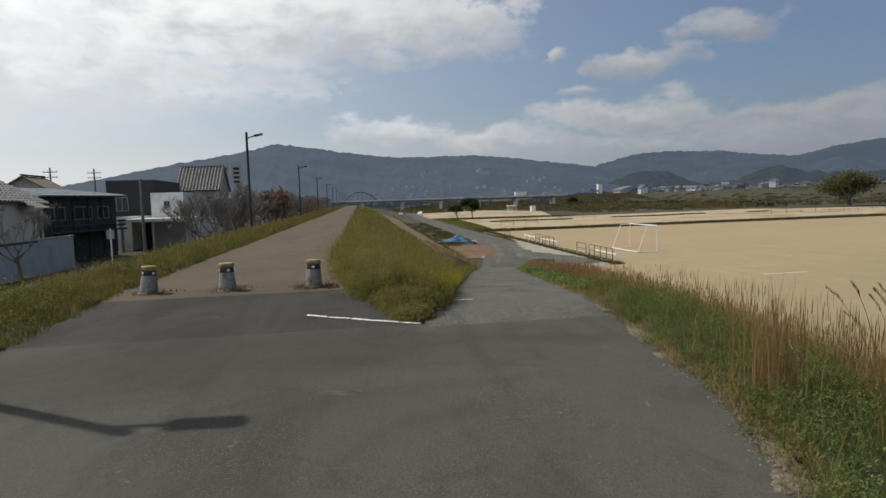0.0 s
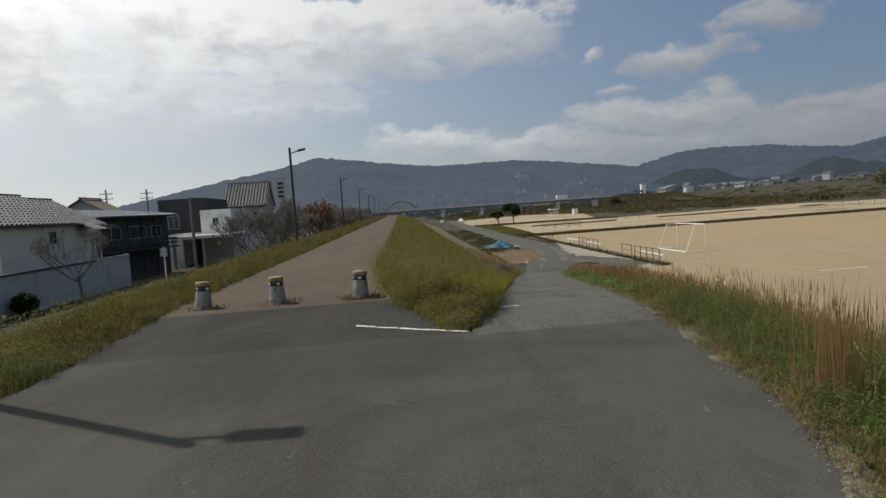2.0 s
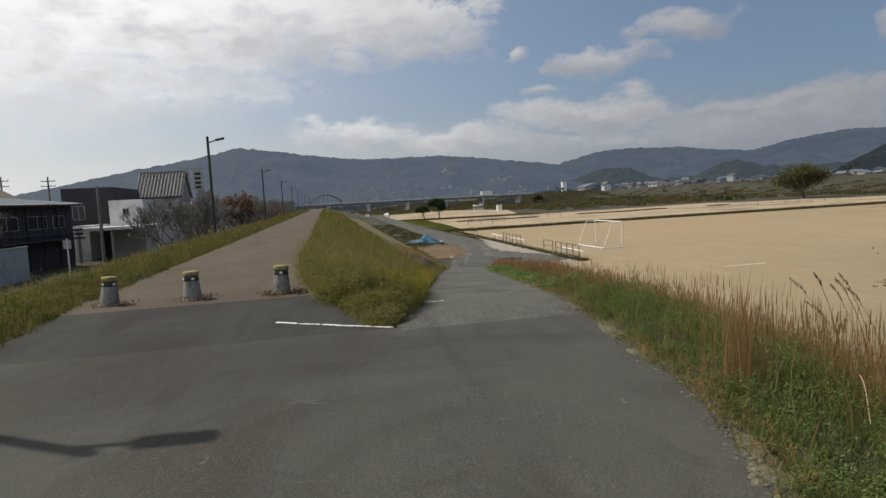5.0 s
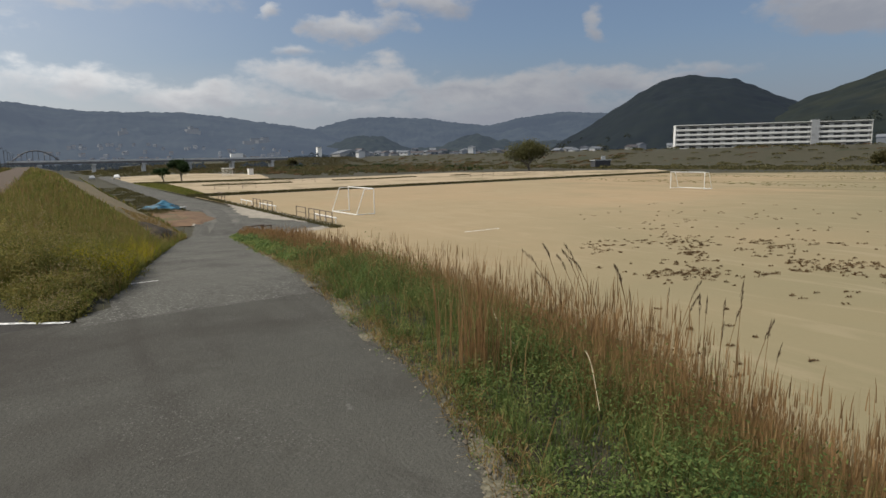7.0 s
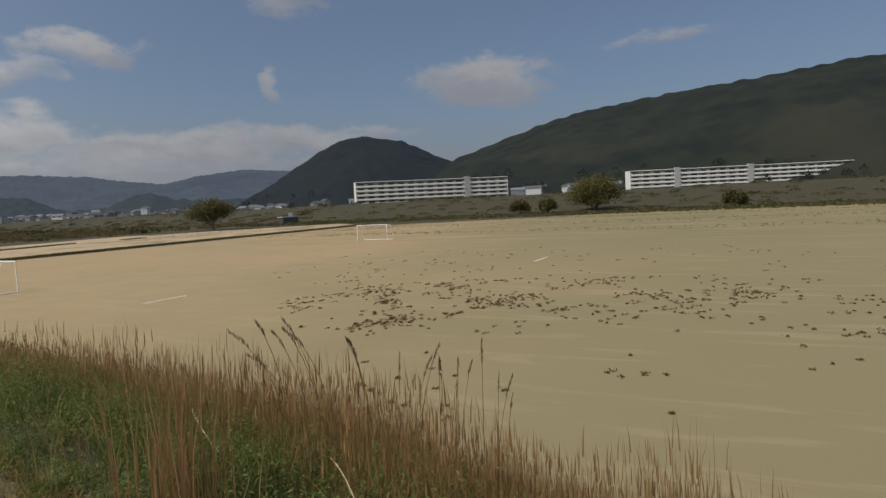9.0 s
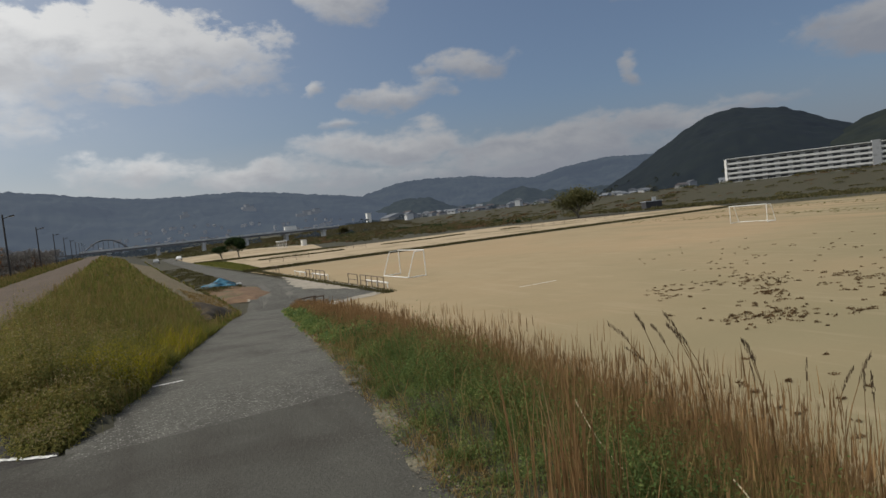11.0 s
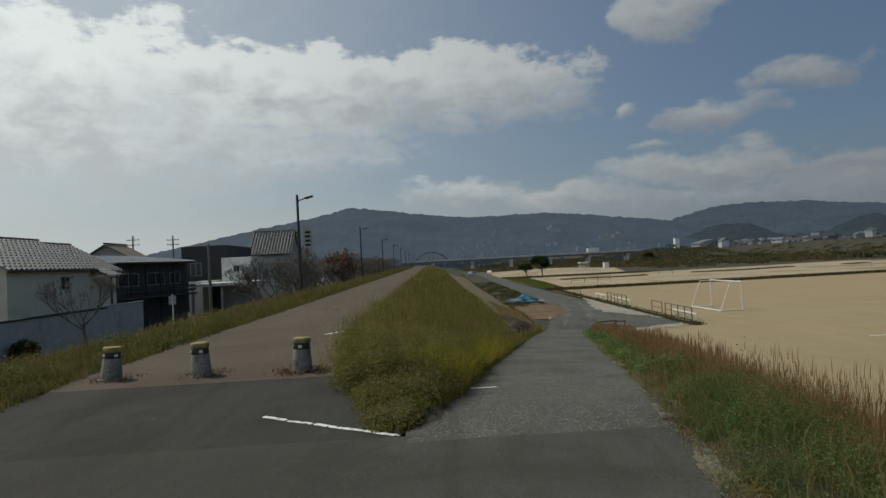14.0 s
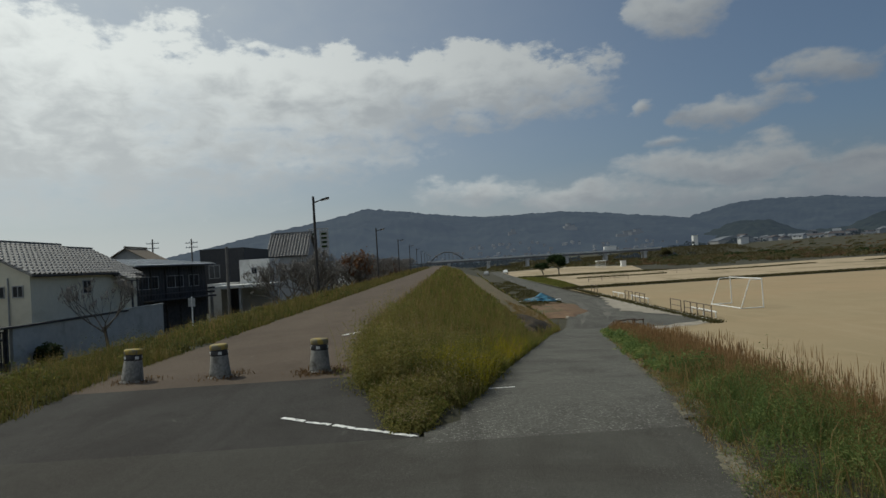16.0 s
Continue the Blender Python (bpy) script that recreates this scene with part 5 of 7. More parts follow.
    # woods beyond the bridge, and on the foot of the hillside behind the blocks
    for m, a0, a1, d0, d1, z0, z1, r0, r1 in ((300, -4, 23, 460, 900, -4.5, -2.5, 2.0, 4.6), (60, 62, 106, 445, 470, -2, 1, 2.0, 4.0)):
        az, dd = np.radians(RNG.uniform(a0, a1, m)), RNG.uniform(d0, d1, m)
        R = np.repeat(RNG.uniform(r0, r1, m), 50)
        P = np.repeat(np.stack([dd * np.sin(az), dd * np.cos(az), RNG.uniform(z0, z1, m)], 1), 50, 0)
        q = RNG.normal(size=(len(P), 3))
        q /= np.linalg.norm(q, axis=1, keepdims=True)
        q[:, 2] = np.abs(q[:, 2]) * 1.2
        P = P + q * (R * RNG.uniform(0.4, 1, len(P)) ** 0.5)[:, None] * np.array([1.6, 1.6, 1.0])
        rows.append(leaf_arrays(P, R * RNG.uniform(0.25, 0.45, len(P)), 0.1))
    # trees that stand out on the lower slopes
    light = []
    for key, m, top in (((900, 47), 240, 22), ((1000, 31), 60, 20)):
        H = RIDGES[key]
        H = H[(H[:, 2] > 1) & (H[:, 2] < top) & (H[:, 0] > 0)]
        C = H[RNG.integers(0, len(H), m)] + RNG.normal(size=(m, 3)) * np.array([4, 4, 0.5])
        R = np.repeat(RNG.uniform(2.5, 5.5, m), 70)
        q = RNG.normal(size=(len(R), 3))
        q /= np.linalg.norm(q, axis=1, keepdims=True)
        q[:, 2] = np.abs(q[:, 2]) * 1.3
        light.append(leaf_arrays(np.repeat(C, 70, 0) + q * (R * RNG.uniform(0.4, 1, len(R)) ** 0.5)[:, None], R * RNG.uniform(0.16, 0.28, len(R)), 0.1))
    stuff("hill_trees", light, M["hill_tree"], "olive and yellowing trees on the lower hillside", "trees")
    stuff("far_trees", rows, M["far_tree"], "dark trees among the far houses, haze in their colour", "trees")
    k = 14000
    x, y = RNG.uniform(30, 230, k), RNG.uniform(428, 482, k)
    stuff("bank_grass", [blade_arrays(np.stack([x, y, land(x, y)], 1), RNG.uniform(0.3, 0.7, k), RNG.uniform(0.5, 1.2, k), 0.5)], M["bank"], "dry grass on the bank behind the bridge", "grass")
    k = 9000
    y = RNG.uniform(-60, 95, k)
    x = RNG.uniform(95, 205, k)
    on = np.sin(x * 0.21 + 0.4 * np.sin(y * 0.07)) > 0.35 + RNG.uniform(-0.5, 0.5, k)
    stuff("ground_grass", [blade_arrays(np.stack([x, y, np.full(k, FIELD + 0.012)], 1)[on], RNG.uniform(0.03, 0.1, k)[on], RNG.uniform(0.2, 0.6, k)[on], 0.8)], M["grass"], "thin low grass in streaks on the sand", "grass")
    x, y = RNG.uniform(172, 214, k), RNG.uniform(-120, 180, k)
    stuff("bank_grass", [blade_arrays(np.stack([x, y, np.full(k, FIELD)], 1), RNG.uniform(0.2, 0.6, k), RNG.uniform(0.4, 0.8, k), 0.5)], M["brush"], "olive grass strip at the far side of the ground", "grass")


def branch(bm, tips, a, d, length, r, depth, rng, spread):
    b = a + d * length
    add_tube(bm, a, b, r, r * 0.62, 6 if r > 0.04 else 4, False)
    if depth == 0:
        tips.append((b, d))
        return
    for i in range(rng.choice((2, 3, 3))):
        q = Vector((rng.gauss(0, 1), rng.gauss(0, 1), rng.gauss(0.25, 0.6))).normalized()
        nd = (d * (1 - spread) + q * spread + Vector((0, 0, 0.12))).normalized()
        branch(bm, tips, a.lerp(b, rng.uniform(0.75, 1.0)), nd, length * rng.uniform(0.62, 0.85), r * 0.6, depth - 1, rng, spread)


def build_tree(name, label, height, crown, leaf_mat, seed, leaves=2500, leaf=0.3, depth=4, spread=0.5, trunk_r=0.16, flatten=0.8, trunk=0.28):
    """A tapered trunk with limbs, and twigs or leaves in clumps round the branch tips."""
    rng = random.Random(seed)
    t = thing(name, label, "tree")
    bm, tips = bmesh.new(), []
    base = Vector((0, 0, -0.3))
    fork = Vector((rng.uniform(-0.1, 0.1) * height, rng.uniform(-0.1, 0.1) * height * 0.5, height * trunk))
    add_tube(bm, base, fork, trunk_r * 1.25, trunk_r, 9, False)
    for i in range(5):
        a = 2 * math.pi * (i + rng.uniform(-0.3, 0.3)) / 5
        d = Vector((math.cos(a), math.sin(a), rng.uniform(0.5, 1.4))).normalized()
        branch(bm, tips, fork - Vector((0, 0, rng.uniform(0, 0.1) * height)), d, height * 0.26, trunk_r * 0.6, depth - 1, rng, spread)
    part("trunk", bm, M["bark"], t)
    C = np.array([p for p, _ in tips])
    lim = np.array([crown, crown, height])
    if leaf_mat is None:
        k = 8
        P = np.repeat(C, k, 0)
        v, tr = blade_arrays(P, RNG.uniform(0.3, 0.9, len(P)) * height * 0.11, RNG.uniform(0.02, 0.035, len(P)), 1.1)
        raw_mesh("twig", v, tr, M["twig"], t)["kind"] = "stuff"
    else:
        idx = RNG.integers(0, len(C), leaves)
        P = C[idx] + RNG.normal(size=(leaves, 3)) * np.array([1, 1, flatten]) * crown * 0.17
        P = P[P[:, 2] > height * 0.14]
        v, tr = leaf_arrays(P, RNG.uniform(0.6, 1.3, len(P)) * leaf, 0.2, 1.5)
        raw_mesh("crown", v, tr, leaf_mat, t)
    return t


def place(t, x, y, turn=0.0, scale=1.0, z=None):
    m = pose(x, y, float(land(x, y)) if z is None else z, 0, 0, turn) @ Matrix.Diagonal((scale, scale, scale, 1))
    t.matrix_world = m
    return t


def build_trees():
    # bare cherry trees along the foot of the levee
    bare = [build_tree("bare_cherry_tree", "leafless grey brown cherry tree below the levee", 5.2, 2.6, None, s, depth=5, spread=0.42, trunk_r=0.13) for s in (3, 8, 15)]
    for t in bare:
        t["group"] = "cherry trees below the levee"
    rng = random.Random(5)
    i = 0
    for y in np.arange(54, 200, 3.4):
        x = -12.2 + rng.uniform(-2.6, 1.8) + 0.01 * y
        s = rng.uniform(1.0, 1.2)
        src = bare[i % 3]
        if i < 3:
            place(src, x, y, rng.uniform(0, 360), s)
        else:
            copy_thing(src, pose(x, y, float(land(x, y)), 0, 0, rng.uniform(0, 360)))
        i += 1
    single = build_tree("bare_tree", "small leafless tree before the pale garden wall", 6.4, 2.0, None, 21, depth=5, spread=0.30, trunk_r=0.12, trunk=0.40)
    place(single, -20.6, 43.5, scale=0.74)
    red = build_tree("autumn_tree", "tree with rusty red autumn leaves beside the path", 4.5, 2.0, M["leaf_red"], 31, 900, 0.2)
    place(red, -8.9, 84, scale=1.25)
    red2 = copy_thing(red, pose(-10, 132, -3.0, 0, 0, 80))
    a = build_tree("round_tree", "round dark green tree beside the lower road", 8.2, 2.6, M["leaf_dark"], 41, 6000, 0.42, trunk_r=0.2, flatten=1.2)
    place(a, 36.2, 181, scale=0.76)
    c = build_tree("small_tree", "small spreading dark tree beside the lower road", 5.0, 2.4, M["leaf_dark"], 43, 2500, 0.36, trunk_r=0.16, flatten=0.5)
    place(c, 32.6, 186, scale=0.85)
    w = build_tree("willow_tree", "broad olive green willow at the edge of the ground", 11.0, 6.5, M["leaf_olive"], 51, 12000, 0.30, trunk_r=0.35, flatten=0.8, spread=0.6, trunk=0.16)
    place(w, 152, 168, z=FIELD, scale=1.2)
    w2 = build_tree("willow_tree", "large yellow green willow before the apartment blocks", 11.5, 7.6, M["leaf_willow"], 57, 16000, 0.30, trunk_r=0.3, flatten=0.9, spread=0.55, trunk=0.12)
    place(w2, 214, 51, z=FIELD, scale=1.35)
    d = build_tree("round_bush", "dull olive bush tree on the river bank", 6.0, 4.0, M["brush"], 61, 4500, 0.45, trunk_r=0.2, trunk=0.1)
    place(d, 205, 66, z=FIELD)
    copy_thing(d, pose(212, 78, FIELD, 0, 0, 70))
    copy_thing(d, pose(150, 398, FIELD + 1, 0, 0, 150))
    copy_thing(d, pose(208, 8, FIELD, 0, 0, 220))


def build_fallen_stalks():
    for a, b, c in (((3.95, 7.4), (3.6, 7.0), (3.2, 6.2)), ((3.4, 5.7), (3.05, 5.3), (2.7, 4.95))):
        t = thing("fallen_stalk", "pale bent dry stalk lying on the weeds", "plant", pose(0, 0, 0), "fallen stalks on the weeds")
        bm, prev = bmesh.new(), None
        for i in range(9):
            u = i / 8
            x = a[0] * (1 - u) ** 2 + 2 * b[0] * u * (1 - u) + c[0] * u * u
            y = a[1] * (1 - u) ** 2 + 2 * b[1] * u * (1 - u) + c[1] * u * u
            p = Vector((x, y, float(land(x, y)) + 0.36 - 0.2 * u + 0.03 * math.sin(5 * u)))
            if prev is not None:
                add_tube(bm, prev, p, 0.0042 * (1 - 0.4 * u), 0.0042 * (0.9 - 0.4 * u), 6)
            prev = p
        part("stalk", bm, M["pale_stalk"], t)


M["pale_stalk"] = material("pale_stalk", (0.34, 0.28, 0.17), (0.46, 0.39, 0.26), 20, 0.85, 0.1, 80)
build_right_bank()
build_fallen_stalks()
rng = random.Random(77)
for i in range(22):
    a = radians(46 + 21.5 * i / 21 + rng.uniform(-1.5, 1.5))
    r = rng.uniform(4.6, 5.8)
    build_plume(0.8 + r * math.sin(a), 3.5 + r * math.cos(a), rng.uniform(1.08, 1.42), rng.uniform(0.35, 0.8) if i < 8 else rng.uniform(0.05, 0.4), rng.uniform(110, 200) if i < 9 else rng.uniform(-40, 60))
build_wedge()
build_left_verge()
build_field_plants()
build_trees()


# ---- houses below the levee ----
GROUND_L = -3.25


def tiled_slope(bm, p0, along, down, length, run, pitch=0.5, amp=0.13):
    """Rows of curved roof tiles: ribs that run down the slope, stepped course by course."""
    n = max(2, int(length / pitch))
    rib = (0.0, 0.62, 1.0, 0.62, 0.0, -0.06)
    cols = n * len(rib)
    rows = max(2, int(run / 0.42))
    nrm = along.cross(down).normalized()
    if nrm.z < 0:
        nrm = -nrm
    grid = []
    for j in range(rows):
        for edge in (0, 1):
            t = (j + edge) / rows
            row = []
            for i in range(cols + 1):
                u = i / cols * length
                h = amp * rib[i % len(rib)] + (0.065 if edge else 0.0)
                row.append(bm.verts.new(p0 + along * u + down * (run * t) + nrm * h))
            grid.append(row)
    for a, b in zip(grid, grid[1:]):
        for i in range(cols):
            bm.faces.new((a[i], a[i + 1], b[i + 1], b[i]))


def window(house, x, y, z, w, h, axis, out):
    """A window with its frame, standing a little proud of the wall; axis is the wall's direction."""
    def at(a, b, c0, c1, zz0, zz1):
        if axis == "x":
            return box((a, y + min(out * c0, out * c1), zz0), (b, y + max(out * c0, out * c1), zz1))
        return box((x + min(out * c0, out * c1), a, zz0), (x + max(out * c0, out * c1), b, zz1))
    c = x if axis == "x" else y
    win = part("window", at(c - w / 2, c + w / 2, 0.0, 0.03, z - h / 2, z + h / 2), M["glass"], house)
    for a, b, z0, z1 in ((c - w / 2 - 0.06, c - w / 2, z - h / 2 - 0.06, z + h / 2 + 0.06), (c + w / 2, c + w / 2 + 0.06, z - h / 2 - 0.06, z + h / 2 + 0.06),
                         (c - w / 2, c + w / 2, z + h / 2, z + h / 2 + 0.06), (c - w / 2, c + w / 2, z - h / 2 - 0.06, z - h / 2), (c - 0.025, c + 0.025, z - h / 2, z + h / 2)):
        part("window_frame", at(a, b, 0.0, 0.055, z0, z1), M["grey_metal"], win)
    return win


def gable_house(label, m, L, D, eaves, ridge, wall, roof, over=0.45, tiles=True, windows=()):
    """A house of length L (along local y) and depth D (local x, front at +D/2) with a pitched roof."""
    h = thing("house", label, "house", m)
    bm = bmesh.new()
    prof = [(-D / 2, 0), (D / 2, 0), (D / 2, eaves), (0, ridge - 0.12), (-D / 2, eaves)]
    ends = [[bm.verts.new((x, y, z)) for x, z in prof] for y in (-L / 2, L / 2)]
    bm.faces.new(ends[0])
    bm.faces.new(ends[1][::-1])
    for i in range(5):
        j = (i + 1) % 5
        bm.faces.new((ends[0][j], ends[0][i], ends[1][i], ends[1][j]))
    part("wall", bm, wall, h)
    slope = (ridge - eaves) / (D / 2)
    for s in (1, -1):
        a, b = Vector((0, -L / 2 - over, ridge)), Vector((s * (D / 2 + over), -L / 2 - over, ridge - slope * (D / 2 + over)))
        d = b - a
        bm = bmesh.new()
        if tiles:
            tiled_slope(bm, a, Vector((0, 1, 0)), d.normalized(), L + 2 * over, d.length)
        nrm = Vector((s * slope, 0, 1)).normalized()
        q = [a, a + Vector((0, L + 2 * over, 0)), b + Vector((0, L + 2 * over, 0)), b]
        lo, hi = [bm.verts.new(p - nrm * 0.10) for p in q], [bm.verts.new(p - nrm * 0.005) for p in q]
        bm.faces.new(lo)
        bm.faces.new(hi[::-1])
        for i in range(4):
            bm.faces.new((lo[i], lo[(i + 1) % 4], hi[(i + 1) % 4], hi[i]))
        bmesh.ops.recalc_face_normals(bm, faces=bm.faces)
        part("roof", bm, roof, h)
        part("gutter", tube((b.x, -L / 2 - over, b.z - 0.08), (b.x, L / 2 + over, b.z - 0.08), 0.06), M["dark_metal"], h)
    part("ridge_tile", box((-0.14, -L / 2 - over, ridge + 0.02), (0.14, L / 2 + over, ridge + 0.2), 0.04), M["roof_dark"] if tiles else roof, h)
    for u, z, w, hh, side in windows:
        if side == "front":
            window(h, D / 2, u, z, w, hh, "y", 1)
        elif side == "south":
            window(h, u, -L / 2, z, w, hh, "x", -1)
    return h


def build_houses():
    g = GROUND_L
    # cream house with the tiled roof
    h = gable_house("cream rendered house with a grey tiled gable roof", pose(-29.75, 48.4, g), 9.8, 8.5, 5.75, 7.98, M["plaster_cream"], M["roof_tile"],
                    windows=[(1.4, 4.55, 0.95, 0.85, "front"), (2.25, 4.5, 0.6, 0.65, "south"), (3.45, 4.5, 0.6, 0.65, "south")])
    part("downpipe", tube((2.85, -4.96, 0.2), (2.85, -4.96, 5.4), 0.05), M["plaster_grey"], h)
    gable_house("cream house wing with a lower tiled roof", pose(-29.6, 55.5, g), 4.0, 8.0, 5.6, 7.75, M["plaster_cream"], M["roof_tile"])
    gable_house("house with a brown hipped roof behind", pose(-36.8, 80.5, g), 4.6, 7.0, 6.9, 8.9, M["plaster_grey"], M["roof_brown"], tiles=False)
    # grey house and its lean-to, and a low annex
    gable_house("grey house with a dark gable roof", pose(-31.2, 33.5, g), 11, 11, 5.5, 7.9, M["plaster_dim"], M["roof_dark"], tiles=False,
                windows=[(2.4, 4.2, 0.9, 1.0, "front"), (-2.0, 4.0, 0.9, 1.0, "front")])
    gable_house("low annex with a dark tiled lean-to roof", pose(-24.9, 32.0, g), 8.6, 3.6, 2.3, 3.3, M["plaster_dim"], M["roof_dark"],
                windows=[(-2.8, 1.3, 0.5, 0.7, "front"), (2.2, 1.4, 0.5, 0.8, "front"), (-3.8, 1.3, 0.5, 0.7, "front")])
    # garden wall with its coping, and the gate
    w = thing("garden_wall", "pale grey rendered garden wall with a dark coping", "wall", pose(-23.3, 47.7, g))
    part("panel", box((-0.1, -9.3, -0.3), (0.1, 3.4, 2.45)), M["wall_block"], w)
    part("panel", box((-0.1, 3.42, -0.3), (0.1, 9.4, 2.62)), M["wall_block"], w)
    part("coping", box((-0.18, -9.4, 2.452), (0.18, 3.41, 2.58), 0.03), M["dark_wood"], w, "dark tiled coping")
    part("coping", box((-0.18, 3.43, 2.622), (0.18, 9.5, 2.7), 0.03), M["wall_block"], w)
    g0 = thing("garden_gate", "dark barred gate beside the garden wall", "gate", pose(-23.3, 36.9, g))
    part("gate_roof", box((-0.5, -1.2, 2.5), (0.5, 1.3, 2.62), 0.03), M["dark_wood"], g0)
    for y in (-1.1, 1.1):
        part("post", box((-0.07, y - 0.07, -0.2), (0.07, y + 0.07, 2.498)), M["dark_wood"], g0)
    for i in range(9):
        y = -0.9 + i * 0.22
        part("bar", box((-0.03, y - 0.03, 0.1), (0.03, y + 0.03, 2.3)), M["dark_wood"], g0)
    part("rail", box((-0.05, -1.02, 2.302), (0.05, 1.02, 2.38)), M["dark_wood"], g0)
    s = thing("shrub", "round dark shrub before the garden wall", "shrub", pose(-22.4, 40.2, g))
    n = 900
    d = np.random.default_rng(4).normal(size=(n, 3))
    d /= np.linalg.norm(d, axis=1, keepdims=True)
    v, t = leaf_arrays(d * np.array([0.7, 0.9, 0.7]) * np.random.default_rng(5).uniform(0.6, 1, (n, 1)) + np.array([0, 0, 0.75]), np.full(n, 0.14))
    raw_mesh("foliage", v, t, M["leaf_dark"], s)
    # dark timber building
    h = thing("timber_building", "black timber building with a pale metal roof", "building", pose(-29.04, 64.49, g, 0, 0, -18.4))
    part("wall", box((-4.2, -3.6, 0), (3.0, 6.4, 6.3)), M["dark_wood"], h)
    for i in range(26):
        y = -3.5 + i * 0.38
        part("batten", box((3.003, y, 2.9), (3.03, y + 0.05, 6.2)), M["grey_wood"], h)
    bm = bmesh.new()
    add_box(bm, (-5.0, -4.0, 6.5), (3.9, 7.1, 6.66), 0.02, Matrix.Rotation(radians(6.0), 4, "Y"))
    part("roof", bm, M["roof_metal"], h, "pale sheet metal roof")
    for i in range(16):
        bm = bmesh.new()
        add_box(bm, (-4.9, -3.9 + i * 0.7, 6.68), (3.8, -3.84 + i * 0.7, 6.75))
        bmesh.ops.rotate(bm, cent=(-0.55, 0.0, 6.58), matrix=Matrix.Rotation(radians(6.0), 3, "Y"), verts=bm.verts)
        part("roof_seam", bm, M["roof_metal"], h)
    for y in np.arange(-3.2, 6.3, 1.9):
        part("post", box((3.01, y - 0.07, 0), (3.14, y + 0.07, 6.0)), M["dark_wood"], h)
    for y, w in ((-1.6, 2.4), (1.9, 2.2), (4.6, 1.4)):
        window(h, 3.0, y, 4.5, w, 1.1, "y", 1)
    part("balcony_rail", box((3.15, -3.0, 3.3), (3.25, 6.2, 3.42), 0.02), M["grey_wood"], h, "weathered grey rail")
    part("eave", box((3.02, -3.8, 6.0), (4.0, 6.8, 6.12), 0.02), M["dark_wood"], h)
    part("pent_roof", box((3.02, -2.5, 2.7), (4.4, 6.3, 2.85), 0.02), M["dark_wood"], h)
    for i in range(3):
        part("louvre", box((3.02, 6.45, 2.65 + 0.42 * i), (3.3, 7.5, 2.85 + 0.42 * i), 0.02), M["black_siding"], h)
    # small tiled porch roof at the corner of the cream house
    h = thing("porch_roof", "small tiled porch roof against the cream wall", "roof", pose(-25.3, 55.3, g))
    bm = bmesh.new()
    tiled_slope(bm, Vector((-0.15, -1.7, 5.5)), Vector((0, 1, 0)), Vector((0.88, 0, -0.36)).normalized(), 2.0, 1.5)
    part("tiles", bm, M["roof_tile"], h)
    part("board", box((-0.1, -1.7, 4.78), (1.2, 0.3, 4.86), 0.01), M["dark_wood"], h)
    for y in (-1.5, 0.15):
        part("post", box((1.1, y - 0.06, 0), (1.22, y + 0.06, 4.779)), M["dark_wood"], h)
    # black and white house with the carport
    h = thing("modern_house", "black box house with a white wing and a flat carport", "house", pose(-30, 88, g))
    part("black_wing", box((-0.2, -4.0, 0), (5.5, 8.0, 8.4), 0.03), M["black_siding"], h, "black clad upper storey")
    part("white_wing", box((6.5, -9.0, 0), (10.2, -4.02, 6.6), 0.03), M["plaster_white"], h, "white rendered wing")
    window(h, 8.3, -9.0, 5.2, 0.6, 0.7, "x", -1)
    window(h, 1.6, -4.0, 5.4, 1.3, 1.6, "x", -1)
    part("carport_roof", box((5.2, -16.0, 3.3), (12.4, -9.02, 3.65), 0.03), M["plaster_white"], h, "white flat carport roof")
    for x in (5.4, 8.6, 12.1):
        part("post", box((x - 0.12, -15.8, 0), (x + 0.12, -15.56, 3.298)), M["plaster_grey"], h)
    part("side_wall", box((3.6, -12.0, 0), (5.18, -4.02, 3.9)), M["plaster_white"], h)
    part("back_wall", box((5.2, -8.98, 0), (6.48, -8.8, 3.2)), M["dark_wood"], h)
    # house with the steep tiled roof
    # roof_dark here puts the slope's shade into a darker tile colour
    gable_house("house with a tall steep grey tiled roof", pose(-24.9, 113, g, 0, 0, -90), 6.6, 8.0, 7.9, 11.7, M["plaster_grey"], M["roof_dark"], over=0.35, windows=[(-2, 6, 1.6, 1.0, "front"), (2.0, 6, 1.6, 1.0, "front")])
    gable_house("far house with a grey roof", pose(-30, 150, g), 12, 9, 6.0, 8.2, M["plaster_grey"], M["roof_tile"], tiles=False)
    gable_house("far house with a reddish roof", pose(-24, 190, g), 14, 9, 6.2, 8.6, M["plaster_white"], M["roof_brown"], tiles=False)
    # tall signboard frame
    s = thing("signboard", "tall pale signboard with two panels on a frame", "signboard", pose(-25.5, 141, g))
    for x in (-2.0, 2.0):
        part("post", tube((x, 0, 0), (x, 0, 14.0), 0.16), M["grey_metal"], s)
    part("top_beam", box((-2.3, -0.1, 14.0), (2.3, 0.1, 14.3)), M["grey_metal"], s)
    for x in (-1.3, 1.3):
        p = part("panel", box((x - 1.0, -0.16, 9.4), (x + 1.0, 0.1, 13.8), 0.02), M["grey_metal"], s)
        for i in range(4):
            part("mark", box((x - 0.6, -0.19, 9.9 + i * 0.95), (x + 0.6, -0.165, 10.4 + i * 0.95)), M["leaf_dark"], p, "dark green mark")


M["pole_grey"] = material("pole_grey", (0.15, 0.14, 0.13), (0.21, 0.195, 0.18), 5, 0.9, 0.3, 40, c=(0.10, 0.09, 0.08), c_scale=0.8)


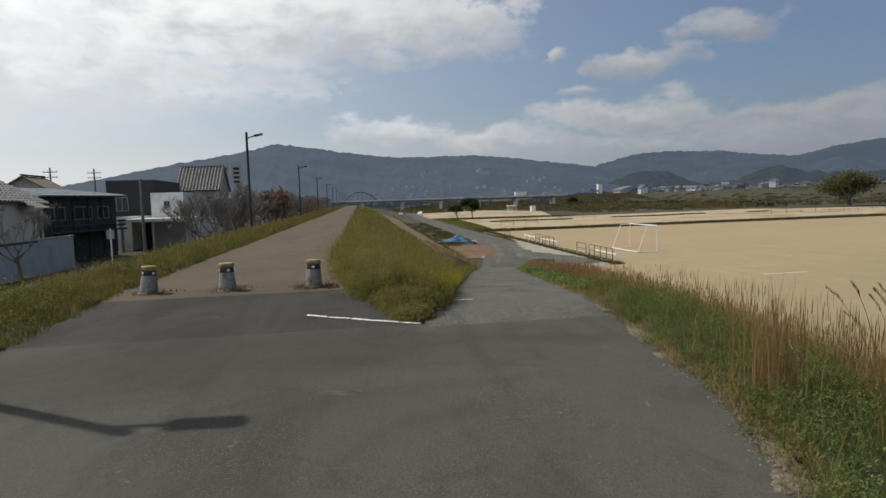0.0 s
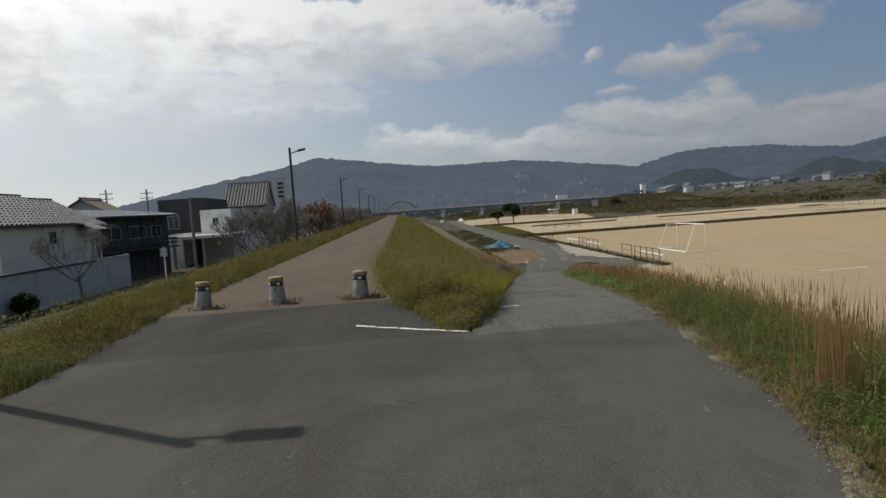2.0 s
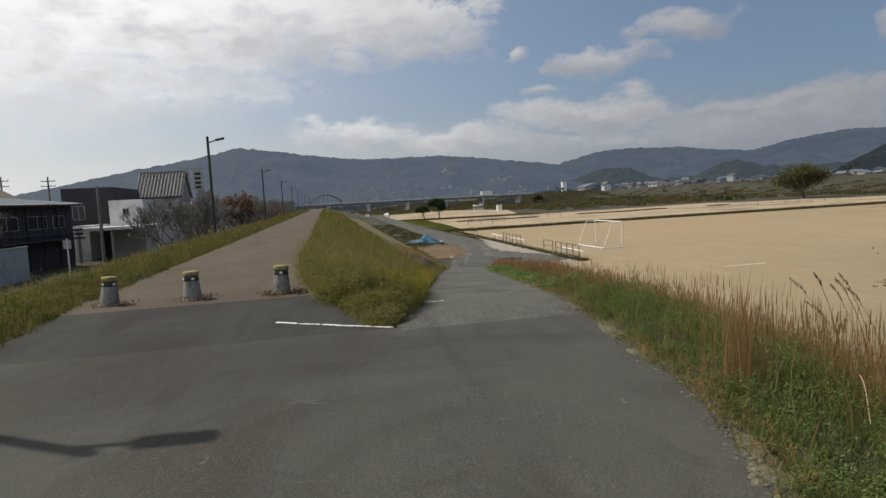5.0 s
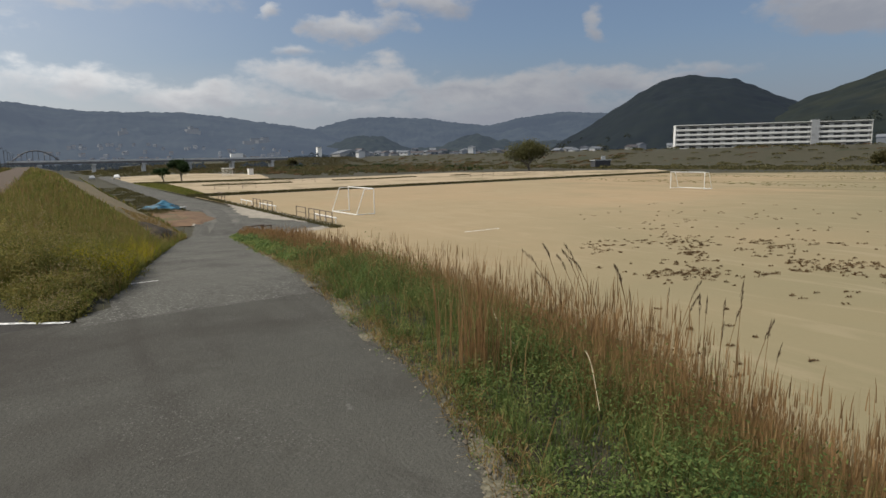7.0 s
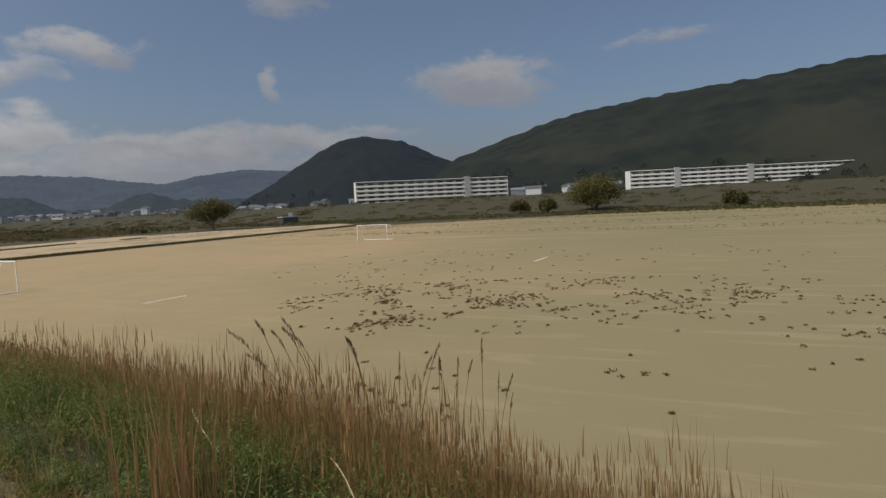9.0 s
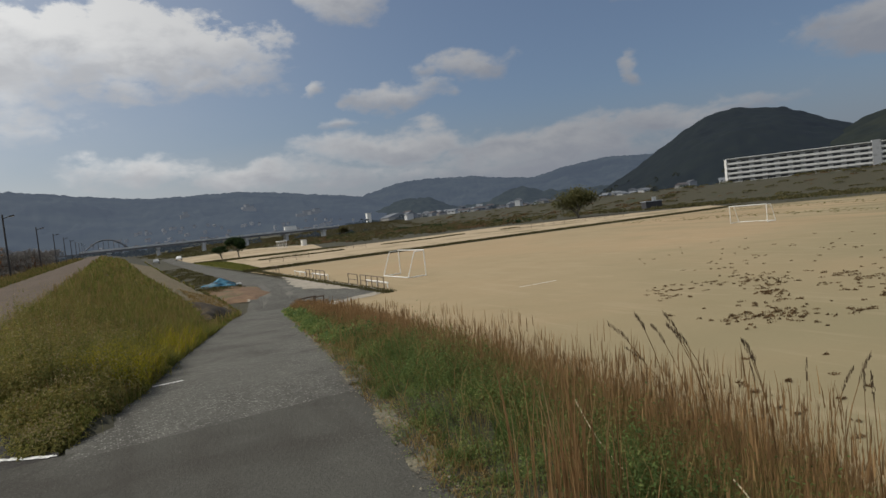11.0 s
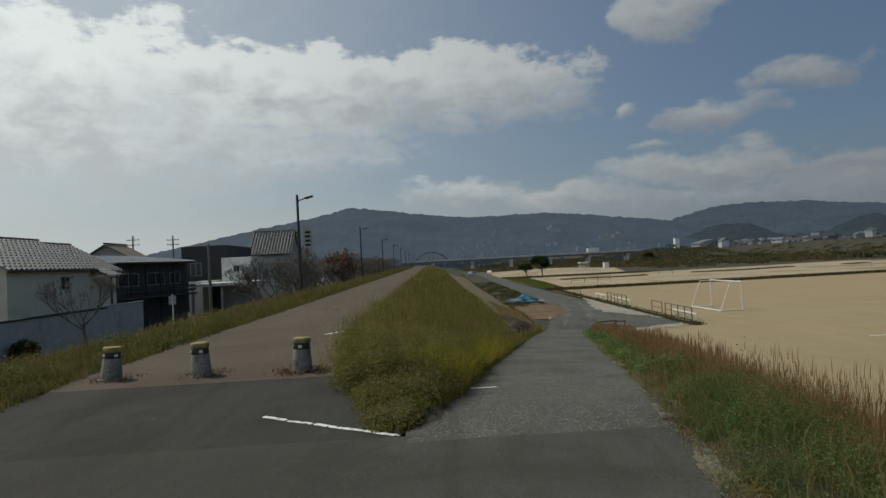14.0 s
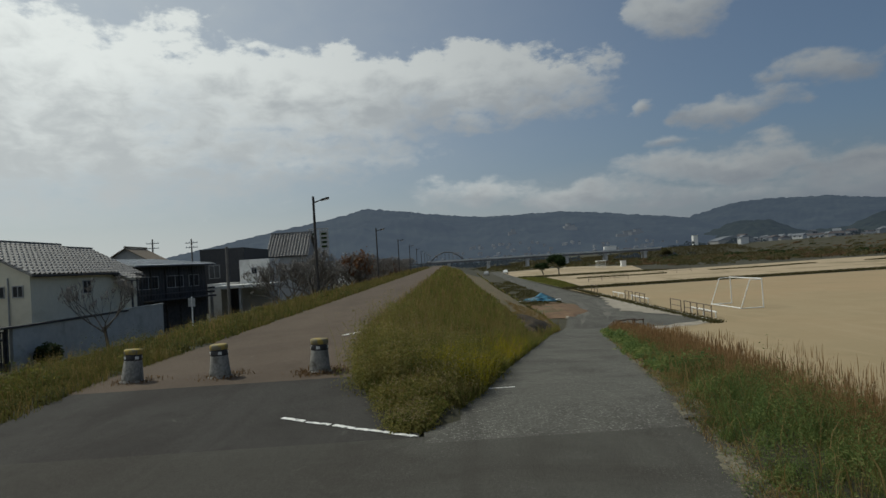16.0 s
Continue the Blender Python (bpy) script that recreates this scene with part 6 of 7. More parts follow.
def utility_pole(label, x, y, h, r, arm=True):
    p = thing("utility_pole", label, "utility pole", pose(x, y, float(land(x, y)) - 0.1), "utility poles")
    part("pole", tube((0, 0, 0), (0, 0, h), r, r * 0.68, 14), M["pole_grey"], p)
    if arm:
        for z in (h - 0.6, h - 1.3):
            part("crossarm", box((-0.9, -0.05, z - 0.05), (0.9, 0.05, z + 0.05)), M["grey_metal"], p)
            for x0 in (-0.8, -0.3, 0.3, 0.8):
                part("insulator", tube((x0, 0, z + 0.051), (x0, 0, z + 0.22), 0.05, 0.035, 8), M["white_metal"], p)
    return p


def build_poles():
    p = utility_pole("large weathered grey brown utility pole with a lamp arm", -12.2, 17.3, 12.5, 0.165)
    part("lamp_arm", tube((0.15, 0, 8.62), (0.9, 0.1, 8.72), 0.02), M["grey_metal"], p)
    part("lamp", tube((0.85, 0.1, 8.66), (1.0, 0.12, 8.76), 0.05, 0.07), M["grey_metal"], p)
    part("transformer", tube((-0.5, 0, 6.3), (-0.5, 0, 7.3), 0.24, 0.24, 14), M["grey_metal"], p)
    part("band", tube((0, 0, 1.2), (0, 0, 2.0), 0.212, 0.209, 14), M["yellow_paint"], p)
    utility_pole("pale concrete pole beside the timber building", -19.3, 62.5, 7.6, 0.17, False)
    for x, y in ((-40, 92), (-36, 96), (-30, 210)):
        utility_pole("far utility pole with crossarms", x, y, 10.8, 0.15)
    s = thing("traffic_sign", "thin white post with a small grey sign", "sign", pose(-16.4, 46.5, float(land(-16.4, 46.5))))
    part("post", tube((0, 0, 0), (0, 0, 3.4), 0.05), M["white_metal"], s)
    part("sign_plate", box((-0.25, -0.03, 2.7), (0.25, -0.055, 3.3), 0.004), M["grey_metal"], s)
    # lattice mast far behind the houses
    m = thing("lattice_mast", "red and white steel lattice mast with three round platforms", "radio mast", pose(-148, 207, -3))
    bm = bmesh.new()
    for i in range(4):
        a, b = math.pi / 4 + i * math.pi / 2, math.pi / 4 + (i + 1) * math.pi / 2
        for k in range(9):
            z0, z1 = k * 3.2, (k + 1) * 3.2
            r0, r1 = 3.0 - k * 0.26, 3.0 - (k + 1) * 0.26
            p0, p1 = Vector((r0 * math.cos(a), r0 * math.sin(a), z0)), Vector((r1 * math.cos(a), r1 * math.sin(a), z1))
            q1 = Vector((r1 * math.cos(b), r1 * math.sin(b), z1))
            add_tube(bm, p0, p1, 0.16, sides=4, caps=False)
            add_tube(bm, p0, q1, 0.09, sides=4, caps=False)
            add_tube(bm, p1, q1, 0.09, sides=4, caps=False)
    part("lattice", bm, M["grey_metal"], m)
    for z in (19.5, 22.6, 25.8):
        part("platform", tube((0, 0, z), (0, 0, z + 0.5), 3.6, 3.6, 16), M["grey_metal"], m)
        for i in range(6):
            a = i * math.pi / 3
            part("dish", tube((3.3 * math.cos(a), 3.3 * math.sin(a), z + 0.501), (3.3 * math.cos(a), 3.3 * math.sin(a), z + 2.0), 0.28), M["white_metal"], m)
    part("drum", tube((0, 0, 29), (0, 0, 31.5), 1.0, 1.0, 12), M["grey_metal"], m)
    part("antenna", tube((2.8, 0, 26.31), (2.8, 0, 32), 0.08), M["grey_metal"], m)


build_houses()
build_poles()


# ---- things on and beside the grounds ----
def build_lines():
    # worn white line across the fork, and short dashes
    def strip(name, a, b, w, label, seed, lift=0.006):
        rng = random.Random(seed)
        bm = bmesh.new()
        a, b = Vector(a), Vector(b)
        d = (b - a).normalized()
        s = Vector((-d.y, d.x, 0))
        n = max(6, int((b - a).length / 0.035))
        rows = []
        for i in range(n + 1):
            p = a.lerp(b, i / n)
            p.x += 0.012 * math.sin(i * 0.4)
            row = []
            for k in (-1, -0.35, 0.35, 1):
                q = p + s * k * w / 2 * (rng.uniform(0.7, 1.15) if abs(k) == 1 else 1)
                row.append(bm.verts.new((q.x, q.y, float(land(q.x, q.y)) + lift)))
            rows.append(row)
        for r0, r1 in zip(rows, rows[1:]):
            for k in range(3):
                if rng.random() > (0.03 if k == 1 else 0.15):
                    bm.faces.new((r0[k], r0[k + 1], r1[k + 1], r1[k]))
        ob = part(name, bm, M["white_paint"])
        return tagged(ob, label, "road marking", kind="structure")
    strip("road_line", (-0.86, 10.12, 0), (0.53, 9.22, 0), 0.06, "worn white painted line along the wedge tip", 1)
    strip("road_line", (-1.25, 16.55, 0), (-0.96, 16.95, 0), 0.12, "short white dash on the levee path", 2)
    strip("road_line", (1.35, 11.85, 0), (1.7, 11.85, 0), 0.09, "short worn white dash on the ramp", 3, 0.012)
    for x, y, n in ((27.5, 37.5, 3.2), (52, 20, 4.0)):
        bm = box((x - n / 2, y - 0.06, FIELD + 0.013), (x + n / 2, y + 0.06, FIELD + 0.018))
        tagged(part("pitch_line", bm, M["white_paint"]), "faint white chalk line on the sand", "pitch marking", kind="structure")


def build_verge_crumbs():
    # crumbled pale earth along the right edge of the asphalt
    ys = np.arange(-6, 9.2, 0.03)
    rng = np.random.default_rng(3)
    k = np.convolve(rng.uniform(0, 1, len(ys) + 6), np.ones(7) / 7, "valid") * (0.7 + 0.6 * np.sin(ys * 1.9))
    L = edge_r(ys) + 0.05 * np.sin(ys * 2.3) + 0.03 * np.sin(ys * 5.1 + 1) - 0.03 - 0.09 * k + 0.015 * rng.uniform(-1, 1, len(ys))
    R = edge_r(ys) + 0.06 + 0.07 * k
    sheet("verge_earth", ys, L, R, M["crumbs"], 0.005, "crumbled pale earth at the asphalt edge", "verge", 5)
    ys = np.arange(9.2, 44, 0.3)
    k = np.convolve(rng.uniform(0, 1, len(ys) + 6), np.ones(7) / 7, "valid")
    sheet("verge_earth", ys, edge_r(ys) - 0.04 - 0.12 * k, edge_r(ys) + 0.10 + 0.12 * k, M["crumbs"], 0.016, "crumbled pale earth at the ramp edge", "verge", 5)
    # clods and gravel strewn along the edge
    k = 5200
    y = rng.uniform(-4, 20, k)
    x = edge_r(y) + rng.normal(size=k) * 0.075 + 0.01
    r = rng.uniform(0.003, 0.010, k) * (1 + (rng.uniform(0, 1, k) > 0.97))
    c = np.stack([x, y, land(x, y) + 0.012], 1)
    o = np.array([(1, 0, 0), (-0.5, 0.87, 0), (-0.5, -0.87, 0), (0.1, 0.05, 0.8)])
    v = c[:, None, :] + o[None] * r[:, None, None] * rng.uniform(0.6, 1.3, (k, 4, 1))
    t = (np.arange(k) * 4)[:, None, None] + np.array([(0, 1, 3), (1, 2, 3), (2, 0, 3)])[None]
    ob = raw_mesh("gravel", v.reshape(-1, 3), t.reshape(-1, 3), M["clod"])
    tagged(ob, "pale gravel and dry clods strewn along the asphalt edge", "gravel", kind="stuff")


M["crumbs"] = material("crumbs", (0.105, 0.095, 0.062), (0.21, 0.19, 0.13), 30, 0.95, 0.5, 60, c=(0.058, 0.055, 0.045), c_scale=4.0, c_at=(0.40, 0.56))


M["clod"] = material("clod", (0.12, 0.105, 0.075), (0.20, 0.175, 0.13), 9, 0.95, 0.0, vary=0.3, island=True)


def pipe_rail(label, x, y, L, z, turn=0, h=0.85, bays=3):
    r = thing("pipe_rail", label, "railing", pose(x, y, z, 0, 0, turn), "pipe rails beside the ground")
    for i in range(bays + 1):
        part("post", tube((0, L * i / bays, 0), (0, L * i / bays, h), 0.04), M["rust_rail"], r)
    part("top_rail", tube((0, 0, h), (0, L, h), 0.035), M["rust_rail"], r)
    part("mid_rail", tube((0, 0.04, h * 0.5), (0, L - 0.04, h * 0.5), 0.025), M["rust_rail"], r)
    return r


M["rust_rail"] = material("rust_rail", (0.10, 0.075, 0.06), (0.16, 0.125, 0.10), 8, 0.7, 0.1, 50)


def build_grounds():
    kerb = thing("kerb", "low concrete kerb between road and sports ground", "kerb", pose(0, 0, 0))
    y = 48.4
    while y < 99:
        x = 20.45 + 0.045 * (y - 48)
        part("kerb_stone", box((x - 0.1, y, FIELD - 0.05), (x + 0.1, y + 1.96, FIELD + 0.13), 0.02), M["concrete"], kerb)
        y += 2.0
    for y, L, b in ((49.2, 5.6, 4), (55.6, 2.6, 1), (66, 3.4, 2), (70.5, 3.0, 2), (88, 4, 2)):
        pipe_rail("rusty brown pipe railing at the edge of the ground", 20.95 + 0.045 * (y - 48), y, L, FIELD + 0.01, -2.6, 1.0, b)
    for y, L in ((49.6, 5.2), (66.5, 6.5), (76, 5.5)):
        b = thing("white_bar", "white horizontal guard bar on short posts", "guard bar", pose(21.5 + 0.045 * (y - 48), y, FIELD + 0.01, 0, 0, -2.6), "white bars beside the kerb")
        part("bar", tube((0, 0, 0.45), (0, L, 0.45), 0.06), M["white_metal"], b)
        for u in (0.2, L / 2, L - 0.2):
            part("post", tube((0, u, 0), (0, u, 0.42), 0.045), M["white_metal"], b)
    # barrier at the end of the reed bank
    for x, y, w in ((12.6, 42.6, 0.6), (13.75, 43.9, 0.4)):
        s = thing("barrier", "small brown pipe barrier beside the ramp", "barrier", pose(x, y, float(land(x, y)), 0, 0, -72), "pipe barriers at the entrance")
        for u in (-w, w):
            part("post", tube((0, u, -0.1), (0, u, 0.9), 0.05), M["rust_rail"], s)
        part("top_bar", tube((0, -w - 0.05, 0.9), (0, w + 0.05, 0.9), 0.05), M["rust_rail"], s)
        for z in (0.32, 0.6):
            part("low_bar", tube((0, -w + 0.03, z), (0, w - 0.03, z), 0.032), M["rust_rail"], s)
    # earth bench with the covered heap
    bm = bmesh.new()
    rng = random.Random(9)
    ring = 26
    layers = []
    for k, (f, z) in enumerate(((1.0, -0.1), (0.85, 0.12), (0.5, 0.3), (0.15, 0.34))):
        layers.append([bm.verts.new((12.2 + 3.5 * f * math.cos(2 * math.pi * i / ring) * (1 + 0.12 * math.sin(i * 1.7)), 68.0 + 11.0 * f * math.sin(2 * math.pi * i / ring) * (1 + 0.08 * math.sin(i * 2.3)),
                                     FIELD + z + rng.uniform(-0.04, 0.04))) for i in range(ring)])
    for a, c in zip(layers, layers[1:]):
        for i in range(ring):
            bm.faces.new((a[i], a[(i + 1) % ring], c[(i + 1) % ring], c[i]))
    bm.faces.new(layers[-1])
    tagged(part("earth_mound", bm, M["dirt"]), "low bench of bare reddish earth below the levee", "earth", kind="structure")
    bm = bmesh.new()
    n, m = 26, 18
    V = [[None] * m for _ in range(n)]
    for i in range(n):
        for j in range(m):
            u, v = i / (n - 1) * 2 - 1, j / (m - 1) * 2 - 1
            r = max(0, 1 - (u * u + v * v) * 0.6)
            z = 1.15 * r * (0.75 + 0.35 * math.sin(3.1 * u + 1.0) * math.cos(2.6 * v)) + 0.10 * math.sin(9 * u + 4 * v) * r + 0.05 * math.sin(17 * v - 6 * u)
            V[i][j] = bm.verts.new((u * 1.6 + 0.12 * math.sin(7 * v), v * 1.6 + 0.1 * math.sin(6 * u), max(0.0, z * 0.9)))
    for i in range(n - 1):
        for j in range(m - 1):
            bm.faces.new((V[i][j], V[i + 1][j], V[i + 1][j + 1], V[i][j + 1]))
    h = thing("covered_heap", "heap covered with a crumpled blue tarpaulin", "heap", pose(12.4, 74.5, FIELD + 0.25) @ Matrix.Diagonal((1.15, 1.0, 0.85, 1)))
    part("tarpaulin", bm, M["tarp"], h)
    for i in range(5):
        x, y = 1.9 * math.cos(i * 1.4), 1.5 * math.sin(i * 1.4)
        part("sandbag", box((x - 0.3, y - 0.18, 0.02), (x + 0.3, y + 0.18, 0.24), 0.08), M["white_paint"], h, "pale sandbag")
    # low structures beyond the first ground
    for x, y, L in ((95, 128, 40), (30, 122, 8), (48, 140, 10)):
        pipe_rail("thin low fence on the far ground", x, y, L, FIELD + 0.02, -90 + 4, 1.1, max(3, int(L / 4)))
    t = thing("shelter", "small white frame shelter beside the far road", "shelter", pose(62.3, 232, FIELD) @ Matrix.Diagonal((0.62, 0.8, 0.95, 1)))
    for x in (-2.5, -0.8, 0.8, 2.5):
        for y in (-1.2, 1.2):
            part("post", box((x - 0.09, y - 0.09, 0), (x + 0.09, y + 0.09, 2.6)), M["white_metal"], t)
    part("roof", box((-2.9, -1.6, 2.61), (2.9, 1.6, 3.0), 0.05), M["white_metal"], t)
    c = thing("storage_hut", "small white storage box on the far ground", "hut", pose(72, 236, FIELD))
    part("body", box((-0.9, -0.9, 0), (0.9, 0.9, 2.2), 0.05), M["white_metal"], c)
    part("roof", box((-1.05, -1.05, 2.21), (1.05, 1.05, 2.4), 0.03), M["grey_metal"], c)
    k = thing("river_hut", "low dark shed with a white board by the willow", "hut", pose(190, 168, FIELD + 0.3))
    part("body", box((-4.5, -1.2, 0), (4.5, 1.2, 2.4), 0.05), M["dark_wood"], k)
    part("roof", box((-4.8, -1.5, 2.41), (4.8, 1.5, 2.7), 0.05), M["roof_metal"], k)
    part("board", box((-1.2, -1.32, 2.72), (1.2, -1.22, 4.2)), M["white_paint"], k)
    part("board_post", box((-0.1, -1.2, 2.705), (0.1, -1.0, 4.0)), M["grey_metal"], k)


def build_patches():
    flat_z = lambda x, y: np.full(np.shape(x), FIELD)
    ys = np.arange(52.5, 84, 0.4)
    k = 0.3 * np.sin(ys * 1.7) + 0.2 * np.sin(ys * 4.1 + 1)
    R = 20.28 + 0.045 * (ys - 48)
    sheet("pale_patch", ys, R - np.interp(ys, [52.5, 56, 60, 66, 74, 84], [0.4, 1.6, 3.2, 3.0, 1.6, 0.3]) - k * 0.7, R, M["wash"], 0.04, "pale sandy wash between the road bend and the kerb", "pavement", 8, flat_z)
    ys = np.arange(0, 9.1, 0.3)
    e0, e1 = np.array((12.9, 45.0)), np.array((20.6, 47.9))
    u = ys / 9.0
    C = e0 + (e1 - e0) * u[:, None]
    wdt = 0.45 + 0.35 * u + 0.15 * np.sin(ys * 2.3)
    grid_mesh("pale_margin", np.stack([np.stack([C[:, 0] - 0.35 * w2, C[:, 1] + w2, np.full(len(u), FIELD + 0.037)], 1) for w2 in (-wdt, wdt * 0.1, wdt)], 0), M["wash"])
    tagged(bpy.data.objects["pale_margin"], "pale worn edge of the entrance pavement", "pavement", kind="structure")
    for off, w0, a, b in ((-0.9, 0.55, 50, 78), (1.1, 0.7, 53, 74)):
        ys = np.arange(a, b, 0.4)
        k = 0.5 + 0.3 * np.sin(ys * 1.1 + off) + 0.2 * np.sin(ys * 2.9 + 1)
        half = w0 * k * np.sin(np.clip((ys - a) / (b - a), 0, 1) * np.pi) + 0.03
        mid = np.interp(ys, ROAD[:, 0], ROAD[:, 1]) + off
        sheet("pale_patch", ys, mid - half, mid + half, M["wash_thin"], 0.045, "pale dust worn into a wheel track of the road bend", "pavement", 6, flat_z)
    ys = np.arange(56, 71, 0.4)
    lft = np.interp(ys, ROAD[:, 0], ROAD[:, 1] - ROAD[:, 2] / 2)
    sheet("pale_margin", ys, lft - 0.2 + 0.1 * np.sin(ys * 1.9), lft + 0.12 + 0.1 * np.sin(ys * 1.3), M["wash"], 0.05, "pale worn edge of the road bend", "pavement", 4, flat_z)
    lumpy = lambda x, y: land(x, y) + 0.07 * np.sin(x * 7 + 2 * np.sin(y * 3)) * np.sin(y * 4.3 + x)
    ys = np.arange(27.0, 50.1, 0.25)
    k = 0.16 * np.sin(ys * 1.7) + 0.1 * np.sin(ys * 4.1)
    left = np.interp(ys, [27, 30, 36, 44, 50], [4.3, 4.4, 5.2, 5.5, 7.6]) + k
    right = np.maximum(left + 0.1, edge_l(ys) - np.interp(ys, [27, 33, 44, 50], [0.5, 0.35, 0.15, 0.4]) + 0.5 * k)
    heap = lambda x, y: lumpy(x, y) + 0.32 * np.sin(np.clip((y - 27) / 23, 0, 1) * np.pi) * np.sin(np.linspace(0, np.pi, x.shape[1]))[None]
    sheet("bare_soil", ys, left, right, M["bare_soil"], 0.03, "dark brown freshly cut soil on the slope, shade in its colour", "soil", 22, heap)
    ys = np.arange(42, 190, 0.8)
    k = 0.25 * np.sin(ys * 1.1) + 0.2 * np.sin(ys * 2.7)
    left = np.interp(ys, [42, 46, 76, 176, 190], [6.4, 5.9, 5.7, 8.3, 8.8]) + 0.6 * k
    sheet("bare_soil", ys, np.minimum(left, edge_l(ys) - 0.3), edge_l(ys) - 0.05 + 0.2 * k, M["dry_soil"], 0.03, "dry tan soil along the lower half of the slope", "soil", 14, lumpy)
    rg = np.random.default_rng(19)
    k = 9000
    y = rg.uniform(64, 150, k)
    lft = edge_l(y)
    rgt = np.interp(y, ROAD[:, 0], ROAD[:, 1] - ROAD[:, 2] / 2) - 0.1
    x = lft - 0.5 + (rgt - lft + 0.5) * rg.uniform(0, 1, k)
    ok = (np.sin(x * 1.1 + np.sin(y * 0.4)) * np.sin(y * 0.35 + 1) > -0.3) & (rgt > lft)
    stuff("bench_grass", [blade_arrays(np.stack([x, y, np.maximum(land(x, y), FIELD)], 1)[ok], rg.uniform(0.08, 0.32, k)[ok], rg.uniform(0.05, 0.12, k)[ok], 0.7)], M["brush"], "patchy olive grass between slope and lower road", "grass")
    k = 6000
    y = rg.uniform(37, 64, k)
    x = edge_l(y) - rg.uniform(0.0, 3.2, k)
    stuff("dead_grass", [blade_arrays(np.stack([x, y, land(x, y)], 1), rg.uniform(0.05, 0.2, k), rg.uniform(0.02, 0.05, k), 0.9)], M["straw"], "thin dead grass on the dry soil", "grass")
    k = 5000
    an, rr = rg.uniform(0, 2 * np.pi, k), np.sqrt(rg.uniform(0, 1, k))
    x, y = 11.7 + 2.7 * rr * np.cos(an), 73.5 + 6.5 * rr * np.sin(an)
    ok = np.sin(x * 1.7 + np.sin(y)) * np.sin(y * 0.9 + 1) > -0.25
    stuff("mound_grass", [blade_arrays(np.stack([x, y, FIELD + 0.2 - 0.25 * (rr - 0.6)], 1)[ok], rg.uniform(0.1, 0.4, k)[ok], rg.uniform(0.04, 0.09, k)[ok], 0.6)], M["brush"], "olive and brown grass on the earth bench", "grass")
    k = 9000
    y = rg.uniform(105, 176, k)
    x = np.interp(y, [105, 140, 176], [21.8, 22.8, 23.6]) + rg.uniform(0, 1, k) * np.interp(y, [105, 135, 160, 176], [2.6, 4.8, 5.6, 3.0])
    stuff("lawn_grass", [blade_arrays(np.stack([x, y, np.full(k, FIELD + 0.03)], 1), rg.uniform(0.06, 0.22, k), rg.uniform(0.1, 0.22, k), 0.6)], M["meadow"], "rough olive grass on the strip beside the lower road", "grass")


M["dry_soil"] = material("dry_soil", (0.120, 0.092, 0.050), (0.185, 0.140, 0.080), 1.4, 0.95, 0.5, 12, c=(0.11, 0.10, 0.045), c_scale=0.6, c_at=(0.48, 0.62))
M["wash"] = material("wash", (0.24, 0.215, 0.17), (0.34, 0.305, 0.245), 1.6, 0.95, 0.2, 30)
M["wash_thin"] = material("wash_thin", (0.10, 0.094, 0.08), (0.15, 0.14, 0.118), 1.2, 0.95, 0.2, 30, c=(0.095, 0.09, 0.08), c_scale=0.6, c_at=(0.45, 0.6))
# brown soil, darkened further so the steep cut's shade is in the colour
M["bare_soil"] = material("bare_soil", (0.026, 0.019, 0.010), (0.048, 0.034, 0.018), 3.0, 0.95, 0.6, 14, c=(0.06, 0.044, 0.02), c_scale=0.8, c_at=(0.56, 0.7))


def car(label, x, y, z, turn, paint):
    c = thing("car", label, "car", pose(x, y, z, 0, 0, turn), "cars by the lower road")
    bm = bmesh.new()
    prof = [(-2.0, 0.35), (-2.05, 0.75), (-1.9, 0.95), (-1.1, 1.0), (-0.6, 1.45), (1.2, 1.48), (1.75, 1.0), (2.05, 0.9), (2.1, 0.4)]
    s = [[bm.verts.new((a, k * (0.85 if b < 1.1 else 0.68), b)) for a, b in prof] for k in (-1, 1)]
    bm.faces.new(s[0])
    bm.faces.new(s[1][::-1])
    for i in range(len(prof)):
        j = (i + 1) % len(prof)
        bm.faces.new((s[0][j], s[0][i], s[1][i], s[1][j]))
    bmesh.ops.bevel(bm, geom=bm.edges[:], offset=0.05, segments=2, affect="EDGES")
    part("body", bm, paint, c)
    for k in (-1, 1):
        part("side_window", box((-0.7, k * 0.80 - 0.02, 1.02), (1.3, k * 0.80 + 0.02, 1.35), 0.01), M["glass"], c)
        for a in (-1.3, 1.3):
            w = part("wheel", tube((a, k * 0.72, 0.32), (a, k * 0.9, 0.32), 0.32, sides=16), M["dark_metal"], c)
            part("rim", tube((a, k * 0.9, 0.32), (a, k * 0.915, 0.32), 0.2, sides=12), M["grey_metal"], w)
    return c


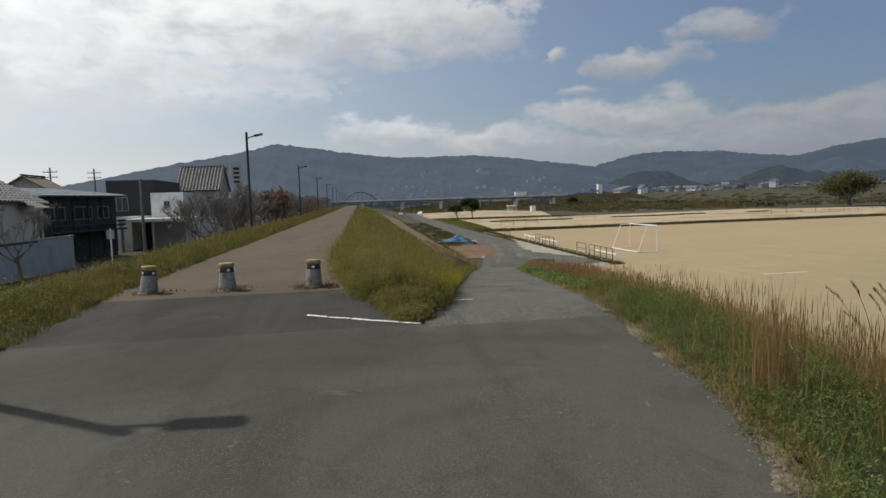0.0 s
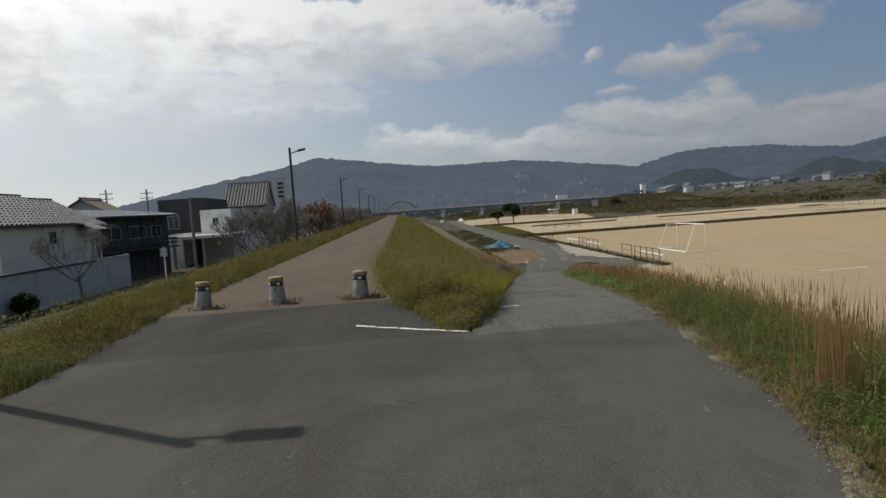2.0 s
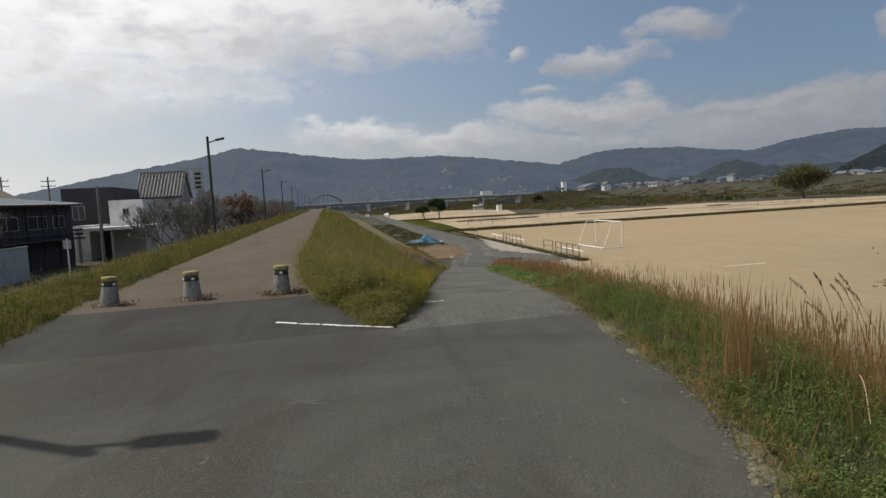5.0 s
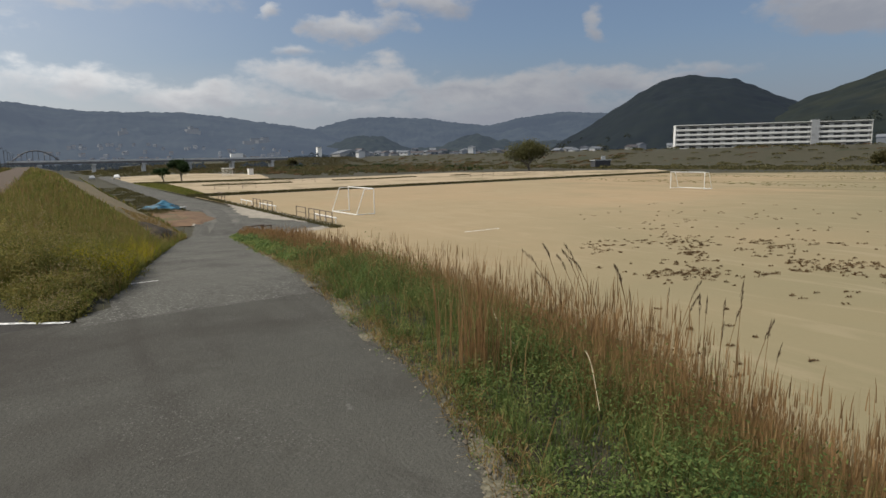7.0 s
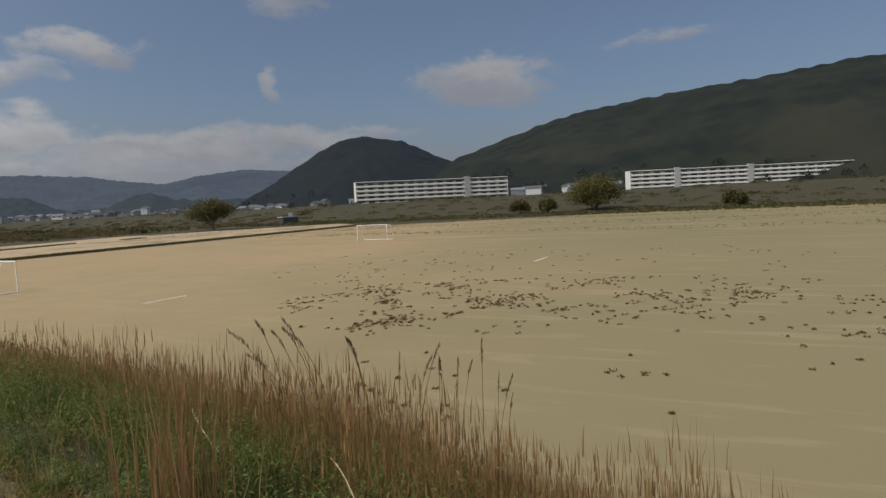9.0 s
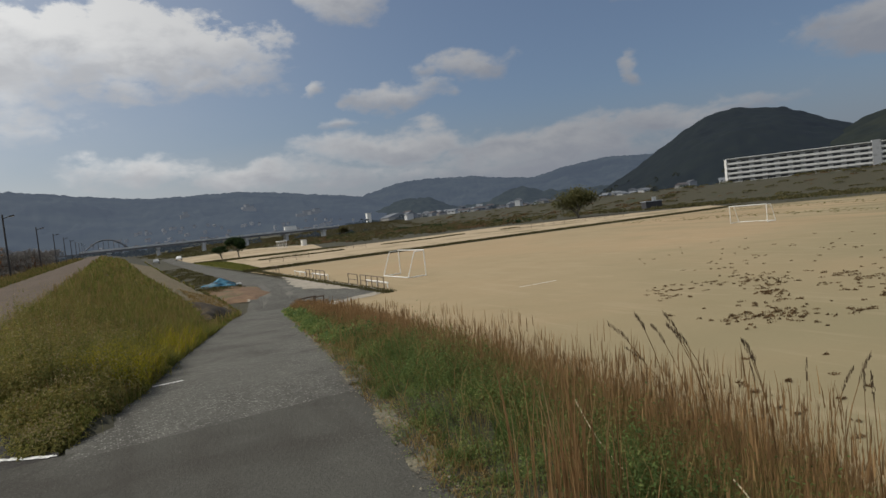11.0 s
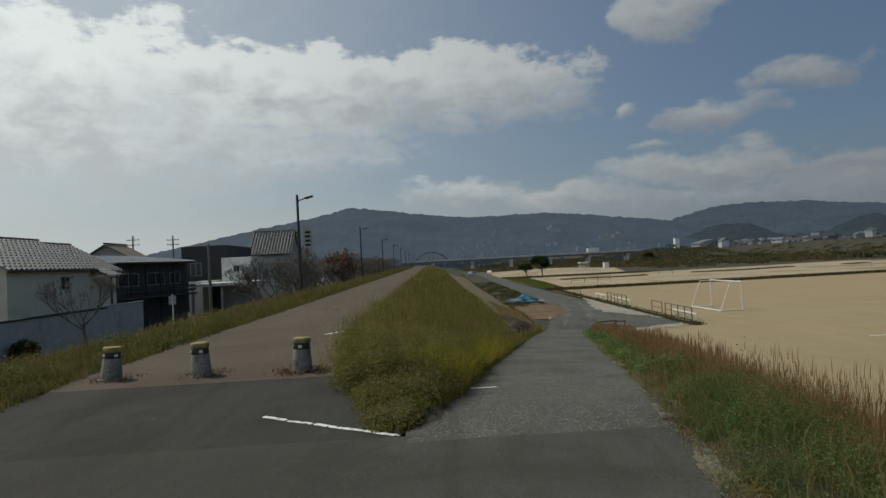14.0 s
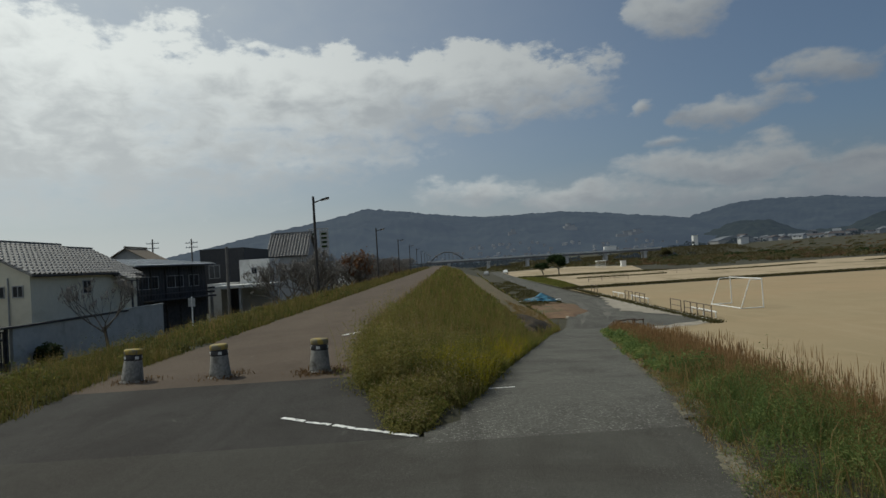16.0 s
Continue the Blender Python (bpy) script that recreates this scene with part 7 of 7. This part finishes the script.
def build_town():
    rng = random.Random(12)
    # bluish glow mixed into the house colours in place of real haze
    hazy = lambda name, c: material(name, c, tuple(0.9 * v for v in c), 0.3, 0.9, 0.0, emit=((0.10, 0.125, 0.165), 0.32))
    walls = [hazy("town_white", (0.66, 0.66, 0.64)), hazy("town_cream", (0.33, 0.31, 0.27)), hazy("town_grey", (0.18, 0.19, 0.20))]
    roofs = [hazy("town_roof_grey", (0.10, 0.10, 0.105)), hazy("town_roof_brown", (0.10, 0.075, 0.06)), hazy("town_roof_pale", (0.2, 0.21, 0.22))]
    # walls on the mountain carry more of this haze glow
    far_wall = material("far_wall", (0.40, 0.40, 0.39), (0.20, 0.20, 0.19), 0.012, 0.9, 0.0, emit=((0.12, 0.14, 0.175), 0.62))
    for i in range(300):
        az = rng.choice((rng.uniform(24, 52), rng.uniform(28, 50), rng.uniform(52, 72), rng.uniform(4, 21) if i % 3 == 0 else rng.uniform(24, 40)))
        if i >= 240:
            az = rng.uniform(27, 53)
        elif i >= 150:
            az = min(23.0, max(-5.0, rng.choice((1.5, 5.0, 8.0, 12.5, 16.0, 19.5)) + rng.gauss(0, 1.5)))
        d = rng.uniform(520, 900)
        x, y = d * math.sin(radians(az)), d * math.cos(radians(az))
        z = rng.uniform(0.5, 4.0)
        w, l, e = rng.uniform(4, 7), rng.uniform(5, 9), rng.uniform(2.2, 3.8)
        if az < 22:
            d = 1110 + 170 * rng.random() ** 1.8
            hill = RIDGES[(2400, 11)]
            k = int(np.argmin((hill[:, 0] - d * math.sin(radians(az))) ** 2 + (hill[:, 1] - d * math.cos(radians(az))) ** 2))
            x, y, z = (float(v) for v in hill[k] + np.array((0, 0, 2.0)))
            w, l, e = 0.75 * w, 0.75 * l, 0.8 * e
        elif i % 2 == 0:
            z += 2.5 * rng.random()
        h = thing("town_house", "distant house of the town below the hills", "house", pose(x, y, z, 0, 0, rng.uniform(0, 180)), "houses of the far town")
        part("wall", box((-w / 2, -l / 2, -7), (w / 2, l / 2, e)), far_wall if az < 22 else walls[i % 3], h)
        bm = bmesh.new()
        r = [(-w / 2 - 0.5, e + 0.01), (w / 2 + 0.5, e + 0.01), (0, e + w * 0.27)]
        s = [[bm.verts.new((a, yy, b)) for a, b in r] for yy in (-l / 2 - 0.5, l / 2 + 0.5)]
        bm.faces.new(s[0])
        bm.faces.new(s[1][::-1])
        for k in range(3):
            j = (k + 1) % 3
            bm.faces.new((s[0][j], s[0][k], s[1][k], s[1][j]))
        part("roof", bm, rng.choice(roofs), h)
        for k in (-0.25, 0.25) if az > 22 else ():
            part("window", box((-w / 2 - 0.04, l * k - 0.9, e * 0.55), (-w / 2 - 0.003, l * k + 0.9, e * 0.8)), M["glass"], h)
    blue = hazy("town_roof_blue", (0.06, 0.22, 0.30))
    for i in range(26):
        az, d = rng.uniform(69.6, 79.2), rng.uniform(430, 560)
        h = thing("town_house", "house on the slope between the apartment blocks", "house", pose(d * math.sin(radians(az)), d * math.cos(radians(az)), rng.uniform(1.5, 3) + (d - 430) * 0.035, 0, 0, rng.uniform(0, 180)), "houses of the far town")
        w, l, e = rng.uniform(6, 8), rng.uniform(7, 11), rng.uniform(3.5, 5.5)
        part("wall", box((-w / 2, -l / 2, -7), (w / 2, l / 2, e)), walls[i % 3], h)
        bm = bmesh.new()
        r = [(-w / 2 - 0.5, e + 0.01), (w / 2 + 0.5, e + 0.01), (0, e + w * 0.27)]
        s = [[bm.verts.new((a, yy, b)) for a, b in r] for yy in (-l / 2 - 0.5, l / 2 + 0.5)]
        bm.faces.new(s[0])
        bm.faces.new(s[1][::-1])
        for k in range(3):
            j = (k + 1) % 3
            bm.faces.new((s[0][j], s[0][k], s[1][k], s[1][j]))
        part("roof", bm, blue if i in (3, 11) else roofs[i % 3], h)
    # pale villas high on the mountain's foot
    hill = RIDGES[(2400, 11)]
    for az, d, wide in ((12.3, 1480, 15), (12.6, 1500, 9), (7.2, 1450, 9), (17.2, 1420, 20), (18.6, 1400, 16)):
        k = int(np.argmin((hill[:, 0] - d * math.sin(radians(az))) ** 2 + (hill[:, 1] - d * math.cos(radians(az))) ** 2))
        h = thing("hillside_villa", "large pale villa among the woods of the mountain", "house", pose(*(float(v) for v in hill[k]), 0, 0, rng.uniform(-20, 20)), "villas on the mountain")
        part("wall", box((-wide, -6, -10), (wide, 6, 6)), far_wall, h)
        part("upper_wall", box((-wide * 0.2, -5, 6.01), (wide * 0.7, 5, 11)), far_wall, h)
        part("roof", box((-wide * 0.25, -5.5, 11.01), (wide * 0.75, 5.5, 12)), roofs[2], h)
    t = thing("white_tower", "plain white tower building beyond the river", "tower", pose(256, 600, 3))
    part("wall", box((-2.2, -2.2, -3), (2.2, 2.2, 10.2), 0.1), M["white_metal"], t)
    part("roof", box((-2.4, -2.4, 10.21), (2.4, 2.4, 10.6)), M["plaster_white"], t)
    g = thing("sports_hall", "sports hall with a low curved grey roof", "hall", pose(302, 620, 3))
    part("wall", box((-18, -10, -3), (18, 10, 4)), walls[1], g)
    bm = bmesh.new()
    rows = []
    for k in (-10.5, 10.5):
        rows.append([bm.verts.new((-19 + 38 * i / 16, k, 4.01 + 4.2 * math.sin(math.pi * i / 16))) for i in range(17)])
    for i in range(16):
        bm.faces.new((rows[0][i], rows[0][i + 1], rows[1][i + 1], rows[1][i]))
    bm.faces.new(rows[0][::-1])
    bm.faces.new(rows[1])
    part("roof", bm, hazy("hall_roof", (0.20, 0.21, 0.22)), g)


def build_bollard_litter():
    rg = np.random.default_rng(23)
    C = np.concatenate([np.tile(c, (k, 1)) for c, k in (((-0.86, 12.22), 420), ((-2.2, 12.34), 150), ((-3.44, 12.40), 120))])
    an, rr = rg.uniform(0, 2 * np.pi, len(C)), 0.14 + np.abs(rg.normal(scale=0.10, size=len(C)))
    x, y = C[:, 0] + rr * np.cos(an) * 1.3, C[:, 1] + rr * np.sin(an)
    P = np.stack([x, y, land(x, y) + 0.004], 1)
    stuff("dry_litter", [blade_arrays(P, rg.uniform(0.02, 0.08, len(P)), rg.uniform(0.006, 0.016, len(P)), 1.4)], M["dead"], "brown dry grass and dirt round the feet of the bollards", "litter")


build_bollard_litter()
build_lines()
build_verge_crumbs()
build_grounds()
build_patches()
car("white car parked by the lower road", 26.3, 232, FIELD + 0.05, 80, M["white_metal"])
car("grey car below the levee", 18.5, 225, FIELD + 0.05, 85, M["grey_metal"])
car("dark car under the carport", -22.3, 84, GROUND_L, 10, M["dark_metal"])
build_town()
